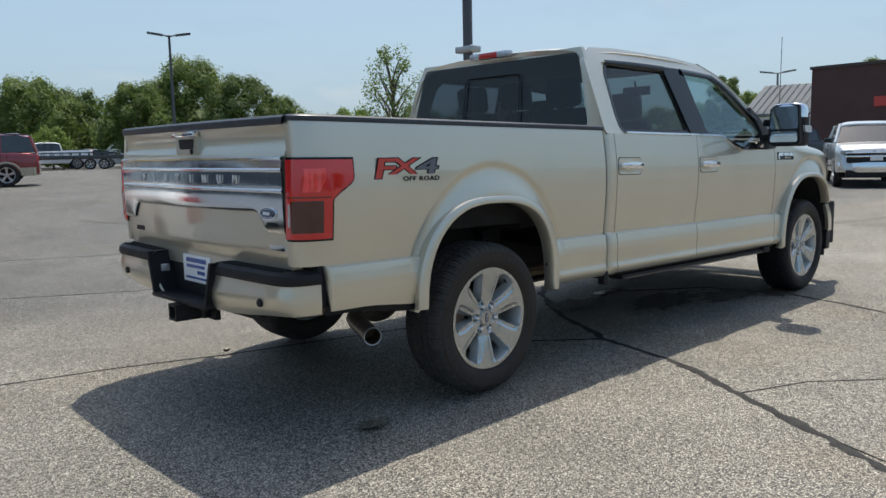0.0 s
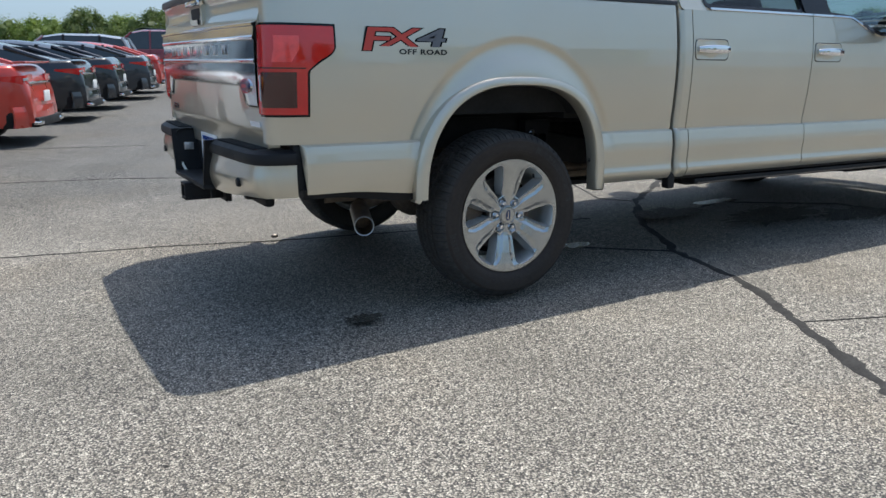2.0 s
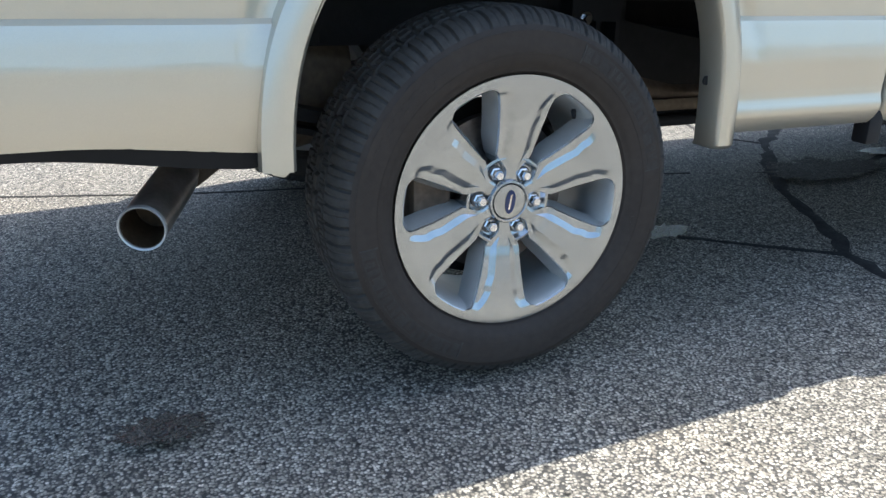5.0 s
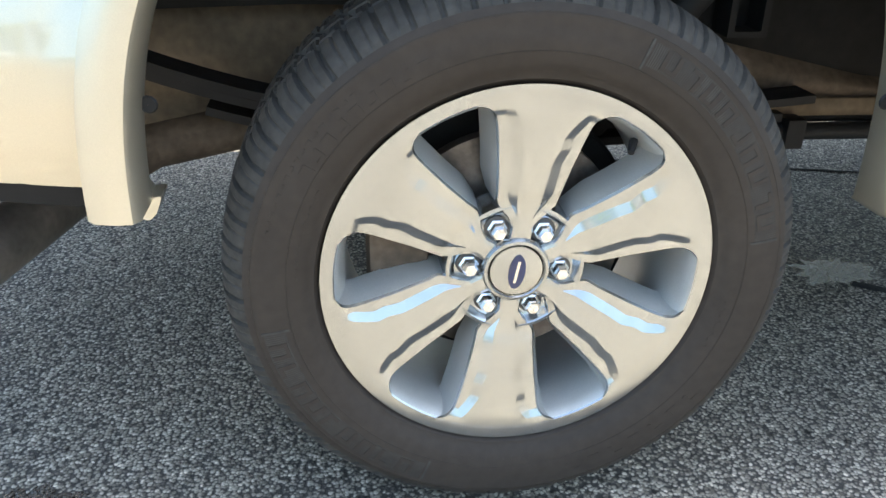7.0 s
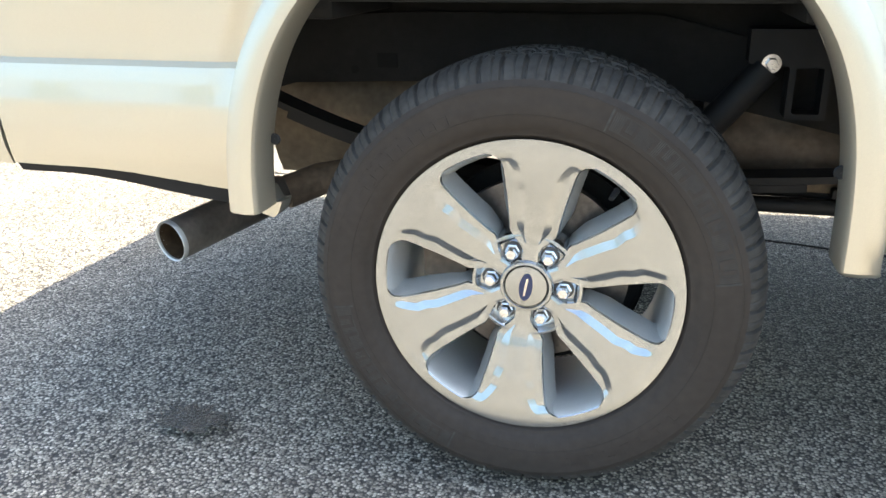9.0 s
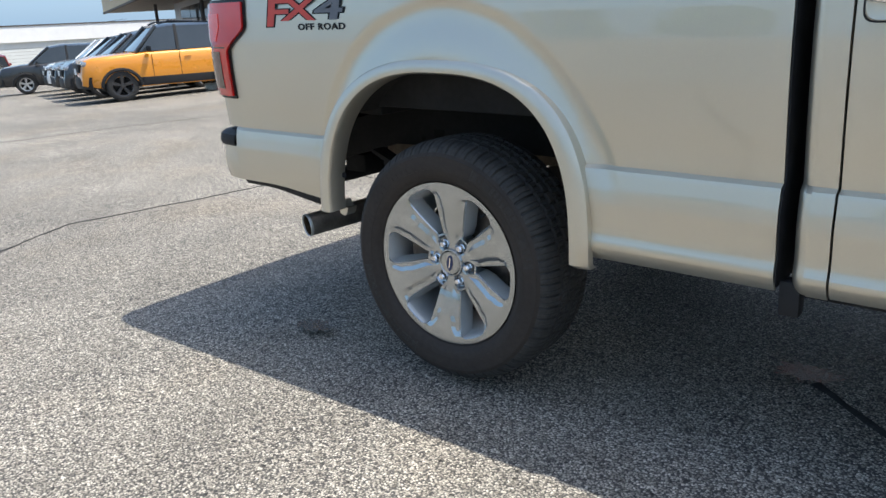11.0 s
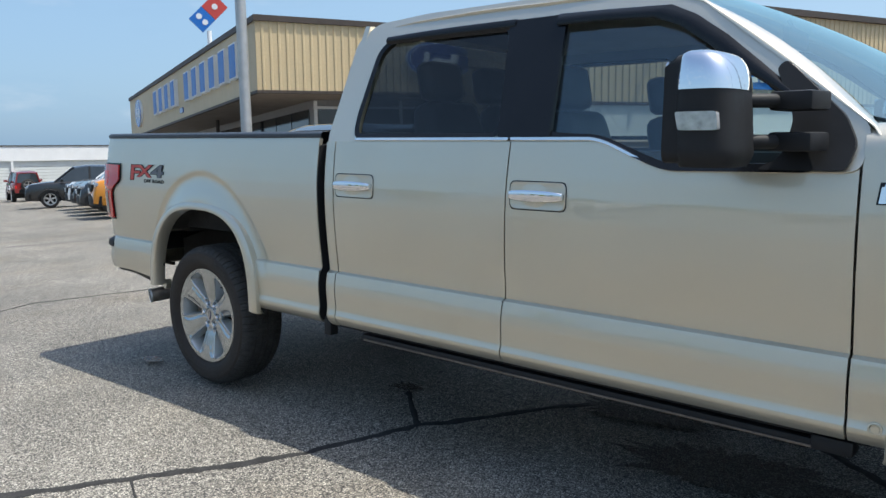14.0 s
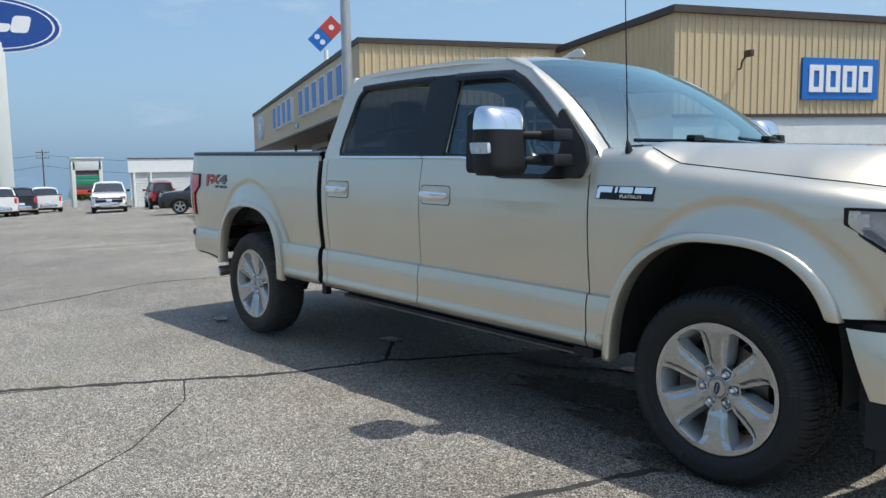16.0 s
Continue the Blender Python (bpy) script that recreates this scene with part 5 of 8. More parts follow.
hl = both(lambda bm: sheet(bm, 16, 30, lambda u, v: lamp_at(u, 0.885 + 0.337 * v)), "headlight", HEADLENS, truck, "clear wrap-round headlight", thick=0.05)
for piece in (both(lambda bm: sheet(bm, 3, 40, lambda u, v: (lamp_at(0, 0.88 + 0.345 * v, 0.004)[0] - 0.006 + 0.014 * u, lamp_at(0, 0.88 + 0.345 * v, 0.004)[1], 0.88 + 0.345 * v)), "headlight_rim", GLOSSBLACK, truck, "thin black surround", thick=0.02),
              both(lamp_piece(0.0, 1.0, 1.215, 1.226, 0.004), "headlight_rim", GLOSSBLACK, truck, "thin black surround", thick=0.02),
              both(lamp_piece(0.05, 0.22, 1.160, 1.205, 0.003), "side_lens", CLEARLENS, truck, "clear side lens", thick=0.004),
              both(lamp_piece(0.09, 0.20, 1.095, 1.150, 0.003), "side_reflector", DECALGREY, truck, "dark reflector", thick=0.004),
              both(lamp_piece(0.45, 0.90, 1.085, 1.170, 0.003), "projector_recess", GLOSSBLACK, truck, "dark projector recess", thick=0.004),
              both(lamp_piece(0.12, 0.90, 0.92, 1.04, 0.003), "projector_recess", GLOSSBLACK, truck, "dark projector recess", thick=0.004)):
    for a_, b_ in zip(hl, piece):
        b_.parent = a_
bm = bmesh.new()
sheet(bm, 24, 12, lambda u, v: (4.87 - 0.12 * abs((u - 0.5) * 2) ** 2, -0.62 + 1.24 * u, 0.88 + 0.36 * v))
grille = part("grille", tilted(bm), SATIN, truck, "satin chrome grille", out=(1, 0, 0), thick=0.03)
for k in range(4):
    bm = bmesh.new()
    sheet(bm, 24, 2, lambda u, v: (4.892 - 0.12 * abs((u - 0.5) * 2) ** 2, -0.6 + 1.2 * u, 0.92 + 0.085 * k + 0.03 * v))
    part("grille_slot", tilted(bm), GLOSSBLACK, grille, out=(1, 0, 0), thick=0.01)

# inside of the cab
bm = bmesh.new()
box(bm, (2.35, 1.72, 0.05), (2.3, 0, 0.62), 0.01)
box(bm, (0.05, 1.7, 0.55), (1.15, 0, 0.95), 0.01)
part("cab_floor", tilted(bm), UNDER, truck)
bm = bmesh.new()
sheet(bm, 16, 12, lambda u, v: (1.14 + 1.5 * u, -0.68 + 1.36 * v, 1.925 - 0.03 * (abs(v - 0.5) * 2) ** 2))
part("headliner", tilted(bm), HEADLINER, truck, out=(0, 0, -1), thick=0.01)
bm = bmesh.new()
sheet(bm, 20, 10, lambda u, v: (3.05 + 0.42 * math.sin(1.57 * v) ** 0.7, -0.8 + 1.6 * u, 0.85 + 0.51 * math.sin(1.57 * min(1, v * 1.4)) + 0.02 * math.sin(12 * u)))
part("dashboard", tilted(bm), LEATHER, truck, "dark dashboard", out=(-1, 0, 1), thick=0.03)
both(lambda bm: box(bm, (2.05, 0.06, 0.55), (2.2, -0.86, 1.08), 0.02), "door_lining", LEATHER, truck, "dark door lining")
bm = bmesh.new()
for k in range(24):
    a, b = 2 * math.pi * k / 24, 2 * math.pi * (k + 1) / 24
    tube(bm, [Vector((2.93 - 0.06 * math.sin(t), 0.42 + 0.19 * math.cos(t), 1.24 + 0.18 * math.sin(t))) for t in (a, b)], 0.014, 8, False)
for t in (0, math.pi, -1.57):
    tube(bm, [(2.97, 0.42, 1.24), (2.93 - 0.06 * math.sin(t), 0.42 + 0.18 * math.cos(t), 1.24 + 0.17 * math.sin(t))], 0.012, 6)
part("steering_wheel", tilted(bm), LEATHER, truck, "dark steering wheel")


def seat(x, y, w, drop=0.0):
    ob = new("seat")
    ob.parent = truck
    ob["label"] = "dark leather seat with a headrest"
    bm = bmesh.new()
    box(bm, (0.52, w, 0.16), (x, y, 0.95), 0.06, seg=3)
    part("cushion", tilted(bm), LEATHER, ob)
    bm = bmesh.new()
    box(bm, (0.14, w * 0.96, 0.62), (x - 0.30, y, 1.27 - drop), 0.06, Matrix.Rotation(radians(-14), 4, "Y"), seg=3)
    for v in bm.verts:
        v.co.y = y + (v.co.y - y) * (1 - 0.34 * smoothstep(1.30 - drop, 1.58 - drop, v.co.z))
    part("backrest", tilted(bm), LEATHER, ob)
    bm = bmesh.new()
    box(bm, (0.11, 0.26, 0.19), (x - 0.40, y, 1.675 - drop), 0.05, Matrix.Rotation(radians(-10), 4, "Y"), seg=3)
    part("headrest", tilted(bm), LEATHER, ob)
    bm = bmesh.new()
    for d in (-0.06, 0.06):
        tube(bm, [(x - 0.37, y + d, 1.5 - drop), (x - 0.395, y + d, 1.62 - drop)], 0.007, 6)
    part("headrest_post", tilted(bm), SATIN, ob)


for y in (-0.43, 0.43):
    seat(2.48 + 0.07 * y, y, 0.54, 0.06)
    seat(1.72, y, 0.56)
seat(1.72, 0.0, 0.3)
bm = bmesh.new()
box(bm, (0.03, 0.26, 0.075), (2.86, 0, 1.80), 0.012)
tube(bm, [(2.86, 0, 1.80), (2.83, 0, 1.88)], 0.01, 6)
part("inner_mirror", tilted(bm), BLACK, truck)


# wheels
def wheel(x, side, turn, steer=0.0, rubber=RUBBER):
    ob = new("wheel")
    ob.parent = truck
    ob.matrix_basis = pose(x, 0, 0.397) @ (Matrix.Scale(-1, 4, (0, 1, 0)) if side > 0 else Matrix()) @ pose(0, -0.862, 0, 0, 0, steer)
    ob["label"] = "polished six-spoke alloy wheel with a black tyre"
    made = WHEEL_PARTS.get(turn)
    if made:
        for o in made:
            c = o.copy()
            scene.collection.objects.link(c)
            c.parent = ob
        return ob
    made = []
    bm = bmesh.new()
    seg = 216
    half = [(0.262, 0.098), (0.272, 0.112), (0.278, 0.121), (0.284, 0.1225), (0.288, 0.1265), (0.300, 0.1325), (0.318, 0.1365), (0.336, 0.1375), (0.352, 0.1355), (0.356, 0.1365), (0.360, 0.1350), (0.368, 0.1305)]
    rings = lathe(bm, [(r, -y) for r, y in half], seg)
    inner = lathe(bm, [(r, y) for r, y in half], seg)
    bmesh.ops.reverse_faces(bm, faces=list({f for v in (w for r in inner for w in r) for f in v.link_faces}))
    made.append(part("tyre", bm, rubber, ob, "black tyre with worn sidewall"))
    bm = bmesh.new()
    prof = [(0.368, -0.1305, 0), (0.373, -0.1285, 1), (0.382, -0.1205, 1), (0.389, -0.112, 1), (0.394, -0.101, 1), (0.3985, -0.088, 1), (0.400, -0.072, 1), (0.4005, -0.066, 1), (0.392, -0.064, 0), (0.392, -0.056, 0), (0.401, -0.054, 2), (0.4015, -0.025, 2), (0.392, -0.023, 0), (0.392, -0.014, 0), (0.402, -0.012, 2)]
    prof += [(r, -y, k) for r, y, k in prof[::-1]]
    rings, blocks = [], 768
    for i, (r, y, k) in enumerate(prof):
        row = []
        for s in range(blocks):
            cut = (k == 1 and s % 12 in (0, 1)) or (k == 2 and (s + int(abs(y) * 200)) % 12 in (0, 1))
            sipe = k and (s + 6 * (k == 1)) % 12 == 0
            a = 2 * math.pi * s / blocks
            q = r - (0.0065 if cut else (0.0028 if sipe else 0.0))
            row.append(bm.verts.new((q * math.cos(a), y, q * math.sin(a))))
        rings.append(row)
    for a, b in zip(rings, rings[1:]):
        for k in range(blocks):
            bm.faces.new((a[k], b[k], b[(k + 1) % blocks], a[(k + 1) % blocks]))
    made.append(part("tread", bm, DARKRUBBER if rubber is RUBBER else rubber, ob, "tread blocks", smooth=25))
    # raised sidewall marks: two ribbed bands with plain blocks, thin rings and small plain dashes
    def wall_y(r):
        return -float(np.interp(r, [0.278, 0.284, 0.288, 0.300, 0.318, 0.336, 0.352, 0.356, 0.360], [0.121, 0.1225, 0.1265, 0.1325, 0.1365, 0.1375, 0.1355, 0.1365, 0.1350]))

    def pad(bm, b0, b1, r0, r1, high, cuts=4):
        vs = []
        for b in np.linspace(radians(b0), radians(b1), cuts + 1):
            vs.append([bm.verts.new((r * math.cos(b), wall_y(r) - d, r * math.sin(b))) for r, d in ((r0, -0.001), (r0 + 0.0004, high), (0.5 * (r0 + r1), high), (r1 - 0.0004, high), (r1, -0.001))])
        for p, q in zip(vs, vs[1:]):
            for j in range(4):
                bm.faces.new((p[j], p[j + 1], q[j + 1], q[j]))
        for e in (vs[0], vs[-1]):
            bm.faces.new(e)

    for a0, a1 in ((9, 66), (189, 246)):
        bm = bmesh.new()
        for k in range(110):
            b0 = a0 + (a1 - a0) * k / 110
            pad(bm, b0, b0 + (a1 - a0) / 220, 0.3215, 0.3520, 0.0003, 1)
        pad(bm, a0 - 0.9, a0 - 0.3, 0.316, 0.3545, 0.0008, 1)
        pad(bm, a1 + 0.3, a1 + 0.9, 0.316, 0.3545, 0.0008, 1)
        band = tagged(part("ribbed_band", bm, DARKRUBBER, ob, "finely ribbed dark band on the sidewall", smooth=0), kind="stuff")
        made.append(band)
        bm = bmesh.new()
        n = 9
        for k in range(n):
            b0, w = a0 + 2 + (a1 - a0 - 4) * k / n, (a1 - a0 - 4) / n
            pad(bm, b0 + 0.1 * w, b0 + 0.28 * w, 0.3245, 0.3495, 0.0010, 1)
            if k % 3 != 1:
                pad(bm, b0 + 0.62 * w, b0 + 0.8 * w, 0.3245, 0.3495, 0.0010, 1)
            if k % 2:
                pad(bm, b0 + 0.28 * w, b0 + 0.62 * w, 0.344, 0.3495, 0.0010, 2)
            else:
                pad(bm, b0 + 0.28 * w, b0 + 0.62 * w, 0.3245, 0.330, 0.0010, 2)
        made.append(tagged(part("raised_marking", bm, rubber, ob, "raised plain bars of sidewall marking", smooth=0), kind="stuff"))
    for a0, a1, r0, r1, n, high in ((284, 326, 0.327, 0.345, 7, 0.0008), (112, 150, 0.318, 0.334, 9, 0.0008), (252, 277, 0.298, 0.304, 10, 0.0006), (128, 165, 0.3405, 0.3455, 17, 0.0006), (336, 352, 0.298, 0.303, 8, 0.0006), (150, 176, 0.299, 0.303, 12, 0.0005)):
        bm = bmesh.new()
        for k in range(n):
            w = (a1 - a0) / n
            b0 = a0 + w * k
            pad(bm, b0 + 0.12 * w, b0 + 0.3 * w, r0, r1, high, 1)
            pad(bm, b0 + 0.3 * w, b0 + 0.7 * w, r0 if k % 2 else r1 - 0.25 * (r1 - r0), r1 if not k % 2 else r0 + 0.25 * (r1 - r0), high, 1)
        made.append(tagged(part("raised_marking", bm, rubber, ob, "raised plain bars of sidewall marking", smooth=0), kind="stuff"))
    for r in (0.3125, 0.3575):
        bm = bmesh.new()
        pad(bm, 0, 360, r, r + 0.0018, 0.0007, 120)
        made.append(part("sidewall_ring", bm, rubber, ob, "thin raised ring on the sidewall"))
    bm = bmesh.new()
    lathe(bm, [(0.2515, -0.1160), (0.2490, -0.1125), (0.2445, -0.098), (0.2385, -0.072), (0.2345, -0.03), (0.234, 0.03), (0.236, 0.09), (0.262, 0.105)], 120)
    made.append(part("rim_barrel", bm, ALLOYDARK, ob, "silver rim barrel"))
    bm = bmesh.new()
    lathe(bm, [(0.262, -0.088), (0.267, -0.113), (0.2712, -0.1165), (0.2705, -0.1188), (0.2665, -0.1190), (0.2535, -0.1179), (0.2515, -0.1160)], 120)
    made.append(part("rim_face", bm, ALLOY, ob, "polished rim face", smooth=25))
    # six broad polished spokes: a raised centre panel with kinked edges between sloping facets
    R_AT = [0.046, 0.066, 0.078, 0.088, 0.10, 0.12, 0.16, 0.20, 0.220, 0.232, 0.240, 0.246, 0.250, 0.254, 0.265]
    for k in range(6):
        bm, wall = bmesh.new(), bmesh.new()
        ang = radians(turn + 60 * k)
        co, si = math.cos(ang), math.sin(ang)
        rows, sides = [], ([], [])
        for i in range(57):
            t = i / 56
            r = 0.046 + 0.2105 * t
            hw = float(np.interp(r, R_AT, [0.0165, 0.0158, 0.0235, 0.0345, 0.0432, 0.0452, 0.0515, 0.0595, 0.0645, 0.069, 0.0745, 0.0815, 0.090, 0.104, 0.116]))
            yo = float(np.interp(r, [0.046, 0.08, 0.10, 0.12, 0.18, 0.235, 0.2545, 0.265], [-0.0875, -0.0885, -0.0915, -0.0965, -0.1078, -0.1160, -0.11790, -0.1186]))
            fade_in, fade_out = smoothstep(0.074, 0.10, r), 1.0 - smoothstep(0.226, 0.250, r)
            lo = hw * float(np.interp(r, [0.046, 0.09, 0.165, 0.185, 0.200, 0.222, 0.24, 0.265], [0.5, 0.40, 0.38, 0.47, 0.45, 0.60, 0.70, 0.74]))
            hi = hw * float(np.interp(r, [0.046, 0.09, 0.155, 0.178, 0.196, 0.212, 0.24, 0.265], [0.5, 0.34, 0.37, 0.35, 0.46, 0.45, 0.62, 0.70]))
            ch = (0.0135 * smoothstep(0.074, 0.12, r) + 0.001) * (0.35 + 0.65 * fade_out)
            lo, hi = min(lo, hw - 0.004), min(hi, hw - 0.004)
            ch_lo, ch_hi = min(ch, hw - lo - 0.002), min(ch, hw - hi - 0.002)
            deep = 0.0053 * fade_in * fade_out
            edge = deep * 0.75 + 0.0015 * (1.0 - smoothstep(0.230, 0.246, r))

            def at(q, d):
                k_ = 1.0 + (r / math.hypot(r, q) - 1.0) * smoothstep(0.20, 0.245, r)
                return ((r * co - q * si) * k_, yo + d, (r * si + q * co) * k_)

            rows.append([bm.verts.new(at(q, d)) for q, d in ((-hw, edge + 0.004), (-hw + 0.0025, edge), (-lo - ch_lo, deep), *((float(q), 0.0) for q in np.linspace(-lo, hi, 9)), (hi + ch_hi, deep), (hw - 0.0025, edge), (hw, edge + 0.004))])
            flare_out = 0.002 + 0.012 * smoothstep(0.085, 0.14, r)
            for s_, rr in ((-1, sides[0]), (1, sides[1])):
                rr.append([wall.verts.new(at(s_ * (hw + g), d)) for g, d in ((0.0, edge + 0.004), (0.25 * flare_out, 0.02), (flare_out, 0.058))])
        for a, b in zip(rows, rows[1:]):
            for j in range(len(a) - 1):
                bm.faces.new((a[j], a[j + 1], b[j + 1], b[j]))
        for rr in sides:
            for a, b in zip(rr, rr[1:]):
                for j in range(2):
                    wall.faces.new((a[j], a[j + 1], b[j + 1], b[j]))
        bmesh.ops.recalc_face_normals(wall, faces=wall.faces)
        made.append(part("spoke", bm, ALLOY, ob, "polished wheel spoke", smooth=14, out=(0, -1, 0)))
        made.append(part("spoke_flank", wall, ALLOYDARK, ob, "silver painted side of a wheel spoke"))
    bm = bmesh.new()
    lathe(bm, [(0.1035, -0.04), (0.102, -0.078), (0.0985, -0.0855), (0.0935, -0.0865), (0.0905, -0.084), (0.0865, -0.0755), (0.0845, -0.074), (0.050, -0.074), (0.0485, -0.080), (0.048, -0.090), (0.0455, -0.0935), (0.0415, -0.0942), (0.039, -0.0905)], 72)
    made.append(part("hub", bm, ALLOY, ob, "polished wheel hub"))
    bm = bmesh.new()
    rings = lathe(bm, [(0.039, -0.088), (0.037, -0.0925), (0.02, -0.0945), (0.0005, -0.095)], 40)
    cap = part("centre_cap", bm, ALLOY, ob, "round centre cap")
    made.append(cap)
    bm = bmesh.new()
    slab(bm, disc_outline(0.012, 0.026, 0.0, 0.0, 28), lambda a, b, d: (a * math.cos(0.12) - b * math.sin(-0.12), -0.0962 + d, a * math.sin(-0.12) + b * math.cos(0.12)), 0.004)
    made.append(part("cap_badge", bm, NAVY, ob, "dark oval emblem"))
    bm = bmesh.new()
    tilt_b = lambda a, b, d: (a * math.cos(0.12) - b * math.sin(-0.12), -0.0966 + d, a * math.sin(-0.12) + b * math.cos(0.12))
    slab(bm, rounded([(-0.0032, -0.017), (0.0008, -0.017), (0.0032, 0.017), (-0.0008, 0.017)], 0.0015), tilt_b, 0.003)
    made.append(part("badge_stroke", bm, CHROME, ob, "plain bright stroke"))
    for k in range(6):
        a = radians(turn + 30 + 60 * k)
        c = Vector((0.0655 * math.cos(a), -0.0742, 0.0655 * math.sin(a)))
        # flat disc round the nut; its dark colour stands for a pocket's shade
        bm = bmesh.new()
        lathe(bm, [(0.0172, 0.002), (0.0172, -0.0010), (0.0005, -0.0012)], 24, c)
        made.append(part("lug_seat_shade", bm, POCKETSHADE, ob, "flat dark disc for the shade of a nut pocket"))
        bm = bmesh.new()
        lathe(bm, [(0.0145, 0.0), (0.0145, -0.005), (0.0115, -0.007), (0.0115, -0.019), (0.0085, -0.0235), (0.0005, -0.0245)], 6, c)
        made.append(part("lug_nut", bm, CHROME, ob, "chrome wheel nut", smooth=20))
    bm = bmesh.new()
    lathe(bm, [(0.175, -0.012), (0.175, 0.012), (0.09, 0.012), (0.09, -0.012), (0.175, -0.012)], 64)
    lathe(bm, [(0.09, -0.03), (0.088, -0.045), (0.0005, -0.045)], 48)
    made.append(part("brake_disc", bm, IRON, ob, "grey brake disc"))
    bm = bmesh.new()
    lathe(bm, [(0.205, 0.035), (0.20, 0.05), (0.06, 0.06), (0.0005, 0.06)], 48)
    made.append(part("dust_plate", bm, UNDER, ob, "dark brake dust plate"))
    bm = bmesh.new()
    box(bm, (0.09, 0.09, 0.19), (-0.16, -0.005, 0.03), 0.02)
    made.append(part("brake_caliper", bm, RUSTY, ob, "brake caliper"))
    bm = bmesh.new()
    b = radians(turn - 33)
    tube(bm, [(0.236 * math.cos(b), -0.088, 0.236 * math.sin(b)), (0.222 * math.cos(b), -0.105, 0.222 * math.sin(b))], [0.006, 0.0045], 8)
    made.append(part("valve", bm, BLACK, ob, "tyre valve"))
    WHEEL_PARTS[turn] = made
    return ob


WHEEL_PARTS = {}
wheel(0.0, -1, 84)
wheel(3.983, -1, 92, 0, CLEANRUBBER)
wheel(0.0, 1, 84)
wheel(3.983, 1, 92, 0, CLEANRUBBER)


# wheel wells and chassis
def well(arch, grow, u0=0.0, u1=1.0, low=0.48):
    def build(bm):
        def edge(u, v):
            x, z = arch_point(math.pi * (u0 + (u1 - u0) * u), arch, grow, grow)
            return (x, -(0.955 - 0.47 * v), z)

        sheet(bm, 48, 6, edge)
        x0, x1 = arch[0] - arch[1] - grow, arch[0] + arch[2] + grow
        sheet(bm, 24, 8, lambda u, v: (x0 - 0.1 + (x1 - x0 + 0.2) * u, -0.49, low + (0.5 - low + arch[3] + grow) * v))
    return build


both(well(REAR_ARCH, 0.02, 0.2, 0.78, 0.70), "wheel_liner", UNDER, truck, "dusty black wheel-arch liner")
both(well(FRONT_ARCH, 0.02), "wheel_liner", UNDER, truck, "dusty black wheel-arch liner")


def chassis(bm):
    line = [(4.5, 0.56), (3.4, 0.56), (1.2, 0.56), (0.9, 0.60), (0.66, 0.645), (0.42, 0.70), (0.2, 0.755), (-0.3, 0.757), (-0.62, 0.745), (-1.0, 0.64)]
    rows = [[bm.verts.new((x, -0.46 + dy, z + dz)) for dy, dz in ((-0.045, -0.075), (-0.045, 0.075), (0.045, 0.075), (0.045, -0.075))] for x, z in line]
    for a, b in zip(rows, rows[1:]):
        for k in range(4):
            bm.faces.new((a[k], a[(k + 1) % 4], b[(k + 1) % 4], b[k]))
    bm.faces.new(rows[0])
    bm.faces.new(rows[-1][::-1])


both(chassis, "frame_rail", UNDER, truck, "dusty black frame rail")
bm = bmesh.new()
for x in (-0.9, 0.85, 1.9, 3.0, 4.4):
    box(bm, (0.12, 0.95, 0.08), (x, 0, 0.56), 0.01)
box(bm, (2.3, 1.5, 0.06), (2.2, 0, 0.56), 0.02)
box(bm, (1.9, 0.9, 0.03), (-0.05, 0, 0.80), 0.01)
part("underbody", tilted(bm), UNDER, truck, "dusty black underbody")
# unseen tank, gearbox and beam masses, added to keep light from under the truck
for size, at, nm in (((1.35, 0.62, 0.20), (1.75, 0.32, 0.43), "tank_light_block"), ((1.6, 0.42, 0.22), (2.75, -0.05, 0.42), "gearbox_light_block"), ((0.95, 0.8, 0.08), (4.0, 0, 0.36), "skid_light_block"), ((0.09, 0.95, 0.10), (3.3, 0, 0.42), "cross_light_block"), ((0.09, 0.95, 0.10), (2.0, 0, 0.44), "cross_light_block")):
    bm = bmesh.new()
    box(bm, size, at, 0.035, seg=3)
    part(nm, tilted(bm), UNDER, truck)
bm = bmesh.new()
tube(bm, [(3.983, -0.72, 0.40), (3.983, 0.72, 0.40)], 0.05, 12)
tube(bm, [(0.1, 0, 0.40), (2.4, -0.03, 0.46)], 0.045, 12)
part("drive_shaft", tilted(bm), UNDER, truck, "dusty black drive shafts")
bm = bmesh.new()
tube(bm, [(0, -0.82, 0.397), (0, 0.82, 0.397)], 0.045, 14)
bmesh.ops.create_uvsphere(bm, u_segments=20, v_segments=12, radius=0.16, matrix=pose(0, 0, 0.397))
part("rear_axle", bm, RUSTY, truck, "dusty brown rear axle")


def spring(bm):
    def leaf_z(x):
        return 0.515 + (0.34 * x * x if x < 0 else 0.08 * x * x)

    for k, (x0, x1) in enumerate(((-0.66, 0.62), (-0.60, 0.5), (-0.45, 0.3))):
        sheet(bm, 24, 1, lambda u, v, k=k: (x0 + (x1 - x0) * u, -0.605 + 0.07 * v, leaf_z(x0 + (x1 - x0) * u) - (0.0155, 0.031, 0.062)[k] + 0.013))
    box(bm, (0.12, 0.09, 0.12), (0.0, -0.57, 0.455), 0.01)


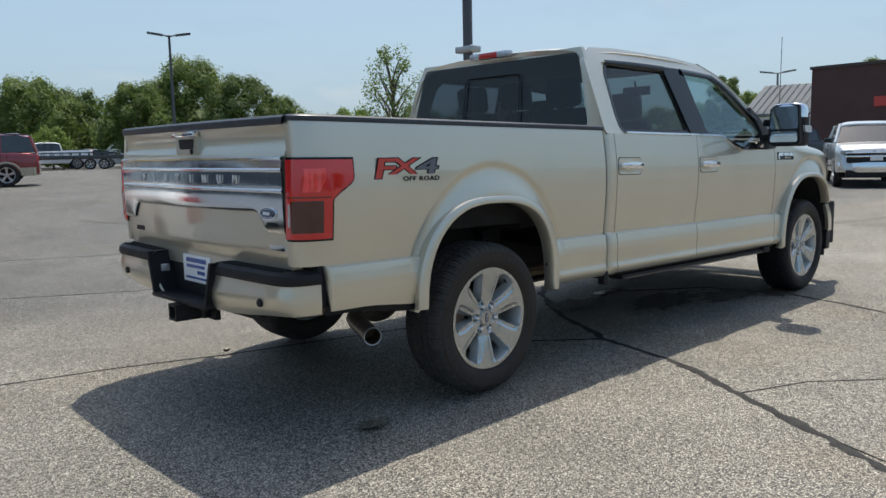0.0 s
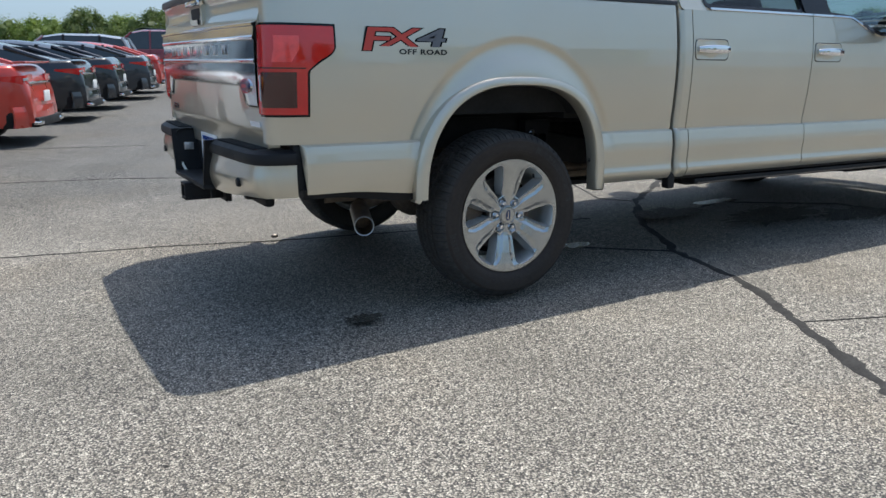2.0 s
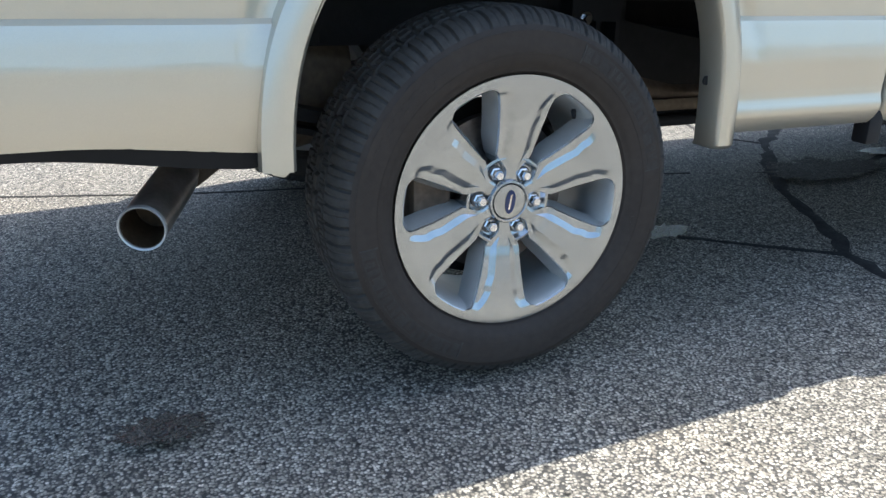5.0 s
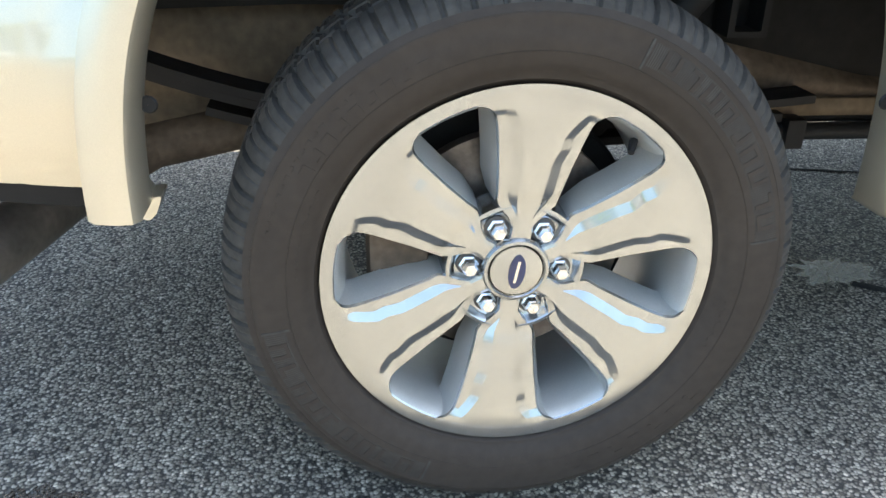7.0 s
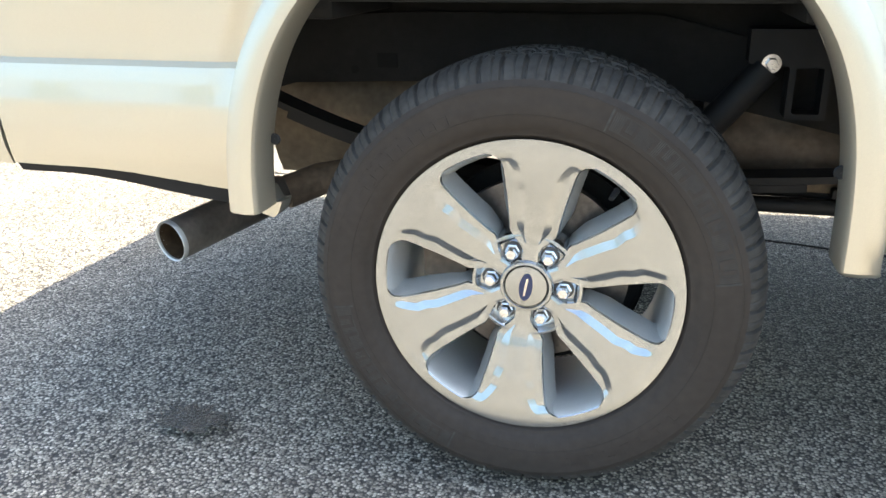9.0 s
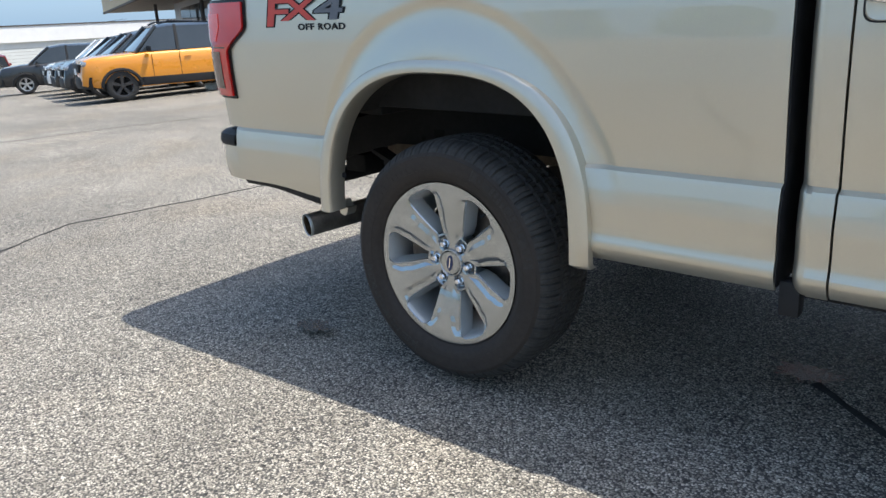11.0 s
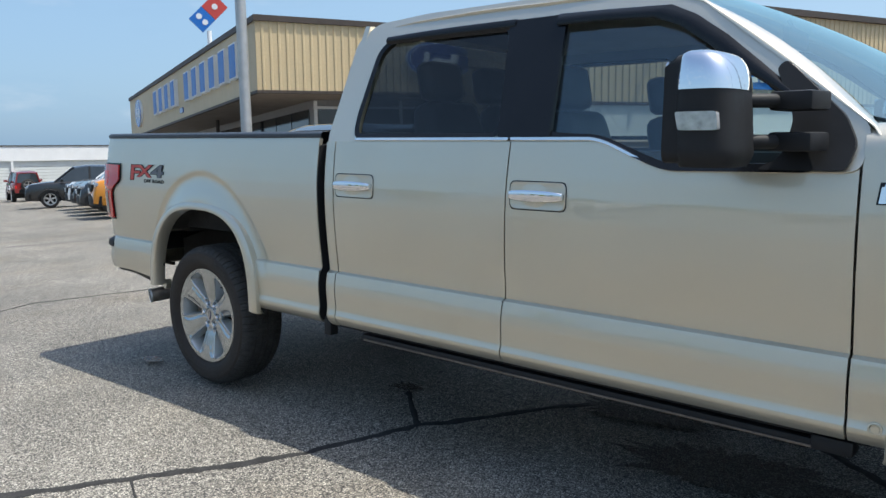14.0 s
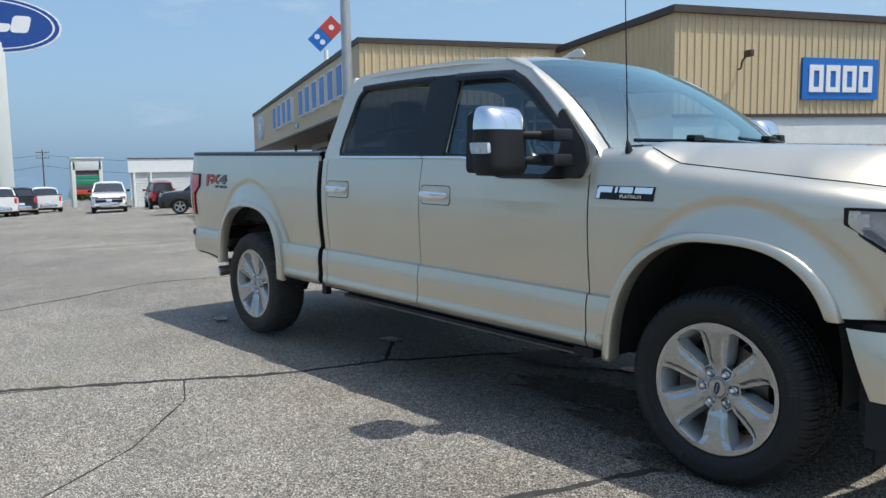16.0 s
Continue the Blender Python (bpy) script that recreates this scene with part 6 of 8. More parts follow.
both(spring, "leaf_spring", BLACK, truck, "dark leaf spring", thick=0.0145)
both(lambda bm: (tube(bm, [(0.16, -0.57, 0.40), (0.29, -0.565, 0.595), (0.405, -0.56, 0.735)], 0.03, 14), tube(bm, [(0.10, -0.57, 0.33), (0.22, -0.57, 0.49)], 0.02, 10)), "shock_absorber", BLACK, truck, "dusty black shock absorber")
bm = bmesh.new()
tube(bm, [(1.9, -0.30, 0.50), (0.9, -0.36, 0.47), (0.45, -0.40, 0.50), (0.12, -0.44, 0.60), (-0.15, -0.48, 0.565), (-0.30, -0.51, 0.495), (-0.45, -0.53, 0.468), (-0.56, -0.55, 0.45), (-0.62, -0.62, 0.432)], 0.039, 18)
box(bm, (0.7, 0.24, 0.16), (1.55, -0.33, 0.50), 0.06)
part("exhaust_pipe", tilted(bm), RUSTY, truck, "dusty brown exhaust pipe")
bm = bmesh.new()
a = Vector((-0.628, -0.62, 0.449))
e = Vector((-0.735, -0.92, 0.42))
d = (e - a).normalized()
tube(bm, [a, a + (e - a) * 0.15, a + (e - a) * 0.3, e - d * 0.01], [0.036, 0.043, 0.0435, 0.0435], 28, False)
part("exhaust_tip", bm, DARKSTEEL, truck, "heat-darkened steel exhaust tip")
bm = bmesh.new()
tube(bm, [e - d * 0.012, e - d * 0.002, e], [0.0437, 0.0442, 0.0432], 28, False)
tube(bm, [e, e - d * 0.002, e - d * 0.012], [0.0432, 0.0402, 0.0392], 28, False)
part("exhaust_lip", bm, ALLOYDARK, truck, "bright rolled exhaust lip")
bm = bmesh.new()
c = e - d * 0.1
tube(bm, [e - d * 0.006, e - d * 0.12], 0.0391, 24, False)
tube(bm, [c, c - d * 0.01], 0.039, 20)
part("exhaust_inner", bm, SOOT, truck, "sooty brown inside of the exhaust")
bm = bmesh.new()
bmesh.ops.create_uvsphere(bm, u_segments=24, v_segments=12, radius=0.36, matrix=pose(-0.75, 0.1, 0.58) @ Matrix.Diagonal((1, 1, 0.32, 1)))
part("spare_tyre", bm, DARKRUBBER, truck, "spare tyre under the bed")
for fx, fy, fz in ((-0.452, -0.966, 0.643), (0.472, -0.98, 0.64)):
    both(lambda bm: lathe(bm, [(0.0005, -0.003), (0.009, -0.003), (0.011, 0.0)], 12, (fx, fy, fz)), "flare_screw", BLACK, truck)

# what shows behind the rear wheels
both(lambda bm: sheet(bm, 18, 12, lambda u, v: (-0.72 + 0.54 * u, -(0.40 + 0.065 * math.sin(math.pi * (0.1 + 0.8 * v)) - 0.03 * u * u), 0.43 + 0.275 * v)), "heat_shield", DUSTY, truck, "dusty tan heat shield", thick=0.006)
both(lambda bm: sheet(bm, 20, 10, lambda u, v: (0.30 + 0.72 * u, -(0.505 + 0.028 * math.sin(math.pi * v)), 0.512 + (0.145 - 0.105 * min(1.0, u * 1.5)) * v)), "splash_shield", RUSTY, truck, "dusty brown tank shield", thick=0.006)
both(lambda bm: sheet(bm, 12, 4, lambda u, v: (0.34 + 0.66 * u, -(0.528 + 0.008 * math.sin(math.pi * v)), 0.482 + 0.033 * v)), "tank_strap", DUSTY, truck, "dusty tan strap below the tank shield", thick=0.004)
both(lambda bm: tube(bm, [(0.30, -0.545, 0.456), (0.8, -0.545, 0.457), (1.1, -0.54, 0.465)], 0.017, 12), "fuel_pipe", BLACK, truck, "black pipe under the bed")
both(lambda bm: tube(bm, [(0.30, -0.52, 0.476), (0.8, -0.52, 0.476), (1.1, -0.52, 0.48)], 0.009, 8), "brake_pipe", BLACK, truck, "thin black pipe under the bed")
both(lambda bm: (box(bm, (0.038, 0.05, 0.058), (0.618, -0.548, 0.458), 0.006), box(bm, (0.035, 0.03, 0.018), (0.575, -0.545, 0.488), 0.004)), "pipe_clamp", BLACK, truck)


def hanger(bm):
    outer = rounded([(0.446, 0.639), (0.520, 0.639), (0.520, 0.745), (0.530, 0.81), (0.37, 0.81), (0.37, 0.745), (0.446, 0.74)], 0.004)
    slot = rounded([(0.458, 0.650), (0.508, 0.650), (0.508, 0.738), (0.458, 0.738)], 0.004)
    loops = []
    for y in (-0.575, -0.515):
        for ring in (outer, slot):
            vs = [bm.verts.new((a, y, b)) for a, b in ring]
            loops.append((vs, [bm.edges.new((p, q)) for p, q in zip(vs, vs[1:] + vs[:1])]))
    for k in (0, 2):
        bmesh.ops.triangle_fill(bm, edges=loops[k][1] + loops[k + 1][1], use_beauty=True)
    for k in (0, 1):
        p, q = loops[k][0], loops[k + 2][0]
        for j in range(len(p)):
            bm.faces.new((p[j], p[(j + 1) % len(p)], q[(j + 1) % len(p)], q[j]))
    bmesh.ops.recalc_face_normals(bm, faces=bm.faces)


both(hanger, "spring_hanger", BLACK, truck, "black spring hanger bracket with an open slot")
both(lambda bm: (lathe(bm, [(0.0005, -0.016), (0.0105, -0.016), (0.012, -0.012), (0.012, 0.0)], 6, (0.412, -0.575, 0.746)), lathe(bm, [(0.0005, -0.004), (0.018, -0.004), (0.019, 0.004)], 20, (0.412, -0.575, 0.746))), "hanger_bolt", SATIN, truck, "bright bolt head")
HOLE = mat("black_hole", (0.004, 0.004, 0.004), 0.95, vary=0.2, scale=30)
for hx, hz, hw_, hh_ in ((-0.47, 0.704, 0.009, 0.009), (-0.272, 0.698, 0.010, 0.010), (-0.39, 0.726, 0.024, 0.016)):
    both(lambda bm: slab(bm, rounded([(hx - hw_, hz - hh_), (hx + hw_, hz - hh_), (hx + hw_, hz + hh_), (hx - hw_, hz + hh_)], hh_ * (0.95 if hw_ < 0.02 else 0.2)), lambda a, b, d: (a, -(0.5075 - d), b), 0.03), "rail_hole", HOLE, truck, "dark punched hole in the frame rail")


# ---- buildings ----
def siding_mat(name, color, pitch=0.30):
    return mat(name, color, 0.55, vary=0.05, scale=0.6, fine=0.05, fine_scale=12)


TAN = siding_mat("tan_metal_siding", (0.585, 0.46, 0.27))
TANEDGE = mat("tan_fascia_paint", (0.52, 0.43, 0.28), 0.6, vary=0.06, scale=0.8, fine=0.05, fine_scale=15)
BROWN = mat("dark_brown_trim", (0.06, 0.045, 0.035), 0.6, vary=0.15, scale=2)
SOFFIT = mat("grey_brown_soffit", (0.3, 0.25, 0.2), 0.8, vary=0.12, scale=1.5, fine=0.08, fine_scale=20)
DARKGLASS = mat("dark_shop_glass", (0.03, 0.035, 0.04), 0.08, coat=0.5, vary=0.2, scale=0.8)
FRAMEGREY = mat("grey_window_frame", (0.32, 0.31, 0.3), 0.4, metal=0.4, vary=0.08, scale=5)
BLOCKWALL = mat("white_block_wall", (0.66, 0.68, 0.66), 0.85, vary=0.06, scale=1.2, fine=0.05, fine_scale=9, bump=0.4, bump_scale=9, dist=0.01)
SIGNBLUE = mat("blue_sign_panel", (0.02, 0.15, 0.50), 0.4, vary=0.05, scale=2)
LETTERBLUE = mat("blue_letter_face", (0.03, 0.16, 0.48), 0.4, vary=0.08, scale=2)
REDBROWN = mat("red_brown_cladding", (0.085, 0.042, 0.036), 0.8, vary=0.08, scale=0.5, fine=0.08, fine_scale=10)
ROOFGREY = mat("grey_seam_roof", (0.19, 0.2, 0.21), 0.6, vary=0.1, scale=0.8)
GALV = mat("galvanised_steel", (0.45, 0.45, 0.44), 0.45, metal=0.6, vary=0.1, scale=3)
POLEDARK = mat("dark_painted_pole", (0.07, 0.075, 0.085), 0.5, vary=0.1, scale=3)
CREAM = mat("cream_post", (0.62, 0.64, 0.6), 0.6, vary=0.04, scale=1)
U, V = Vector((-0.9432, 0.3322, 0)), Vector((0.3322, 0.9432, 0))
CORNER_A = Vector((-19.05, 13.37, 0))


def fallen(z, x):
    """Level lines behind the truck drop with the ground."""
    return z + 0.038 * (x + 19.05)


def place(s, t, z, o=CORNER_A):
    """A point s metres along the long front, t along the short front (inwards of the long one), at height z."""
    p = o + U * s + V * t
    return Vector((p.x, p.y, fallen(z, p.x)))


def prism(bm, s0, s1, t0, t1, z0, z1, o=CORNER_A):
    vs = [bm.verts.new(place(s, t, z, o)) for z in (z0, z1) for s, t in ((s0, t0), (s1, t0), (s1, t1), (s0, t1))]
    for f in ((3, 2, 1, 0), (4, 5, 6, 7), (0, 1, 5, 4), (1, 2, 6, 5), (2, 3, 7, 6), (3, 0, 4, 7)):
        bm.faces.new([vs[i] for i in f])


def ribbed(bm, start, along, out, length, z0, z1, pitch=0.3, depth=0.035):
    """Vertical ribbed metal siding from start along a way."""
    prof, x = [], 0.0
    while x < length:
        for d, h in ((0.0, 0.0), (0.60, 0.0), (0.68, 1.0), (0.88, 1.0), (0.96, 0.0)):
            prof.append((min(length, x + d * pitch), h * depth))
        x += pitch
    prof.append((length, 0.0))
    prev = None
    for x, h in prof:
        p = start + along * x + out * h
        cur = [bm.verts.new((p.x, p.y, fallen(z, p.x))) for z in (z0, z1)]
        if prev and (cur[0].co - prev[0].co).length > 1e-4:
            bm.faces.new((prev[0], cur[0], cur[1], prev[1]))
        prev = cur


shop = thing("dealership_building", "tan metal-sided dealership building with deep overhanging fascia", "building")
LONG, SHORT = 28.8, 16.5
bm = bmesh.new()
prism(bm, 0.0, LONG, 0.0, 0.25, 3.50, 5.86)
part("long_fascia", bm, TANEDGE, shop, "tan flat fascia with raised lettering", smooth=0)
bm = bmesh.new()
ribbed(bm, CORNER_A - U * 0.02, V, -U, SHORT, 3.50, 5.86)
part("ribbed_fascia", bm, TAN, shop, "tan ribbed metal fascia", smooth=0, out=-U)
bm = bmesh.new()
prism(bm, 0.0, 0.2, 0.25, SHORT, 3.51, 5.83)
part("fascia_backing", bm, TANEDGE, shop, smooth=0)
bm = bmesh.new()
prism(bm, -0.12, LONG, -0.08, 0.3, 5.86, 6.06)
prism(bm, -0.12, 0.3, 0.3, SHORT, 5.86, 6.06)
part("roof_edge", bm, BROWN, shop, "dark brown roof edge", smooth=0)
bm = bmesh.new()
prism(bm, -0.06, LONG, -0.04, 0.1, 3.40, 3.50)
prism(bm, -0.06, 0.1, 0.1, SHORT, 3.40, 3.50)
part("lower_edge", bm, BROWN, shop, smooth=0)
bm = bmesh.new()
prism(bm, 0.1, LONG, 0.1, 9.0, 3.44, 3.49)
part("soffit", bm, SOFFIT, shop, "brown soffit under the overhang", smooth=0)
bm = bmesh.new()
prism(bm, 0.05, LONG - 0.1, 0.2, 14.8, 5.75, 5.9)
part("flat_roof", bm, ROOFGREY, shop, smooth=0)
bm = bmesh.new()
prism(bm, 2.6, LONG - 5.5, 3.0, 14.6, -1.6, 3.44)
part("shop_wall", bm, FRAMEGREY, shop, "grey shop wall behind the glazing", smooth=0)
for i in range(9):
    bm = bmesh.new()
    prism(bm, 3.0 + 2.1 * i, 5.0 + 2.1 * i, 2.95, 3.02, -0.6, 3.1)
    part("shop_window", bm, DARKGLASS, shop, "dark shop window pane", smooth=0)
for i in range(6):
    bm = bmesh.new()
    prism(bm, 2.53, 2.62, 3.2 + 1.9 * i, 4.95 + 1.9 * i, -0.4, 3.1)
    part("shop_window", bm, DARKGLASS, shop, "dark shop window pane", smooth=0)
for i in range(7):
    bm = bmesh.new()
    prism(bm, 2.48, 2.56, 3.02 + 1.9 * i, 3.14 + 1.9 * i, -0.4, 3.4)
    part("window_bar", bm, WHITE, shop, "white window bar", smooth=0)
bm = bmesh.new()
prism(bm, 2.47, 2.55, 3.0, 14.6, 3.08, 3.18)
part("window_rail", bm, WHITE, shop, "white rail above the windows", smooth=0)
for s in (LONG - 6.2, 13.0):
    bm = bmesh.new()
    p = place(s, 1.8, -1.4)
    tube(bm, [p, (p.x, p.y, fallen(3.44, p.x))], 0.09, 10)
    part("canopy_post", bm, BROWN, shop)
bm = bmesh.new()
prism(bm, 12.2, 12.9, -0.05, 0.01, 3.75, 4.0)
part("small_sign", bm, BLUE, shop, "small dark blue sign", smooth=0)
# wall lettering as plain raised bars
for k in range(11):
    if k == 4:
        continue
    s = 1.9 + (10 - k) * 1.62
    bm = bmesh.new()
    prism(bm, s, s + 0.95, -0.2, 0.02, 4.15, 5.45)
    bar = part("letter_bar", bm, WHITE, shop, "white-edged raised bar of lettering", smooth=0)
    bm = bmesh.new()
    prism(bm, s + 0.07, s + 0.88, -0.22, -0.18, 4.21, 5.39)
    part("letter_face", bm, LETTERBLUE, bar, "blue face", smooth=0)


def oval_sign(parent, centre, right, up, out, rx, rz, name="oval_sign"):
    """An oval sign: blue with a white ring and a plain white stroke."""
    base = None
    for k, m_, d in ((1.0, WHITE, 0.12), (0.965, SIGNBLUE if parent is shop else BLUE, 0.135), (0.90, WHITE, 0.142), (0.87, BLUE, 0.149)):
        bm = bmesh.new()
        n = 48
        pts = [(k * rx * math.cos(2 * math.pi * i / n), (rz - (1 - k) * rx * 0.6) * math.sin(2 * math.pi * i / n)) for i in range(n)]
        slab(bm, pts, lambda a, b, q, d=d: centre + right * a + up * b + out * (d - q), d if base is None else 0.012)
        ob = part(name if base is None else "sign_layer", bm, m_, base or parent, "blue and white oval sign" if base is None else "")
        base = base or ob
    bm = bmesh.new()
    for x, w, h, z in ((-0.42, 0.10, 0.75, 0.02), (-0.1, 0.2, 0.36, -0.08), (0.16, 0.14, 0.3, -0.1), (0.42, 0.16, 0.6, 0.05)):
        pts = rounded([(rx * (x - w), rz * (z - h / 2)), (rx * (x + w * 0.6), rz * (z - h / 2)), (rx * (x + w), rz * (z + h / 2)), (rx * (x - w * 0.6), rz * (z + h / 2))], rz * 0.15)
        slab(bm, pts, lambda a, b, q: centre + right * a + up * b + out * (0.156 - q), 0.01)
    part("sign_stroke", bm, WHITE, base, "plain white strokes")
    return base


UP = Vector((0, 0, 1))
oval_sign(shop, place(-0.02, 7.3, 4.75), V, UP, -U, 1.5, 0.74)
oval_sign(shop, place(25.0, 0.0, 4.75), -U, UP, -V, 1.1, 0.85, "round_sign")

hall = thing("service_hall", "tall tan metal-sided hall with a blue sign", "building")
CORNER_B = Vector((-9.08, 18.95, 0))


def flat_prism(bm, s0, s1, t0, t1, z0, z1):
    prism(bm, s0, s1, t0, t1, z0, z1, CORNER_B)


bm = bmesh.new()
ribbed(bm, CORNER_B, V, -U, 22.0, 2.45, 5.72)
part("front_siding", bm, TAN, hall, "tan ribbed metal siding", smooth=0, out=-U)
bm = bmesh.new()
ribbed(bm, CORNER_B, U, -V, 8.0, 2.45, 5.72)
part("end_siding", bm, TAN, hall, "tan ribbed metal siding", smooth=0, out=-V)
bm = bmesh.new()
flat_prism(bm, -0.16, 8.1, -0.16, 22.1, 5.72, 5.95)
part("roof_edge", bm, BROWN, hall, "dark brown roof edge", smooth=0)
bm = bmesh.new()
flat_prism(bm, 0.02, 8.0, 0.02, 22.0, -0.8, 5.7)
part("block_wall", bm, BLOCKWALL, hall, "pale block wall below the siding", smooth=0)
bm = bmesh.new()
flat_prism(bm, -0.06, 0.02, -0.06, 22.0, 2.34, 2.45)
part("drip_edge", bm, BROWN, hall, smooth=0)
bm = bmesh.new()
flat_prism(bm, -0.10, -0.02, 5.41, 9.05, 2.95, 4.40)
panel = part("blue_sign", bm, SIGNBLUE, hall, "blue sign panel with plain white shapes", smooth=0)
for k in range(4):
    t0, w = 5.70 + 0.79 * k, 0.66
    bm = bmesh.new()
    flat_prism(bm, -0.13, -0.10, t0, t0 + 0.2, 3.2, 4.15)
    flat_prism(bm, -0.13, -0.10, t0 + 0.2, t0 + w, 3.95, 4.15)
    flat_prism(bm, -0.13, -0.10, t0 + w - 0.2, t0 + w, 3.2, 3.95)
    flat_prism(bm, -0.13, -0.10, t0 + 0.2, t0 + w - 0.2, 3.2, 3.38)
    part("sign_shape", bm, WHITE, panel, "white block shape", smooth=0)
bm = bmesh.new()
p = place(-0.04, 2.6, 3.95, CORNER_B)
tube(bm, [p, p - U * 0.12, p - U * 0.18 + UP * 0.25, p - U * 0.4 + UP * 0.42], 0.035, 8)
box(bm, (0.16, 0.34, 0.22), p - U * 0.48 + UP * 0.46, 0.03, Matrix.Rotation(radians(68), 4, "Z"))
part("wall_lamp", bm, BROWN, hall, "brown wall flood lamp")

# steel pole beside the corner, and things on the shop roof
pole = thing("steel_pole", "tall plain galvanised steel pole", "pole", at=pose(-18.6, 12.55, ground_z(-18.6, 12.55)))
bm = bmesh.new()
tube(bm, [(0, 0, 0), (-0.3, 0.1, 14)], [0.19, 0.17], 20)
part("shaft", bm, GALV, pole)
bm = bmesh.new()
lathe(bm, [(0.0005, 0.05), (0.3, 0.05), (0.3, 0.0)], 24)
bmesh.ops.transform(bm, matrix=Matrix.Rotation(radians(90), 4, "X"), verts=bm.verts)
part("base_plate", bm, GALV, pole)
pizza = thing("diamond_sign", "tilted blue and red square sign on a white pole", "sign", at=pose(-45.2, 28.6, -1.0))
bm = bmesh.new()
tube(bm, [(0, 0, 0), (0, 0, 10.9)], 0.16, 12)
lathe(bm, [(0.7, -0.05), (0.7, 0.05), (0.0005, 0.05)], 20)
part("pole", bm, WHITE, pizza)
W_ = Vector((0.535, 0.845, 0))
for a, m_, lab in ((-0.68, SIGNBLUE, "blue half with white discs"), (0.68, DECALRED, "red half with a white disc")):
    bm = bmesh.new()
    d1, d2 = (W_ * math.cos(radians(45)) + UP * math.sin(radians(45))), (-W_ * math.sin(radians(45)) + UP * math.cos(radians(45)))
    c = UP * 12.1 + d1 * a * 0.92
    slab(bm, [(-0.61, -0.63), (0.61, -0.63), (0.61, 0.63), (-0.61, 0.63)], lambda p, q, e: c + d1 * p + d2 * q + Vector((0.845, -0.535, 0)) * (0.15 - e), 0.3)
    half = part("panel", bm, m_, pizza, lab, smooth=0)
    for q in ((-0.28, 0.28) if a < 0 else (0.0,)):
        bm = bmesh.new()
        slab(bm, disc_outline(0.2, 0.2, 0, q, 20), lambda p, r, e: c + d1 * p + d2 * r + Vector((0.845, -0.535, 0)) * (0.17 - e), 0.03)
        part("disc", bm, WHITE, half)

# big oval pylon
pyl = thing("oval_pylon", "tall cream post carrying a large blue oval sign", "sign", at=pose(-63.4, 10.2, ground_z(-63.4, 10.2)))
look_r, look_o = Vector((0.22, 0.975, 0)), Vector((0.975, -0.22, 0))
bm = bmesh.new()
box(bm, (1.4, 1.0, 13.2), (0, 0.0, 6.6), 0.05)
part("post", bm, CREAM, pyl)
oval_sign(pyl, Vector((0.4, -0.33, 14.5)), look_r, UP, look_o, 4.95, 2.15)

# low white hall across the lot
far_hall = thing("white_hall", "low white block building with a broad white fascia", "building")
P0 = Vector((-56.0, 17.2, 0))
D0 = Vector((0.12, 0.99, 0)).normalized()
N0 = Vector((-0.92, 0.39, 0))


def slabwall(bm, a, b, d0, d1, z0, z1):
    vs = [bm.verts.new(P0 + D0 * s + N0 * d + UP * z) for z in (z0, z1) for s, d in ((a, d0), (b, d0), (b, d1), (a, d1))]
    for f in ((3, 2, 1, 0), (4, 5, 6, 7), (0, 1, 5, 4), (1, 2, 6, 5), (2, 3, 7, 6), (3, 0, 4, 7)):
        bm.faces.new([vs[i] for i in f])


bm = bmesh.new()
slabwall(bm, 0.12, 40, 0.16, 12, -2.9, 0.95)
part("block_wall", bm, BLOCKWALL, far_hall, "white painted block wall", smooth=0)
bm = bmesh.new()
slabwall(bm, 0, 41, 0, 13, 0.95, 2.0)
part("white_fascia", bm, WHITE, far_hall, "broad white fascia", smooth=0)
bm = bmesh.new()
slabwall(bm, -0.05, 41.1, -0.05, 13, 2.0, 2.07)
part("roof_edge", bm, BROWN, far_hall, smooth=0)
for s in (0.35, 1.6):
    bm = bmesh.new()
    slabwall(bm, s, s + 0.14, 0.0, 0.12, -2.9, 0.95)
    part("porch_post", bm, WHITE, far_hall, smooth=0)
for k in range(12):
    bm = bmesh.new()
    slabwall(bm, 0.12, 40, 0.154, 0.16, -1.9 + 0.22 * k, -1.885 + 0.22 * k)
    part("block_course", bm, FRAMEGREY, far_hall, smooth=0)

monument = thing("roadside_sign", "white pylon sign with red and green panels", "sign", at=pose(-73.8, 19.3, -2.6))
bm = bmesh.new()
box(bm, (0.7, 0.35, 4.6), (0, -1.25, 2.3), 0.03)
box(bm, (0.7, 0.35, 4.6), (0, 1.25, 2.3), 0.03)
box(bm, (0.7, 2.6, 1.1), (0, 0, 4.3), 0.03)
box(bm, (0.9, 3.1, 0.12), (0, 0, 4.9), 0.02)
part("frame", bm, CREAM, monument)
GREEN = mat("green_sign_panel", (0.03, 0.22, 0.12), 0.5, vary=0.08, scale=2)
for k, m_ in enumerate((REDBROWN, GREEN, GREEN, POLEDARK, DECALRED)):
    bm = bmesh.new()
    box(bm, (0.5, 2.15, 0.42), (0.0, 0, 3.5 - 0.46 * k), 0.01)
    part("panel", bm, m_, monument)


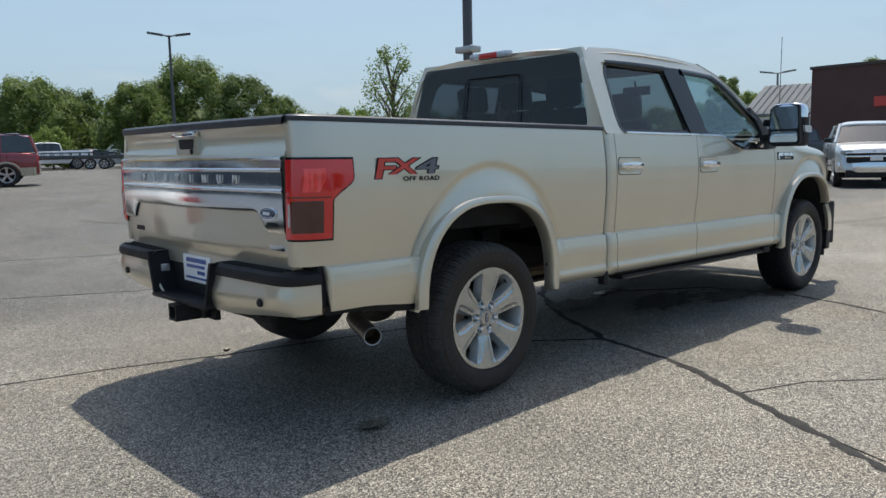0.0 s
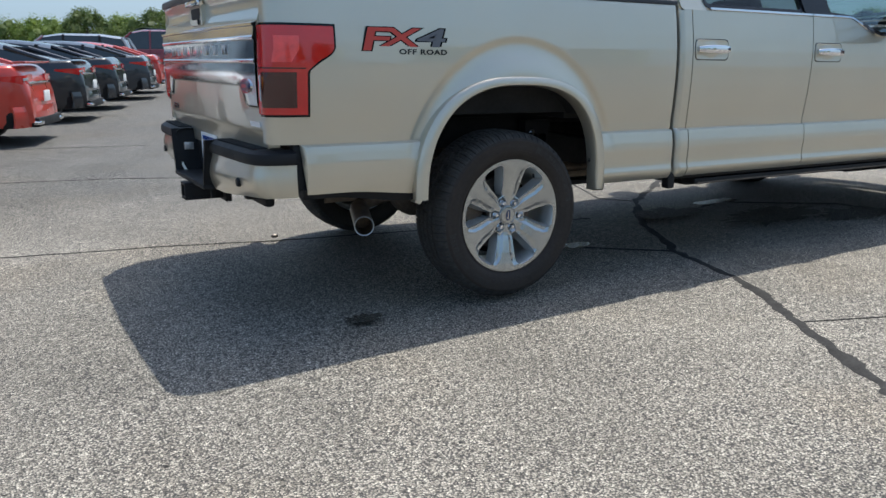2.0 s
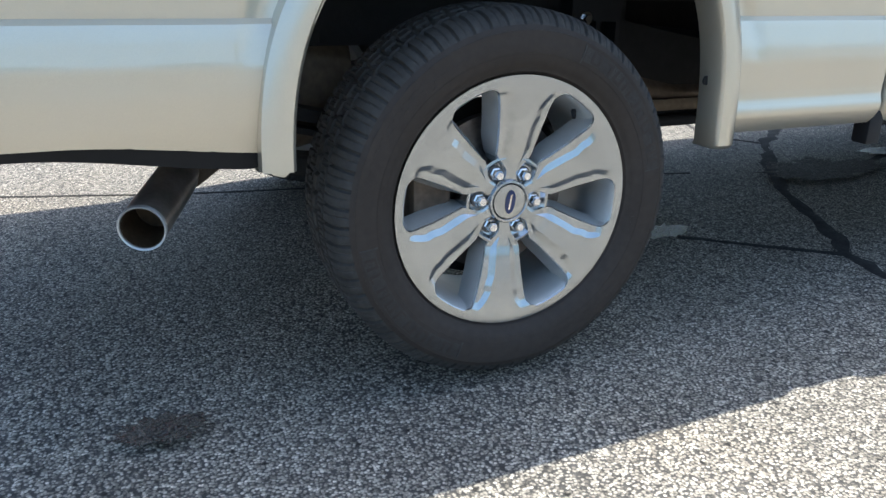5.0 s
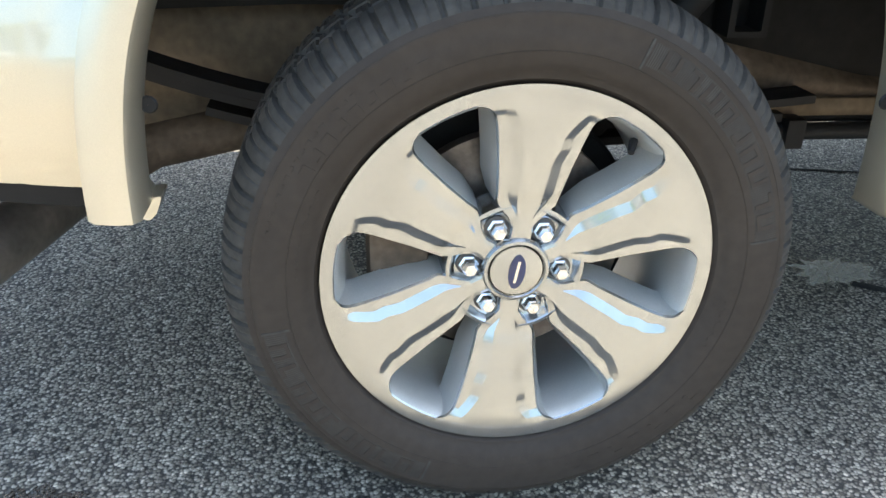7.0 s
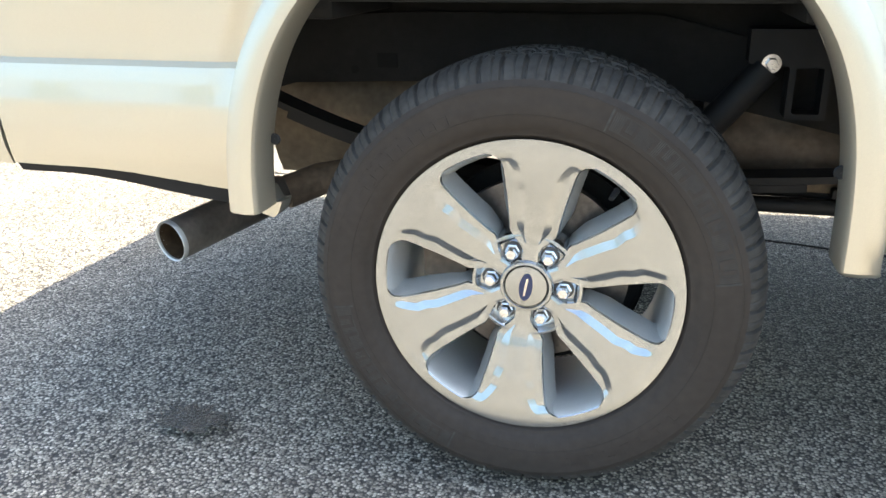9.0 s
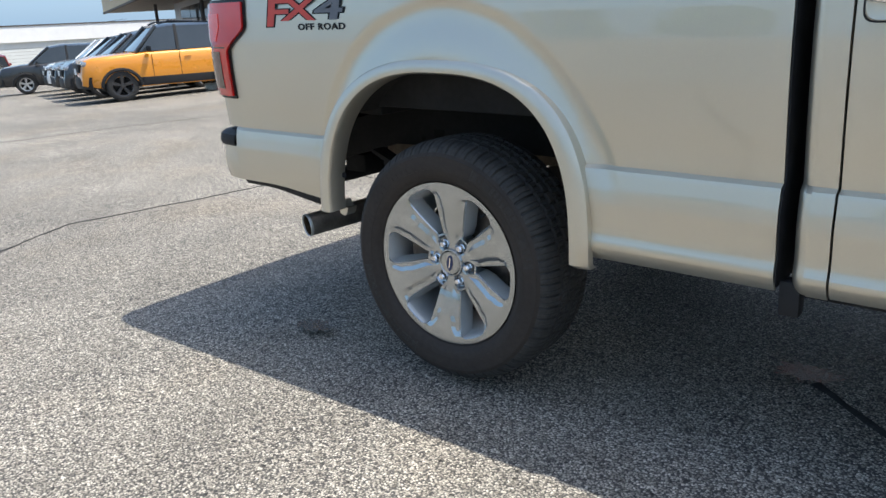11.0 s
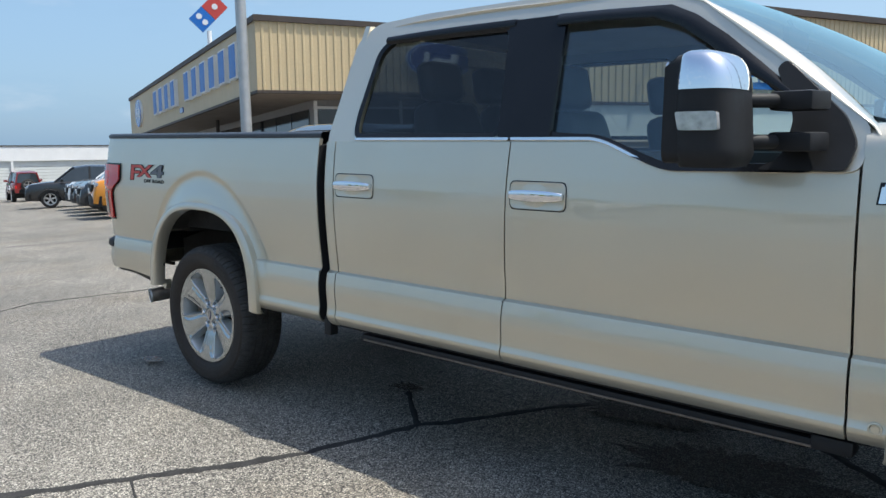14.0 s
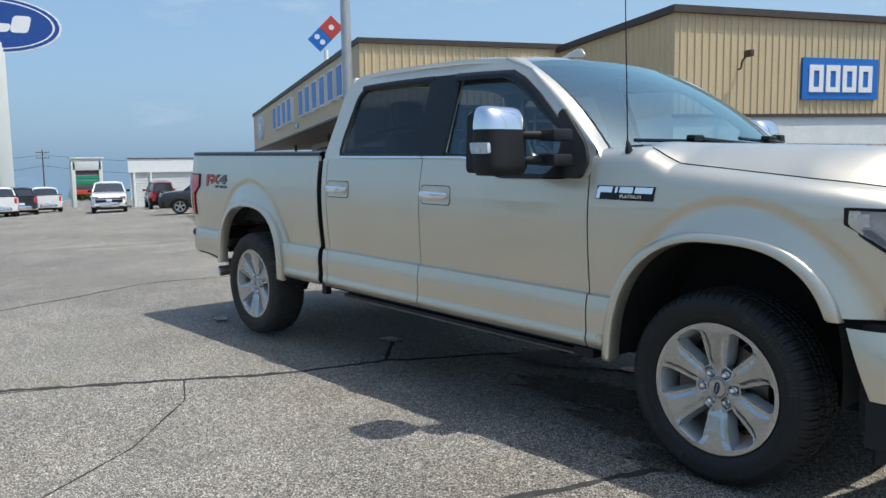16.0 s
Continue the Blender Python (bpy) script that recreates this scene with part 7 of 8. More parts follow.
def utility_pole(x, y, z, h, arms=2):
    ob = thing("utility_pole", "weathered wooden utility pole with crossarms", "utility pole", at=pose(x, y, z))
    bm = bmesh.new()
    tube(bm, [(0, 0, 0), (0, 0, h)], [0.17, 0.12], 8)
    part("shaft", bm, RUSTY, ob)
    for k in range(arms):
        bm = bmesh.new()
        box(bm, (0.12, 2.6, 0.14), (0.1, 0, h - 0.5 - 1.1 * k), 0.01)
        for q in (-1.15, -0.5, 0.5, 1.15):
            tube(bm, [(0.1, q, h - 0.45 - 1.1 * k), (0.1, q, h - 0.2 - 1.1 * k)], 0.05, 6)
        part("crossarm", bm, RUSTY, ob)
    return ob


utility_pole(-168, 38.5, ground_z(-168, 38.5), 10.8)
cable = thing("overhead_cable", "thin black overhead cable between poles", "cable")
bm = bmesh.new()
for dz, sag in ((4.2, 1.4), (2.0, 1.7)):
    tube(bm, [Vector((-168, 38.5, dz)).lerp(Vector((-135, 75, dz - 0.5)), k / 16) - UP * sag * 4 * (k / 16) * (1 - k / 16) for k in range(17)], 0.03, 5)
    tube(bm, [Vector((-168, 38.5, dz)).lerp(Vector((-150, 2, dz)), k / 16) - UP * sag * 4 * (k / 16) * (1 - k / 16) for k in range(17)], 0.03, 5)
part("wire", bm, GLOSSBLACK, cable)

# red-brown shop and grey-roofed shop ahead of the truck
red_shop = thing("red_brown_shop", "plain red-brown flat-roofed shop building", "building")


def wall_box(bm, a, b, back, z0, z1):
    a, b = Vector((*a, 0)), Vector((*b, 0))
    n = Vector((*back, 0))
    vs = [bm.verts.new(p + UP * z) for z in (z0, z1) for p in (a, b, b + n, a + n)]
    for f in ((3, 2, 1, 0), (4, 5, 6, 7), (0, 1, 5, 4), (1, 2, 6, 5), (2, 3, 7, 6), (3, 0, 4, 7)):
        bm.faces.new([vs[i] for i in f])


bm = bmesh.new()
wall_box(bm, (38.6, 12.9), (36.2, -14), (14, 1.5), -0.2, 5.0)
part("wall", bm, REDBROWN, red_shop, smooth=0)
bm = bmesh.new()
wall_box(bm, (38.55, 13.0), (36.1, -14.1), (14.2, 1.5), 5.0, 5.14)
part("coping", bm, BROWN, red_shop, smooth=0)
bm = bmesh.new()
wall_box(bm, (38.25, 9.8), (37.51, 1.5), (0.12, 0.0), 2.98, 3.45)
part("red_sign", bm, DECALRED, red_shop, "plain red sign strip", smooth=0)
grey_shop = thing("grey_roofed_shop", "white shop with a steep grey seamed roof", "building")
bm = bmesh.new()
wall_box(bm, (46.6, 20.0), (48.6, 12.0), (10, 2.0), -0.2, 3.0)
part("wall", bm, WHITE, grey_shop, smooth=0)
bm = bmesh.new()
a, b = Vector((46.1, 20.3, 3.2)), Vector((48.6, 11.0, 3.2))
c, d_ = Vector((47.9, 19.6, 5.05)), Vector((50.2, 10.8, 5.05))
vs = [bm.verts.new(v) for v in (a, b, d_, c, a - UP * 0.15, b - UP * 0.15, d_ - UP * 0.15, c - UP * 0.15)]
for f in ((0, 1, 2, 3), (7, 6, 5, 4), (0, 4, 5, 1), (1, 5, 6, 2), (2, 6, 7, 3), (3, 7, 4, 0)):
    bm.faces.new([vs[k] for k in f])
shop_roof = part("roof", bm, ROOFGREY, grey_shop, "grey standing-seam roof", smooth=0)
for i in range(1, 22):
    p, r = a.lerp(b, i / 22), c.lerp(d_, i / 22)
    bm = bmesh.new()
    tube(bm, [p + UP * 0.02, r + UP * 0.02], 0.022, 5)
    part("seam", bm, ROOFGREY, shop_roof)
bm = bmesh.new()
box(bm, (1.4, 1.8, 0.6), (50.9, 16.6, 5.3), 0.05)
part("roof_unit", bm, POLEDARK, grey_shop, "dark rooftop unit")


# ---- lamp posts ----
def lamp_post(x, y, h, heads, turn=0.0, radius=0.09):
    ob = thing("street_lamp", "dark car-park lamp post with flat lamp heads", "street lamp", group="car park lamps", at=pose(x, y, ground_z(x, y), 0, 0, turn))
    bm = bmesh.new()
    tube(bm, [(0, 0, 0), (0, 0, h)], [radius, radius * 0.75], 12)
    part("pole", bm, POLEDARK, ob)
    bm = bmesh.new()
    tube(bm, [(0, 0, 0), (0, 0, 0.6)], 0.3, 16)
    part("concrete_base", bm, BLOCKWALL, ob)
    for a in heads:
        bm = bmesh.new()
        box(bm, (0.85, 0.34, 0.1), (0.75, 0, h + 0.08), 0.03, Matrix.Rotation(radians(-8), 4, "Y"))
        tube(bm, [(0, 0, h - 0.05), (0.45, 0, h + 0.05)], 0.04, 6)
        bmesh.ops.transform(bm, matrix=Matrix.Rotation(radians(a), 4, "Z"), verts=bm.verts)
        part("lamp_head", bm, POLEDARK, ob)
    return ob


lamp_post(16.65, 39.67, 7.6, (0, 180, 90), -24)
lamp_post(52.2, 20.7, 6.0, (0, 180), 110)
post = thing("light_pole", "dark steel light pole with a bracket box", "pole", at=pose(5.65, 4.8, 0))
bm = bmesh.new()
tube(bm, [(0, 0, 0), (0.0, 0, 9)], 0.075, 14)
part("shaft", bm, POLEDARK, post)
bm = bmesh.new()
box(bm, (0.22, 0.36, 0.1), (0, 0, 2.80), 0.03)
part("bracket_box", bm, GALV, post, "grey bracket box")
lamp_post(24, 60, 6.5, (), 0, 0.08)


# ---- trees ----
BARK = mat("grey_brown_bark", (0.10, 0.075, 0.055), 0.9, vary=0.25, scale=6, bump=0.6, bump_scale=25, dist=0.02)


def leaf_mat(name, a, b):
    m = bpy.data.materials.new(name)
    m.use_nodes = True
    n, l = m.node_tree.nodes, m.node_tree.links
    p = n["Principled BSDF"]
    g = n.new("ShaderNodeNewGeometry")
    r = n.new("ShaderNodeValToRGB")
    r.color_ramp.elements[0].color, r.color_ramp.elements[1].color = (*a, 1), (*b, 1)
    l.new(g.outputs["Random Per Island"], r.inputs["Fac"])
    l.new(r.outputs["Color"], p.inputs["Base Color"])
    p.inputs["Roughness"].default_value = 0.6
    tr, mx = n.new("ShaderNodeBsdfTranslucent"), n.new("ShaderNodeMixShader")
    l.new(r.outputs["Color"], tr.inputs["Color"])
    mx.inputs["Fac"].default_value = 0.45
    l.new(p.outputs["BSDF"], mx.inputs[1])
    l.new(tr.outputs["BSDF"], mx.inputs[2])
    l.new(mx.outputs["Shader"], n["Material Output"].inputs["Surface"])
    return m


LEAF = leaf_mat("mid_green_leaves", (0.10, 0.155, 0.033), (0.205, 0.27, 0.068))
LEAFB = leaf_mat("yellow_green_leaves", (0.13, 0.20, 0.034), (0.245, 0.33, 0.07))
LEAFD = leaf_mat("dark_green_leaves", (0.075, 0.122, 0.03), (0.16, 0.22, 0.058))


def tree(x, y, h, w, seed, leaves=LEAF, count=2200, leaf=0.34, trunk_part=0.2, sparse=0.0, label="broad deciduous tree with a full green crown"):
    rnd = random.Random(seed)
    z0 = ground_z(x, y)
    ob = thing("tree", label, "tree", group="trees at the edge of the lot", at=pose(x, y, z0))
    bm = bmesh.new()
    top = Vector((rnd.uniform(-0.3, 0.3), rnd.uniform(-0.3, 0.3), h * 0.8))
    tube(bm, [(0, 0, -0.2), (0.05, 0, h * 0.15), tuple(top * 0.5), tuple(top)], [0.03 * h, 0.022 * h, 0.014 * h, 0.003 * h], 9)
    blobs = []
    n = 26
    for k in range(n):
        a = 2 * math.pi * (k * 0.618)
        t = (k + 0.5) / n
        zz = h * (trunk_part + (0.93 - trunk_part) * t)
        spread = 0.5 * w * math.sin(math.pi * (0.16 + 0.78 * t)) ** 0.8
        r = spread * rnd.uniform(0.45, 0.8)
        c = Vector((r * math.cos(a), r * math.sin(a), zz))
        blobs.append((c, 0.5 * w * rnd.uniform(0.26, 0.44) * (1 - 0.35 * t)))
        base = Vector((0, 0, max(h * 0.12, zz - 0.25 * h)))
        tube(bm, [tuple(base), tuple(base.lerp(c, 0.55) + UP * 0.15), tuple(c)], [0.009 * h, 0.006 * h, 0.002 * h], 5, False)
    part("trunk", bm, BARK, ob, "grey-brown trunk with limbs")
    bm = bmesh.new()
    leaf, count = leaf * (0.44 if not sparse else 0.55), int(count * (4.6 if not sparse else 3.0))
    for k in range(count):
        c, r = blobs[rnd.randrange(n)]
        d = Vector((rnd.gauss(0, 1), rnd.gauss(0, 1), rnd.gauss(0, 0.8))).normalized()
        p = c + d * r * (rnd.uniform(0.45, 1.0) ** (0.6 if not sparse else 1.0)) * rnd.uniform(0.85, 1.12)
        if p.z < h * 0.08:
            continue
        s = leaf * rnd.uniform(0.6, 1.3)
        u = Vector((rnd.gauss(0, 1), rnd.gauss(0, 1), rnd.gauss(0, 0.6))).normalized()
        nrm = (d * 0.7 + UP * 0.4 + u * 0.6).normalized()
        a = nrm.orthogonal().normalized()
        a = (Matrix.Rotation(rnd.uniform(0, 6.28), 3, nrm) @ a)
        b = nrm.cross(a)
        v = [bm.verts.new(p + q) for q in (-a * s * 0.6, b * s * 0.3 - nrm * s * 0.12 - a * 0.1 * s, a * s * 0.6, -b * s * 0.32 - nrm * s * 0.1 + a * 0.12 * s)]
        bm.faces.new((v[0], v[1], v[2]))
        bm.faces.new((v[0], v[2], v[3]))
    for c, r in blobs if not sparse else ():
        for k in range(16):
            d = Vector((rnd.gauss(0, 1), rnd.gauss(0, 1), rnd.gauss(0, 0.8))).normalized()
            a = d.orthogonal().normalized() * r * 0.42
            b, p = d.cross(a) * rnd.uniform(0.7, 1.0), c + d * r * rnd.uniform(0.3, 0.62)
            v = [bm.verts.new(p + q) for q in (-a, b * 0.8, a * rnd.uniform(0.7, 1.1), -b * 0.8)]
            bm.faces.new((v[0], v[1], v[2]))
            bm.faces.new((v[0], v[2], v[3]))
    part("crown", bm, leaves, ob, "many small green leaves", smooth=0)
    return ob


def polar(bearing, dist, eye=(-2.9, -3.8)):
    return eye[0] + dist * math.cos(radians(bearing)), eye[1] + dist * math.sin(radians(bearing))


for i, (b, d, h, w, lf, cnt) in enumerate((
        (74.5, 72, 7.2, 9, LEAF, 3000), (71.8, 75, 6.6, 7, LEAFD, 2200), (68.3, 66, 6.6, 7, LEAF, 2200), (64.6, 70, 9.0, 10.5, LEAF, 4200), (61.2, 68, 7.4, 8, LEAFD, 3000), (58.8, 72, 6.0, 6, LEAFD, 1800),
        (66.5, 74, 7.2, 9, LEAFD, 2600), (56.0, 90, 5.0, 8, LEAF, 1500), (53.6, 88, 5.6, 8, LEAFB, 1800), (48.5, 95, 6.0, 9, LEAF, 1500), (45.0, 95, 5.6, 9, LEAFD, 1500))):
    tree(*polar(b, d), h, w, 30 + i, lf, cnt, 0.42)
tree(*polar(50.6, 55), 8.4, 5.4, 77, LEAF, 1000, 0.3, 0.28, 1.0, "slender open-crowned green tree")
tree(*polar(73.5, 64), 3.1, 3.7, 78, LEAFB, 1500, 0.24, 0.1, label="low yellow-green bushy tree")
for i, (b, d, h, w, lf) in enumerate(((76.8, 100, 7.6, 10, LEAF), (79, 105, 6.6, 10, LEAFD), (81.3, 112, 6.0, 10, LEAFB), (83.6, 108, 6.6, 9, LEAFD), (86, 115, 5.6, 11, LEAFB), (88.5, 118, 5.4, 12, LEAF), (91.5, 118, 5.6, 12, LEAFD), (95, 118, 5.8, 12, LEAF))):
    tree(*polar(b, d, (-2.3, -4.2)), h, w, 50 + i, lf, 1700, 0.5)
for i, (b, d, h, w, lf) in enumerate(((27.2, 78, 7.6, 4.2, LEAF), (25.6, 84, 6.2, 5, LEAFB), (28.6, 82, 5.0, 7, LEAFB), (31.5, 90, 4.8, 9, LEAF), (35, 92, 5.2, 9, LEAFD), (39, 95, 5.5, 9, LEAF), (18.2, 66, 7.4, 5, LEAFD))):
    tree(*polar(b, d), h, w, 70 + i, lf, 1500, 0.42)
for i, (x, y) in enumerate(((-150, 42), (-160, 30), (-155, 22))):
    tree(x, y, 3.4, 8, 90 + i, LEAFD, 700, 0.6)


for i, (x, y, h, w, lf) in enumerate(((-58, -66, 6.5, 11, LEAFD), (-40, -70, 7.5, 12, LEAF), (-24, -68, 6.0, 11, LEAFB), (-8, -72, 7.5, 12, LEAFD), (8, -69, 6.5, 12, LEAF), (24, -72, 7.8, 12, LEAFD), (40, -68, 6.2, 11, LEAF), (58, -66, 7.0, 12, LEAFD))):
    tree(x, y, h, w, 110 + i, lf, 700, 0.7)


# ---- parked vehicles ----
CARGLASS = mat("dark_car_glass", (0.03, 0.036, 0.042), 0.06, coat=0.8, vary=0.15, scale=2)
TYRE = mat("car_tyre", (0.022, 0.022, 0.022), 0.8, vary=0.2, scale=8)
ALLOYGREY = mat("silver_wheel", (0.5, 0.5, 0.5), 0.3, metal=0.8, vary=0.1, scale=8)
WHEELBLACK = mat("black_wheel", (0.02, 0.02, 0.022), 0.35, coat=0.4, vary=0.15, scale=8)
PAINTS = {}


def car_paint(name, color, metal=0.2):
    if name not in PAINTS:
        PAINTS[name] = mat(name + "_car_paint", color, 0.3, metal=metal, coat=1.0, vary=0.04, scale=1.5)
    return PAINTS[name]


def car_wheel(parent, x, y, r, w, rim, spokes=5):
    ob = new("wheel")
    ob.parent = parent
    s = -1 if y < 0 else 1
    ob.matrix_basis = pose(x, y, r, 0, 0, 0 if y < 0 else 180)
    bm = bmesh.new()
    lathe(bm, [(r * 0.66, w / 2), (r * 0.72, w / 2), (r * 0.93, w / 2 * 0.98), (r, w / 2 * 0.8), (r, -w / 2 * 0.8), (r * 0.93, -w / 2 * 0.98), (r * 0.72, -w / 2), (r * 0.66, -w / 2 * 0.96)], 36)
    part("tyre", bm, TYRE, ob)
    bm = bmesh.new()
    lathe(bm, [(r * 0.68, -w / 2 * 0.99), (r * 0.63, -w / 2 * 0.95), (r * 0.58, -w / 2 * 0.5), (r * 0.56, w / 2 * 0.5)], 36)
    lathe(bm, [(r * 0.17, -w / 2 * 0.8), (r * 0.15, -w / 2 * 0.92), (0.001, -w / 2 * 0.94)], 18)
    for k in range(spokes):
        a = 2 * math.pi * k / spokes + 0.3
        c, q = math.cos(a), math.sin(a)
        rows = []
        for i in range(4):
            rr = r * (0.1 + 0.54 * i / 3)
            hw = r * (0.075 + 0.02 * i)
            rows.append([bm.verts.new((rr * c - e * q, -w / 2 * (0.86 - d + 0.03 * i), rr * q + e * c)) for e, d in ((-hw, 0.3), (-hw * 0.9, 0.0), (hw * 0.9, 0.0), (hw, 0.3))])
        for a_, b_ in zip(rows, rows[1:]):
            for j in range(3):
                bm.faces.new((a_[j], b_[j], b_[j + 1], a_[j + 1]))
    part("rim", bm, rim, ob)
    bm = bmesh.new()
    lathe(bm, [(r * 0.56, 0.02), (0.001, 0.02)], 24)
    part("brake", bm, UNDER, ob)
    return ob


STYLES = {
    # length, half width, wheel radius, axles, body top line, roof line (with glass), lowest edge
    "sedan": dict(w=0.92, r=0.33, ax=(-1.42, 1.40), low=0.24, top=[(-2.46, 0.56), (-2.44, 0.74), (-2.40, 0.90), (-2.34, 1.02), (-2.26, 1.085), (-1.7, 1.07), (-0.9, 0.99), (0.9, 0.95), (1.6, 0.90), (2.1, 0.80), (2.34, 0.68), (2.42, 0.55)], roof=[(-1.95, 1.075), (-1.25, 1.33), (-0.9, 1.41), (-0.5, 1.455), (0.1, 1.465), (0.4, 1.43), (0.6, 1.37), (1.35, 0.94)], pillars=(-0.95, -0.1)),
    "suv": dict(w=0.95, r=0.36, ax=(-1.38, 1.40), low=0.28, top=[(-2.3, 0.8), (-2.26, 1.08), (-1.6, 1.12), (0.9, 1.08), (1.5, 1.06), (2.1, 0.98), (2.28, 0.86), (2.34, 0.6)], roof=[(-2.2, 1.12), (-1.95, 1.62), (-1.2, 1.73), (0.0, 1.75), (0.45, 1.68), (1.2, 1.07)], pillars=(-1.25, -0.15)),
    "boxy": dict(w=0.95, r=0.37, ax=(-1.33, 1.34), low=0.32, top=[(-2.16, 0.8), (-2.14, 1.14), (-1.6, 1.15), (0.7, 1.13), (0.95, 1.12), (1.9, 1.06), (2.12, 1.0), (2.2, 0.7)], roof=[(-2.1, 1.15), (-1.95, 1.68), (-1.6, 1.77), (0.0, 1.79), (0.35, 1.74), (0.92, 1.14)], pillars=(-1.15, -0.1)),
    "large_suv": dict(w=1.0, r=0.42, ax=(-1.55, 1.55), low=0.36, top=[(-2.62, 0.8), (-2.6, 1.2), (-1.8, 1.24), (0.9, 1.22), (1.3, 1.2), (2.3, 1.1), (2.56, 0.98), (2.62, 0.6)], roof=[(-2.56, 1.24), (-2.38, 1.84), (-2.0, 1.94), (0.0, 1.96), (0.4, 1.88), (1.1, 1.22)], pillars=(-1.4, -0.25)),
    "flex": dict(w=0.965, r=0.37, ax=(-1.45, 1.54), low=0.26, top=[(-2.54, 0.7), (-2.5, 1.10), (-1.8, 1.13), (0.9, 1.1), (1.2, 1.09), (2.2, 0.98), (2.5, 0.88), (2.58, 0.55)], roof=[(-2.46, 1.13), (-2.38, 1.62), (-2.15, 1.70), (0.0, 1.73), (0.4, 1.68), (1.15, 1.1)], pillars=(-1.5, -0.35)),
    "pickup": dict(w=1.0, r=0.41, ax=(-1.85, 1.9), low=0.42, top=[(-2.95, 0.85), (-2.93, 1.33), (-1.2, 1.33), (-1.0, 1.30), (1.0, 1.28), (1.35, 1.28), (2.6, 1.2), (2.86, 1.08), (2.95, 0.6)], roof=[(-0.95, 1.30), (-0.82, 1.82), (-0.6, 1.9), (0.4, 1.92), (0.75, 1.84), (1.35, 1.28)], pillars=(-0.3, 0.1)),
    "jeep": dict(w=0.86, r=0.40, ax=(-1.35, 1.45), low=0.5, top=[(-1.95, 0.8), (-1.94, 1.15), (-1.0, 1.16), (0.6, 1.16), (0.75, 1.16), (1.75, 1.10), (1.9, 1.05), (1.95, 0.6)], roof=[(-1.92, 1.16), (-1.85, 1.75), (-1.6, 1.82), (0.1, 1.84), (0.3, 1.8), (0.62, 1.16)], pillars=(-0.95, -0.1)),
}


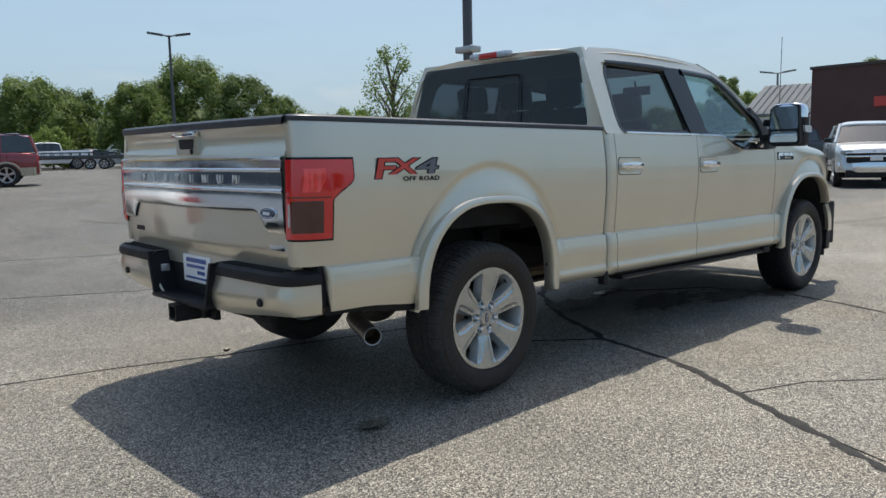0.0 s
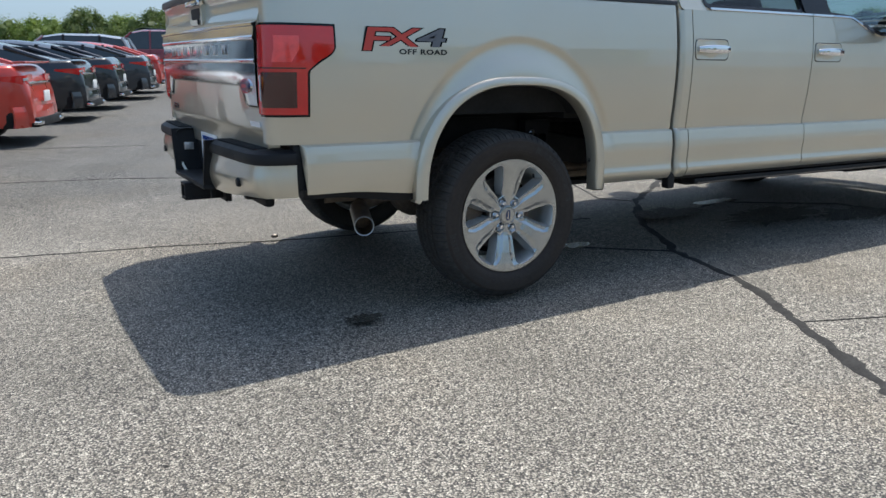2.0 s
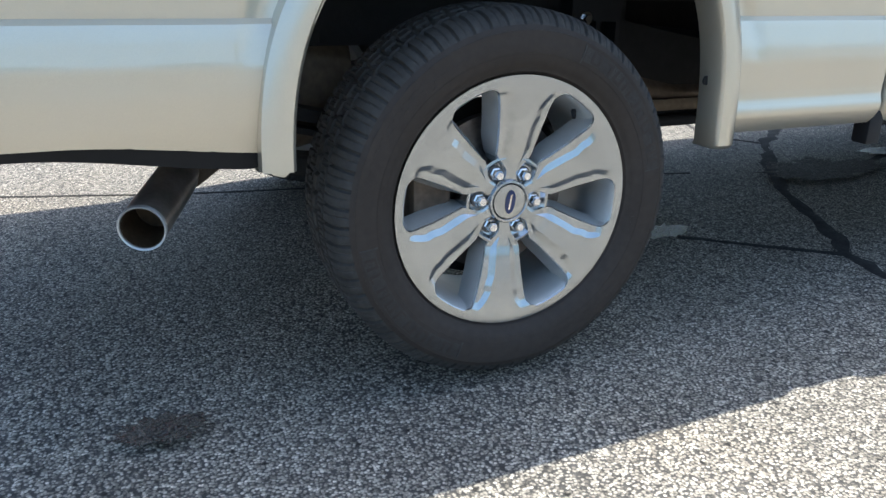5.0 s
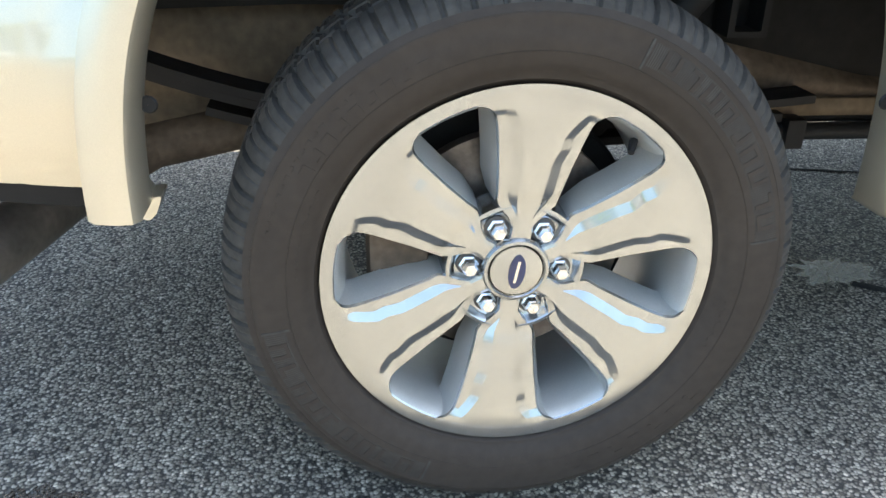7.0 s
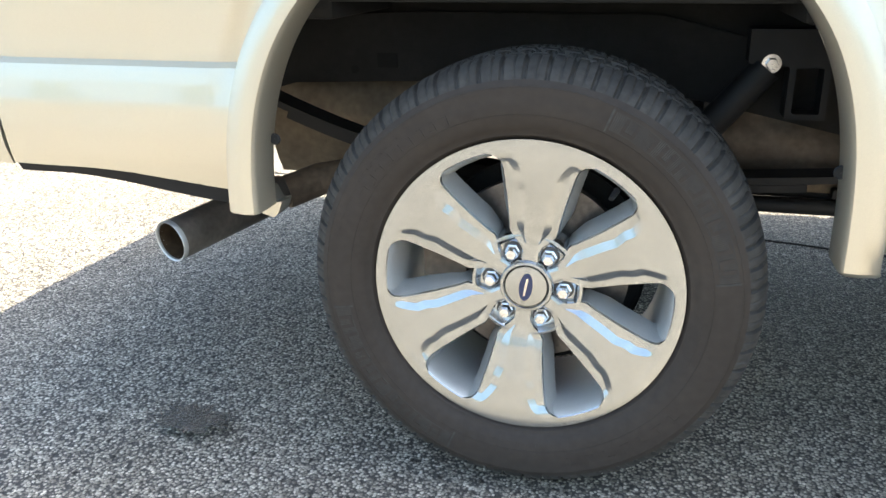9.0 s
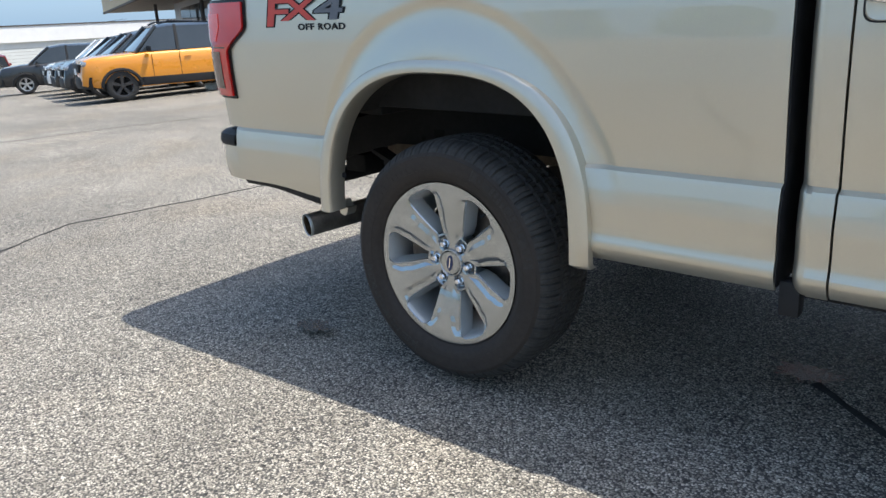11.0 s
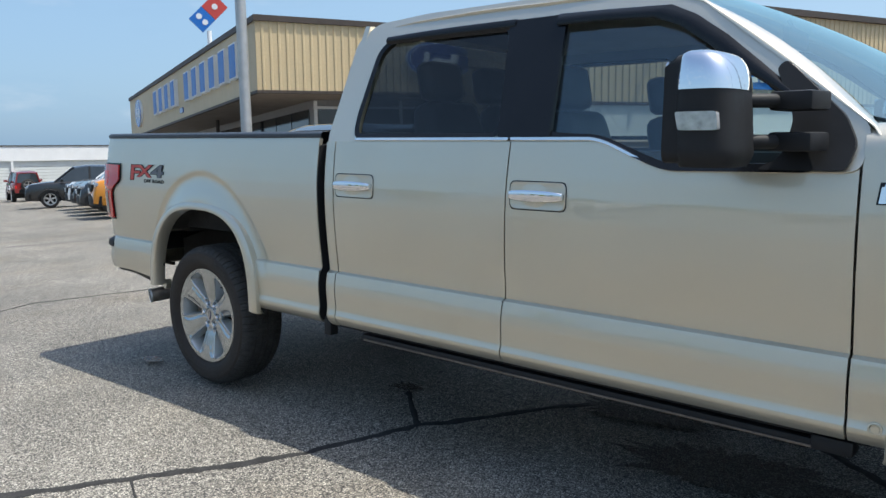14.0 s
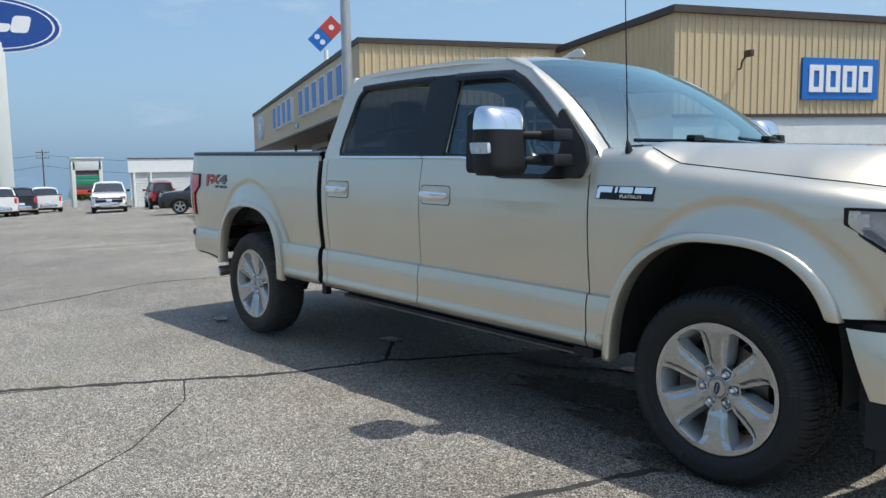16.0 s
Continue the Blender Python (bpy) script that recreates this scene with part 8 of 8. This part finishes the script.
def vehicle(name, label, category, style, paint, x, y, heading, roof_paint=None, rim=None, lights=True, group="parked cars", rack=False, spare=False, spoiler=False, grille=BLACK, lower=None):
    st = STYLES[style]
    ob = thing(name, label, category, group, at=pose(x, y, ground_z(x, y), 0, 0, heading))
    W, r, low, ax = st["w"], st["r"], st["low"], st["ax"]
    tx, tz = zip(*st["top"])
    x0, x1 = tx[0], tx[-1]
    roof_paint = roof_paint or paint

    def top(q):
        return float(np.interp(q, tx, tz))

    def wid(q):
        k = W
        for end, s in ((x1, 1), (x0, -1)):
            reach, take = (1.1, 0.26) if style == "sedan" else (0.75, 0.17)
            d = max(0.0, 1 - (end - q) * s / reach)
            k -= take * d**2.4
        return k

    def bottom(q):
        z = low + 0.10 * max(0, 1 - (x1 - q) / 0.5) + 0.08 * max(0, 1 - (q - x0) / 0.5)
        for a in ax:
            d = abs(q - a) / (r * 1.2)
            if d < 1:
                z = max(z, r * 0.85 + r * 1.12 * 0.9 * math.sqrt(1 - d * d) * 0.42 + r * 0.28 * math.sqrt(1 - d * d))
        return z

    xs = sorted({x0 + (x1 - x0) * i / 56 for i in range(57)} | set(tx) | {a + r * 1.2 * math.cos(math.pi * k / 12) for a in ax for k in range(13)})
    bm = bmesh.new()
    prev = None
    for q in xs:
        zt, zb, w = top(q), min(bottom(q), top(q) - 0.05), wid(q)
        mid = zb + (zt - zb) * 0.45
        half = [(w * 0.955, zb), (w * 0.985, zb + 0.06), (w, mid), (w * 0.99, zb + (zt - zb) * 0.72), (w * 0.965, zt - 0.05), (w * 0.92, zt - 0.012), (w * 0.80, zt), (w * 0.4, zt + 0.012), (0.0, zt + 0.016)]
        row = [bm.verts.new((q, -a, b)) for a, b in half] + [bm.verts.new((q, a, b)) for a, b in half[-2::-1]]
        if prev:
            for j in range(len(row) - 1):
                bm.faces.new((prev[j], row[j], row[j + 1], prev[j + 1]))
        else:
            bm.faces.new(row)
        prev = row
    bm.faces.new(prev[::-1])
    bmesh.ops.recalc_face_normals(bm, faces=bm.faces)
    part("body", bm, paint, ob, smooth=60)
    bm = bmesh.new()
    box(bm, (x1 - x0 - 0.3, 2 * W * 0.86, 0.22), ((x0 + x1) / 2, 0, low + 0.12), 0.04)
    for a in ax:
        box(bm, (r * 2.2, 2 * W * 0.88, r * 1.3), (a, 0, r + 0.12), 0.05)
    part("underbody", bm, UNDER, ob)
    # glass, pillars and roof
    rx, rz = zip(*st["roof"])
    glass_line = [(p, q - (0.075 if 0 < i < len(rx) - 1 else 0.0)) for i, (p, q) in enumerate(st["roof"])]

    def lean(p, z):
        b = top(p)
        return wid(p) * 0.93 - max(0.0, z - b) * 0.30

    for s in (-1, 1):
        bm = bmesh.new()
        outline = [(p + (0.05 if i == 0 else (-0.08 if i == len(glass_line) - 1 else 0)), z) for i, (p, z) in enumerate(glass_line)]
        slab(bm, outline, lambda a, b, d, s=s: (a, s * (lean(a, b) - 0.004 - d), max(b, top(a) - 0.0)), 0.03)
        part("side_window", bm, CARGLASS, ob, "dark side glass", smooth=20)
        for k, px in enumerate(st["pillars"]):
            bm = bmesh.new()
            zt = float(np.interp(px, rx, rz)) - 0.04
            zb = top(px) - 0.02
            pts = [(px - 0.035, zb), (px + 0.035, zb), (px + 0.02, zt), (px - 0.05, zt)]
            slab(bm, pts, lambda a, b, d, s=s: (a, s * (lean(a, b) + 0.004 - d), b), 0.02)
            part("pillar", bm, roof_paint if style in ("large_suv",) else BLACK, ob, smooth=0)
        for a, b in ((0, 1), (-1, -2)):
            bm = bmesh.new()
            p, q = st["roof"][a], st["roof"][b]
            tube(bm, [(p[0], s * (lean(p[0], p[1]) - 0.01), p[1] - 0.01), (q[0], s * (lean(q[0], q[1]) - 0.015), q[1] - 0.02)], 0.045, 8)
            part("end_pillar", bm, roof_paint, ob)
        bm = bmesh.new()
        mx = rx[-1] - 0.28
        box(bm, (0.1, 0.2, 0.14), (mx, s * (wid(mx) + 0.09), top(mx) + 0.07), 0.035)
        part("door_mirror", bm, GLOSSBLACK if style in ("boxy", "pickup") else paint, ob)
        bm = bmesh.new()
        for dx in st["pillars"]:
            box(bm, (0.16, 0.03, 0.03), (dx - 0.2, s * wid(dx), top(dx) - 0.16), 0.01)
        part("door_handle", bm, paint if style != "flex" else CHROME, ob)
        bm = bmesh.new()
        for dx in list(st["pillars"]) + [rx[-1] - 0.35]:
            box(bm, (0.012, 0.006, (top(dx) - low) * 0.8), (dx, s * (wid(dx) * 0.997), low + (top(dx) - low) * 0.55))
        part("door_gap", bm, GLOSSBLACK, ob)
    for a, b, nm in ((0, 1, "rear_window"), (-1, -2, "windscreen")):
        bm = bmesh.new()
        p, q = glass_line[a], glass_line[b]
        sg = -1 if a == 0 else 1
        sheet(bm, 10, 4, lambda u, v: (p[0] + (q[0] - p[0]) * v + sg * 0.04 * (1 - (2 * u - 1) ** 2) - sg * 0.0, (2 * u - 1) * (lean(p[0], p[1]) * (1 - v) + lean(q[0], q[1]) * v - 0.03), p[1] + (q[1] - p[1]) * v + 0.01))
        part(nm, bm, CARGLASS, ob, out=(sg, 0, 0.3), thick=0.01)
    bm = bmesh.new()
    r0, r1 = st["roof"][1], st["roof"][-2]
    sheet(bm, 20, 12, lambda u, v: (r0[0] - 0.03 + (r1[0] - r0[0] + 0.06) * u, (2 * v - 1) * (lean(r0[0] + (r1[0] - r0[0]) * u, 1.4) - 0.055 * 0 - max(0, float(np.interp(r0[0] + (r1[0] - r0[0]) * u, rx, rz)) - 1.4) * 0.30), float(np.interp(r0[0] + (r1[0] - r0[0]) * u, rx, rz)) - 0.075 * abs(2 * v - 1) ** 5))
    part("roof", bm, roof_paint, ob, out=(0, 0, 1), thick=0.05)
    for i, a in enumerate(ax):
        for s in (-1, 1):
            car_wheel(ob, a, s * (W - 0.12), r, 0.23, rim or ALLOYGREY, 5 if style != "pickup" else 6)
    # lights, bumpers, plates
    for s in (-1, 1):
        bm = bmesh.new()
        if style in ("pickup", "flex", "large_suv", "jeep"):
            box(bm, (0.09, 0.15 if style != "flex" else 0.2, 0.34 if style != "jeep" else 0.2), (x0 + 0.045, s * (wid(x0) - 0.055), top(x0 + 0.1) - 0.24), 0.03)
        else:
            line = [(x0 + 0.44, wid(x0 + 0.44) * 0.975), (x0 + 0.3, wid(x0 + 0.3) * 0.98), (x0 + 0.16, wid(x0 + 0.16) * 0.985), (x0 + 0.09, wid(x0 + 0.09) * 0.985), (x0 + 0.052, wid(x0) * 0.93), (x0 + 0.05, wid(x0) * 0.72), (x0 + 0.05, wid(x0) * 0.5)]
            zt_ = top(x0 + 0.12) - 0.06

            def wrap(u, v):
                k = u * (len(line) - 1)
                i = min(int(k), len(line) - 2)
                p, q = Vector(line[i]), Vector(line[i + 1])
                c = p.lerp(q, k - i)
                hi = zt_ - 0.03 * (1 - u)
                return (c.x - 0.012 * u, s * (c.y + 0.014 * (1 - u)), hi - (0.03 + 0.085 * min(1.0, 2.0 * u)) * v)

            sheet(bm, 18, 3, wrap)
            tl = part("tail_light", bm, TAILRED, ob, out=(-1, s, 0), thick=0.03)
            bm = bmesh.new()
            sheet(bm, 6, 2, lambda u, v: Vector(wrap(0.55 + 0.25 * u, 0.3 + 0.3 * v)) + Vector((-0.006, s * 0.006, 0)))
            part("clear_lens", bm, CLEARLENS, tl, "clear middle of the tail light", out=(-1, s, 0), thick=0.004)
            bm = bmesh.new()
        if len(bm.verts):
            part("tail_light", bm, TAILRED, ob)
        else:
            bm.free()
        bm = bmesh.new()
        if style == "pickup":
            box(bm, (0.34, 0.30, 0.10), (x1 - 0.20, s * (wid(x1 - 0.1) - 0.13), top(x1 - 0.15) - 0.10), 0.03)
        else:
            box(bm, (0.34, 0.34, 0.13), (x1 - 0.2, s * (wid(x1 - 0.1) - 0.178), top(x1 - 0.2) - 0.11), 0.05)
        part("headlight", bm, HEADLENS, ob)
    bm = bmesh.new()
    gh = 0.3 if style in ("pickup", "large_suv") else 0.2
    box(bm, (0.09, 1.48 if style == "pickup" else 1.0, gh), (x1 - 0.02, 0, top(x1 - 0.1) - 0.08 - gh / 2), 0.03)
    part("grille", bm, grille, ob, "dark front grille")
    if style == "pickup":
        for z, hh in ((0.10, 0.035), (0.20, 0.05)):
            bm = bmesh.new()
            box(bm, (0.05, 1.56, hh), (x1 + 0.012, 0, top(x1 - 0.1) - z), 0.012)
            part("grille_bar", bm, CHROME, ob, "bright grille bar")
        bm = bmesh.new()
        box(bm, (0.2, 1.5, 0.2), (x1 - 0.1, 0, low - 0.02), 0.04)
        part("air_dam", bm, BLACK, ob, "black lower air dam")
    for e, s, nm in ((x0, -1, "rear_bumper"), (x1, 1, "front_bumper")):
        bm = bmesh.new()
        sheet(bm, 16, 5, lambda u, v: (e + s * (0.05 * math.sin(math.pi * (0.2 + 0.6 * v)) - 0.22 * abs(2 * u - 1) ** 3), (2 * u - 1) * W * 0.95, low + 0.02 + 0.28 * v))
        part(nm, bm, CHROME if style in ("pickup",) else (BLACK if style in ("boxy", "jeep", "suv") else lower or paint), ob, out=(s, 0, 0), thick=0.03)
    for e, s in ((x0, -1), (x1, 1)):
        bm = bmesh.new()
        box(bm, (0.012, 0.31, 0.15), (e + s * 0.04, 0, low + 0.42), 0.004)
        part("plate", bm, WHITE, ob)
    if style == "sedan":
        bm = bmesh.new()
        box(bm, (0.16, 1.25, 0.13), (x0 + 0.02, 0, low + 0.08), 0.03)
        part("diffuser", bm, BLACK, ob, "black lower bumper insert")
        for s in (-1, 1):
            bm = bmesh.new()
            box(bm, (0.1, 0.17, 0.055), (x0 - 0.035, s * 0.56, low + 0.075), 0.02)
            part("exhaust_tip", bm, CHROME, ob, "bright exhaust tip")
        bm = bmesh.new()
        box(bm, (0.02, 1.1, 0.03), (x0 + 0.035, 0, top(x0 + 0.1) - 0.13), 0.005)
        part("boot_trim", bm, CHROME, ob, "thin bright strip on the boot lid")
    if lower is not None:
        for s in (-1, 1):
            for xa, xb in ((x0 + 0.1, ax[0] - r * 1.15), (ax[0] + r * 1.15, ax[1] - r * 1.15), (ax[1] + r * 1.15, x1 - 0.15)):
                bm = bmesh.new()
                sheet(bm, 10, 4, lambda u, v: (xa + (xb - xa) * u, s * (wid(xa + (xb - xa) * u) + 0.012), low + 0.02 + 0.30 * v))
                part("lower_cladding", bm, lower, ob, "beige lower body panel", out=(0, s, 0), thick=0.03)
            for a in ax:
                bm = bmesh.new()
                tube(bm, [(a + r * 1.2 * math.cos(math.pi * k / 14), s * (wid(a) + 0.006), r * 0.95 + r * 1.12 * math.sin(math.pi * k / 14)) for k in range(15)], 0.05, 6)
                part("arch_trim", bm, lower, ob, "beige wheel-arch trim")
    if style in ("boxy", "suv"):
        for s in (-1, 1):
            bm = bmesh.new()
            box(bm, (ax[1] - ax[0] - r * 2.1, 0.03, 0.2), ((ax[0] + ax[1]) / 2, s * (W * 0.985), low + 0.12), 0.01)
            part("sill_cladding", bm, BLACK, ob, "black lower cladding")
            for a in ax:
                bm = bmesh.new()
                arc = [(a + r * 1.22 * math.cos(math.pi * k / 14), s * (wid(a) + 0.004), r * 0.95 + r * 1.1 * math.sin(math.pi * k / 14)) for k in range(15)]
                tube(bm, arc, 0.042, 6)
                part("arch_trim", bm, BLACK, ob, "black wheel-arch trim")
    if rack:
        for s in (-1, 1):
            bm = bmesh.new()
            tube(bm, [(r0[0] + 0.1, s * (lean(0, 1.4) - 0.16), 1.0 * r0[1] + 0.03), (0, s * (lean(0, 1.4) - 0.16), max(rz) + 0.04), (r1[0] - 0.1, s * (lean(0, 1.4) - 0.16), r1[1] + 0.03)], 0.022, 6)
            part("roof_rail", bm, GLOSSBLACK, ob)
    if spoiler:
        bm = bmesh.new()
        box(bm, (0.16, 1.3, 0.03), (x0 + 0.1, 0, top(x0 + 0.2) + 0.035), 0.012)
        part("spoiler", bm, paint, ob)
    if spare:
        c = car_wheel(ob, 0, -0.001, 0.38, 0.24, ALLOYGREY)
        c.matrix_basis = pose(x0 - 0.14, 0, 1.0, 0, 0, -90)
        c.name = "spare_wheel"
    if style == "pickup":
        bm = bmesh.new()
        box(bm, (1.75, 1.62, 0.03), (-2.02, 0, 1.352), 0.01)
        part("bed_cover", bm, BLACK, ob)
        bm = bmesh.new()
        for s in (-1, 1):
            box(bm, (1.9, 0.08, 0.04), (-2.0, s * 0.9, 1.35), 0.012)
        part("bed_rail", bm, BLACK, ob)
    return ob


RED, CHARCOAL, NAVYBLACK = car_paint("bright_red", (0.50, 0.04, 0.022), 0.1), car_paint("charcoal", (0.028, 0.034, 0.043), 0.35), car_paint("blue_black", (0.006, 0.009, 0.015), 0.2)
SILVER, WHITECAR, MAROON = car_paint("silver", (0.42, 0.43, 0.44), 0.7), car_paint("white", (0.78, 0.78, 0.77), 0.0), car_paint("maroon", (0.23, 0.026, 0.03), 0.3)
ORANGE, JEEPRED, BLACKCAR, BLUECAR = car_paint("orange", (0.68, 0.26, 0.015), 0.1), car_paint("dark_red", (0.22, 0.015, 0.015), 0.1), car_paint("black", (0.012, 0.013, 0.015), 0.1), car_paint("mid_blue", (0.05, 0.16, 0.38), 0.3)


def rear_at(x, y, heading, half):
    return x + half * math.cos(radians(heading)), y + half * math.sin(radians(heading))


ROW = 163
for nm, lab, sty, pt, px, py, kw in (
        ("coupe", "bright red coupe parked nose-in, seen from behind", "sedan", RED, -1.36, 8.68, dict(spoiler=True)),
        ("sedan", "blue-black sedan with red tail lights parked in a row", "sedan", NAVYBLACK, -0.33, 12.06, dict(spoiler=True)),
        ("sedan", "dark charcoal sedan parked in a row", "sedan", NAVYBLACK, 0.6, 14.8, {}),
        ("sedan", "grey sedan parked in a row", "sedan", CHARCOAL, 1.8, 17.9, {}),
        ("hatchback", "red car parked in a row", "sedan", RED, 2.6, 20.7, {}),
        ("suv", "silver sport utility car parked in a row", "suv", SILVER, 2.6, 24.9, {})):
    half = -STYLES[sty]["top"][0][0]
    vehicle(nm, lab, "car", sty, pt, *rear_at(px, py, ROW, half), ROW, **kw)
vehicle("large_suv", "maroon and beige large sport utility vehicle", "car", "large_suv", MAROON, 3.65, 29.2, 163, rack=True, lower=car_paint("beige", (0.42, 0.36, 0.27), 0.3))
vehicle("pickup", "white pickup parked near the trees", "pickup truck", "pickup", WHITECAR, 14.3, 55.5, 165)
trailer = thing("flatbed_trailer", "black low flatbed trailer parked near the trees", "trailer", at=pose(*polar(71.6, 58), ground_z(*polar(71.6, 58)), 0, 0, 160))
bm = bmesh.new()
box(bm, (6.6, 2.3, 0.26), (0, 0, 0.82), 0.04)
part("deck", bm, BLACKCAR, trailer, "black trailer deck")
for y_ in (-1.1, 1.1):
    bm = bmesh.new()
    for k in range(12):
        box(bm, (0.06, 0.05, 0.16), (-3.1 + 0.56 * k, y_, 1.02), 0.01)
    box(bm, (6.5, 0.05, 0.06), (0, y_, 1.12), 0.01)
    part("side_rail", bm, BLACKCAR, trailer, "low side rail")
    for x_ in (-1.2, -0.35):
        car_wheel(trailer, x_, y_ * 0.92, 0.36, 0.22, ALLOYGREY)
bm = bmesh.new()
tube(bm, [(3.2, -0.9, 0.75), (4.6, 0, 0.62)], 0.06, 8)
tube(bm, [(3.2, 0.9, 0.75), (4.6, 0, 0.62)], 0.06, 8)
tube(bm, [(4.45, 0, 0.0), (4.45, 0, 0.75)], 0.05, 8)
part("drawbar", bm, BLACKCAR, trailer, "black drawbar with a prop stand")
vehicle("sedan", "white car parked behind the trailer", "car", "sedan", WHITECAR, *polar(71.3, 66), 162)
vehicle("pickup", "pale silver pickup with chrome bumper facing the lot", "pickup truck", "pickup", car_paint("pale_silver", (0.55, 0.58, 0.6), 0.5), 23.3, 5.1, 205, grille=BLACK)
vehicle("pickup", "black pickup parked side-on", "pickup truck", "pickup", BLACKCAR, 31.5, 11.0, 150)
vehicle("suv", "orange sport utility car with a black roof and wheels", "car", "boxy", ORANGE, -17.05, 8.74, 250, roof_paint=BLACKCAR, rim=WHEELBLACK, rack=True)
for k, (pt, lab) in enumerate(((CHARCOAL, "dark grey sport utility car parked in a row"), (NAVYBLACK, "blue-black sport utility car parked in a row"), (WHITECAR, "white sport utility car parked in a row"))):
    vehicle("suv", lab, "car", "suv", pt, -19.75 - 2.65 * k, 9.75 + 0.98 * k, 250)
vehicle("suv", "black sport utility car parked side-on", "car", "suv", BLACKCAR, -29.8, 12.1, 245)
vehicle("off_road_car", "dark red off-road car with a spare wheel", "car", "jeep", JEEPRED, -46.3, 15.9, 165, spare=True)
vehicle("pickup", "white pickup facing the lot", "pickup truck", "pickup", WHITECAR, -45.0, 12.2, -18)
vehicle("sedan", "white car beside the low hall", "car", "sedan", WHITECAR, -60, 16.6, -15)
for k, (pt, lab) in enumerate(((WHITECAR, "white pickup with its tailgate to the lot"), (CHARCOAL, "grey pickup with its tailgate to the lot"), (WHITECAR, "white pickup with its tailgate to the lot"))):
    vehicle("pickup", lab, "pickup truck", "pickup", pt, (-51.0, -53.6, -58.5)[k], (7.2, 8.9, 11.7)[k], 172)
vehicle("wagon", "white boxy wagon with a black roof", "car", "flex", WHITECAR, -3.4, 4.95, 96, roof_paint=BLACKCAR, rim=WHEELBLACK)
for k, (pt, sty, lab) in enumerate(((WHITECAR, "suv", "white sport utility car across the lot"), (SILVER, "sedan", "silver sedan across the lot"), (WHITECAR, "pickup", "white pickup across the lot"), (CHARCOAL, "suv", "dark grey sport utility car across the lot"))):
    vehicle({"pickup": "pickup", "suv": "suv"}.get(sty, "sedan"), lab, "pickup truck" if sty == "pickup" else "car", sty, pt, -13 + 8.5 * k, -30 - 1.2 * (k % 2), 92)
# vending box beside the orange car
vend = thing("vending_box", "blue and white drinks box on a concrete pad", "vending machine", at=pose(-16.3, 10.4, ground_z(-16.3, 10.4), 0, 0, 37))
bm = bmesh.new()
box(bm, (0.7, 0.8, 1.75), (0, 0, 1.05), 0.03)
part("cabinet", bm, car_paint("machine_blue", (0.03, 0.12, 0.5), 0.0), vend, "blue cabinet")
bm = bmesh.new()
box(bm, (0.02, 0.66, 0.9), (-0.36, 0, 1.25), 0.008)
part("front_panel", bm, WHITE, vend, "white front panel")
bm = bmesh.new()
box(bm, (1.6, 1.3, 0.2), (0, 0, 0.08), 0.02)
part("pad", bm, BLOCKWALL, vend, "concrete pad")
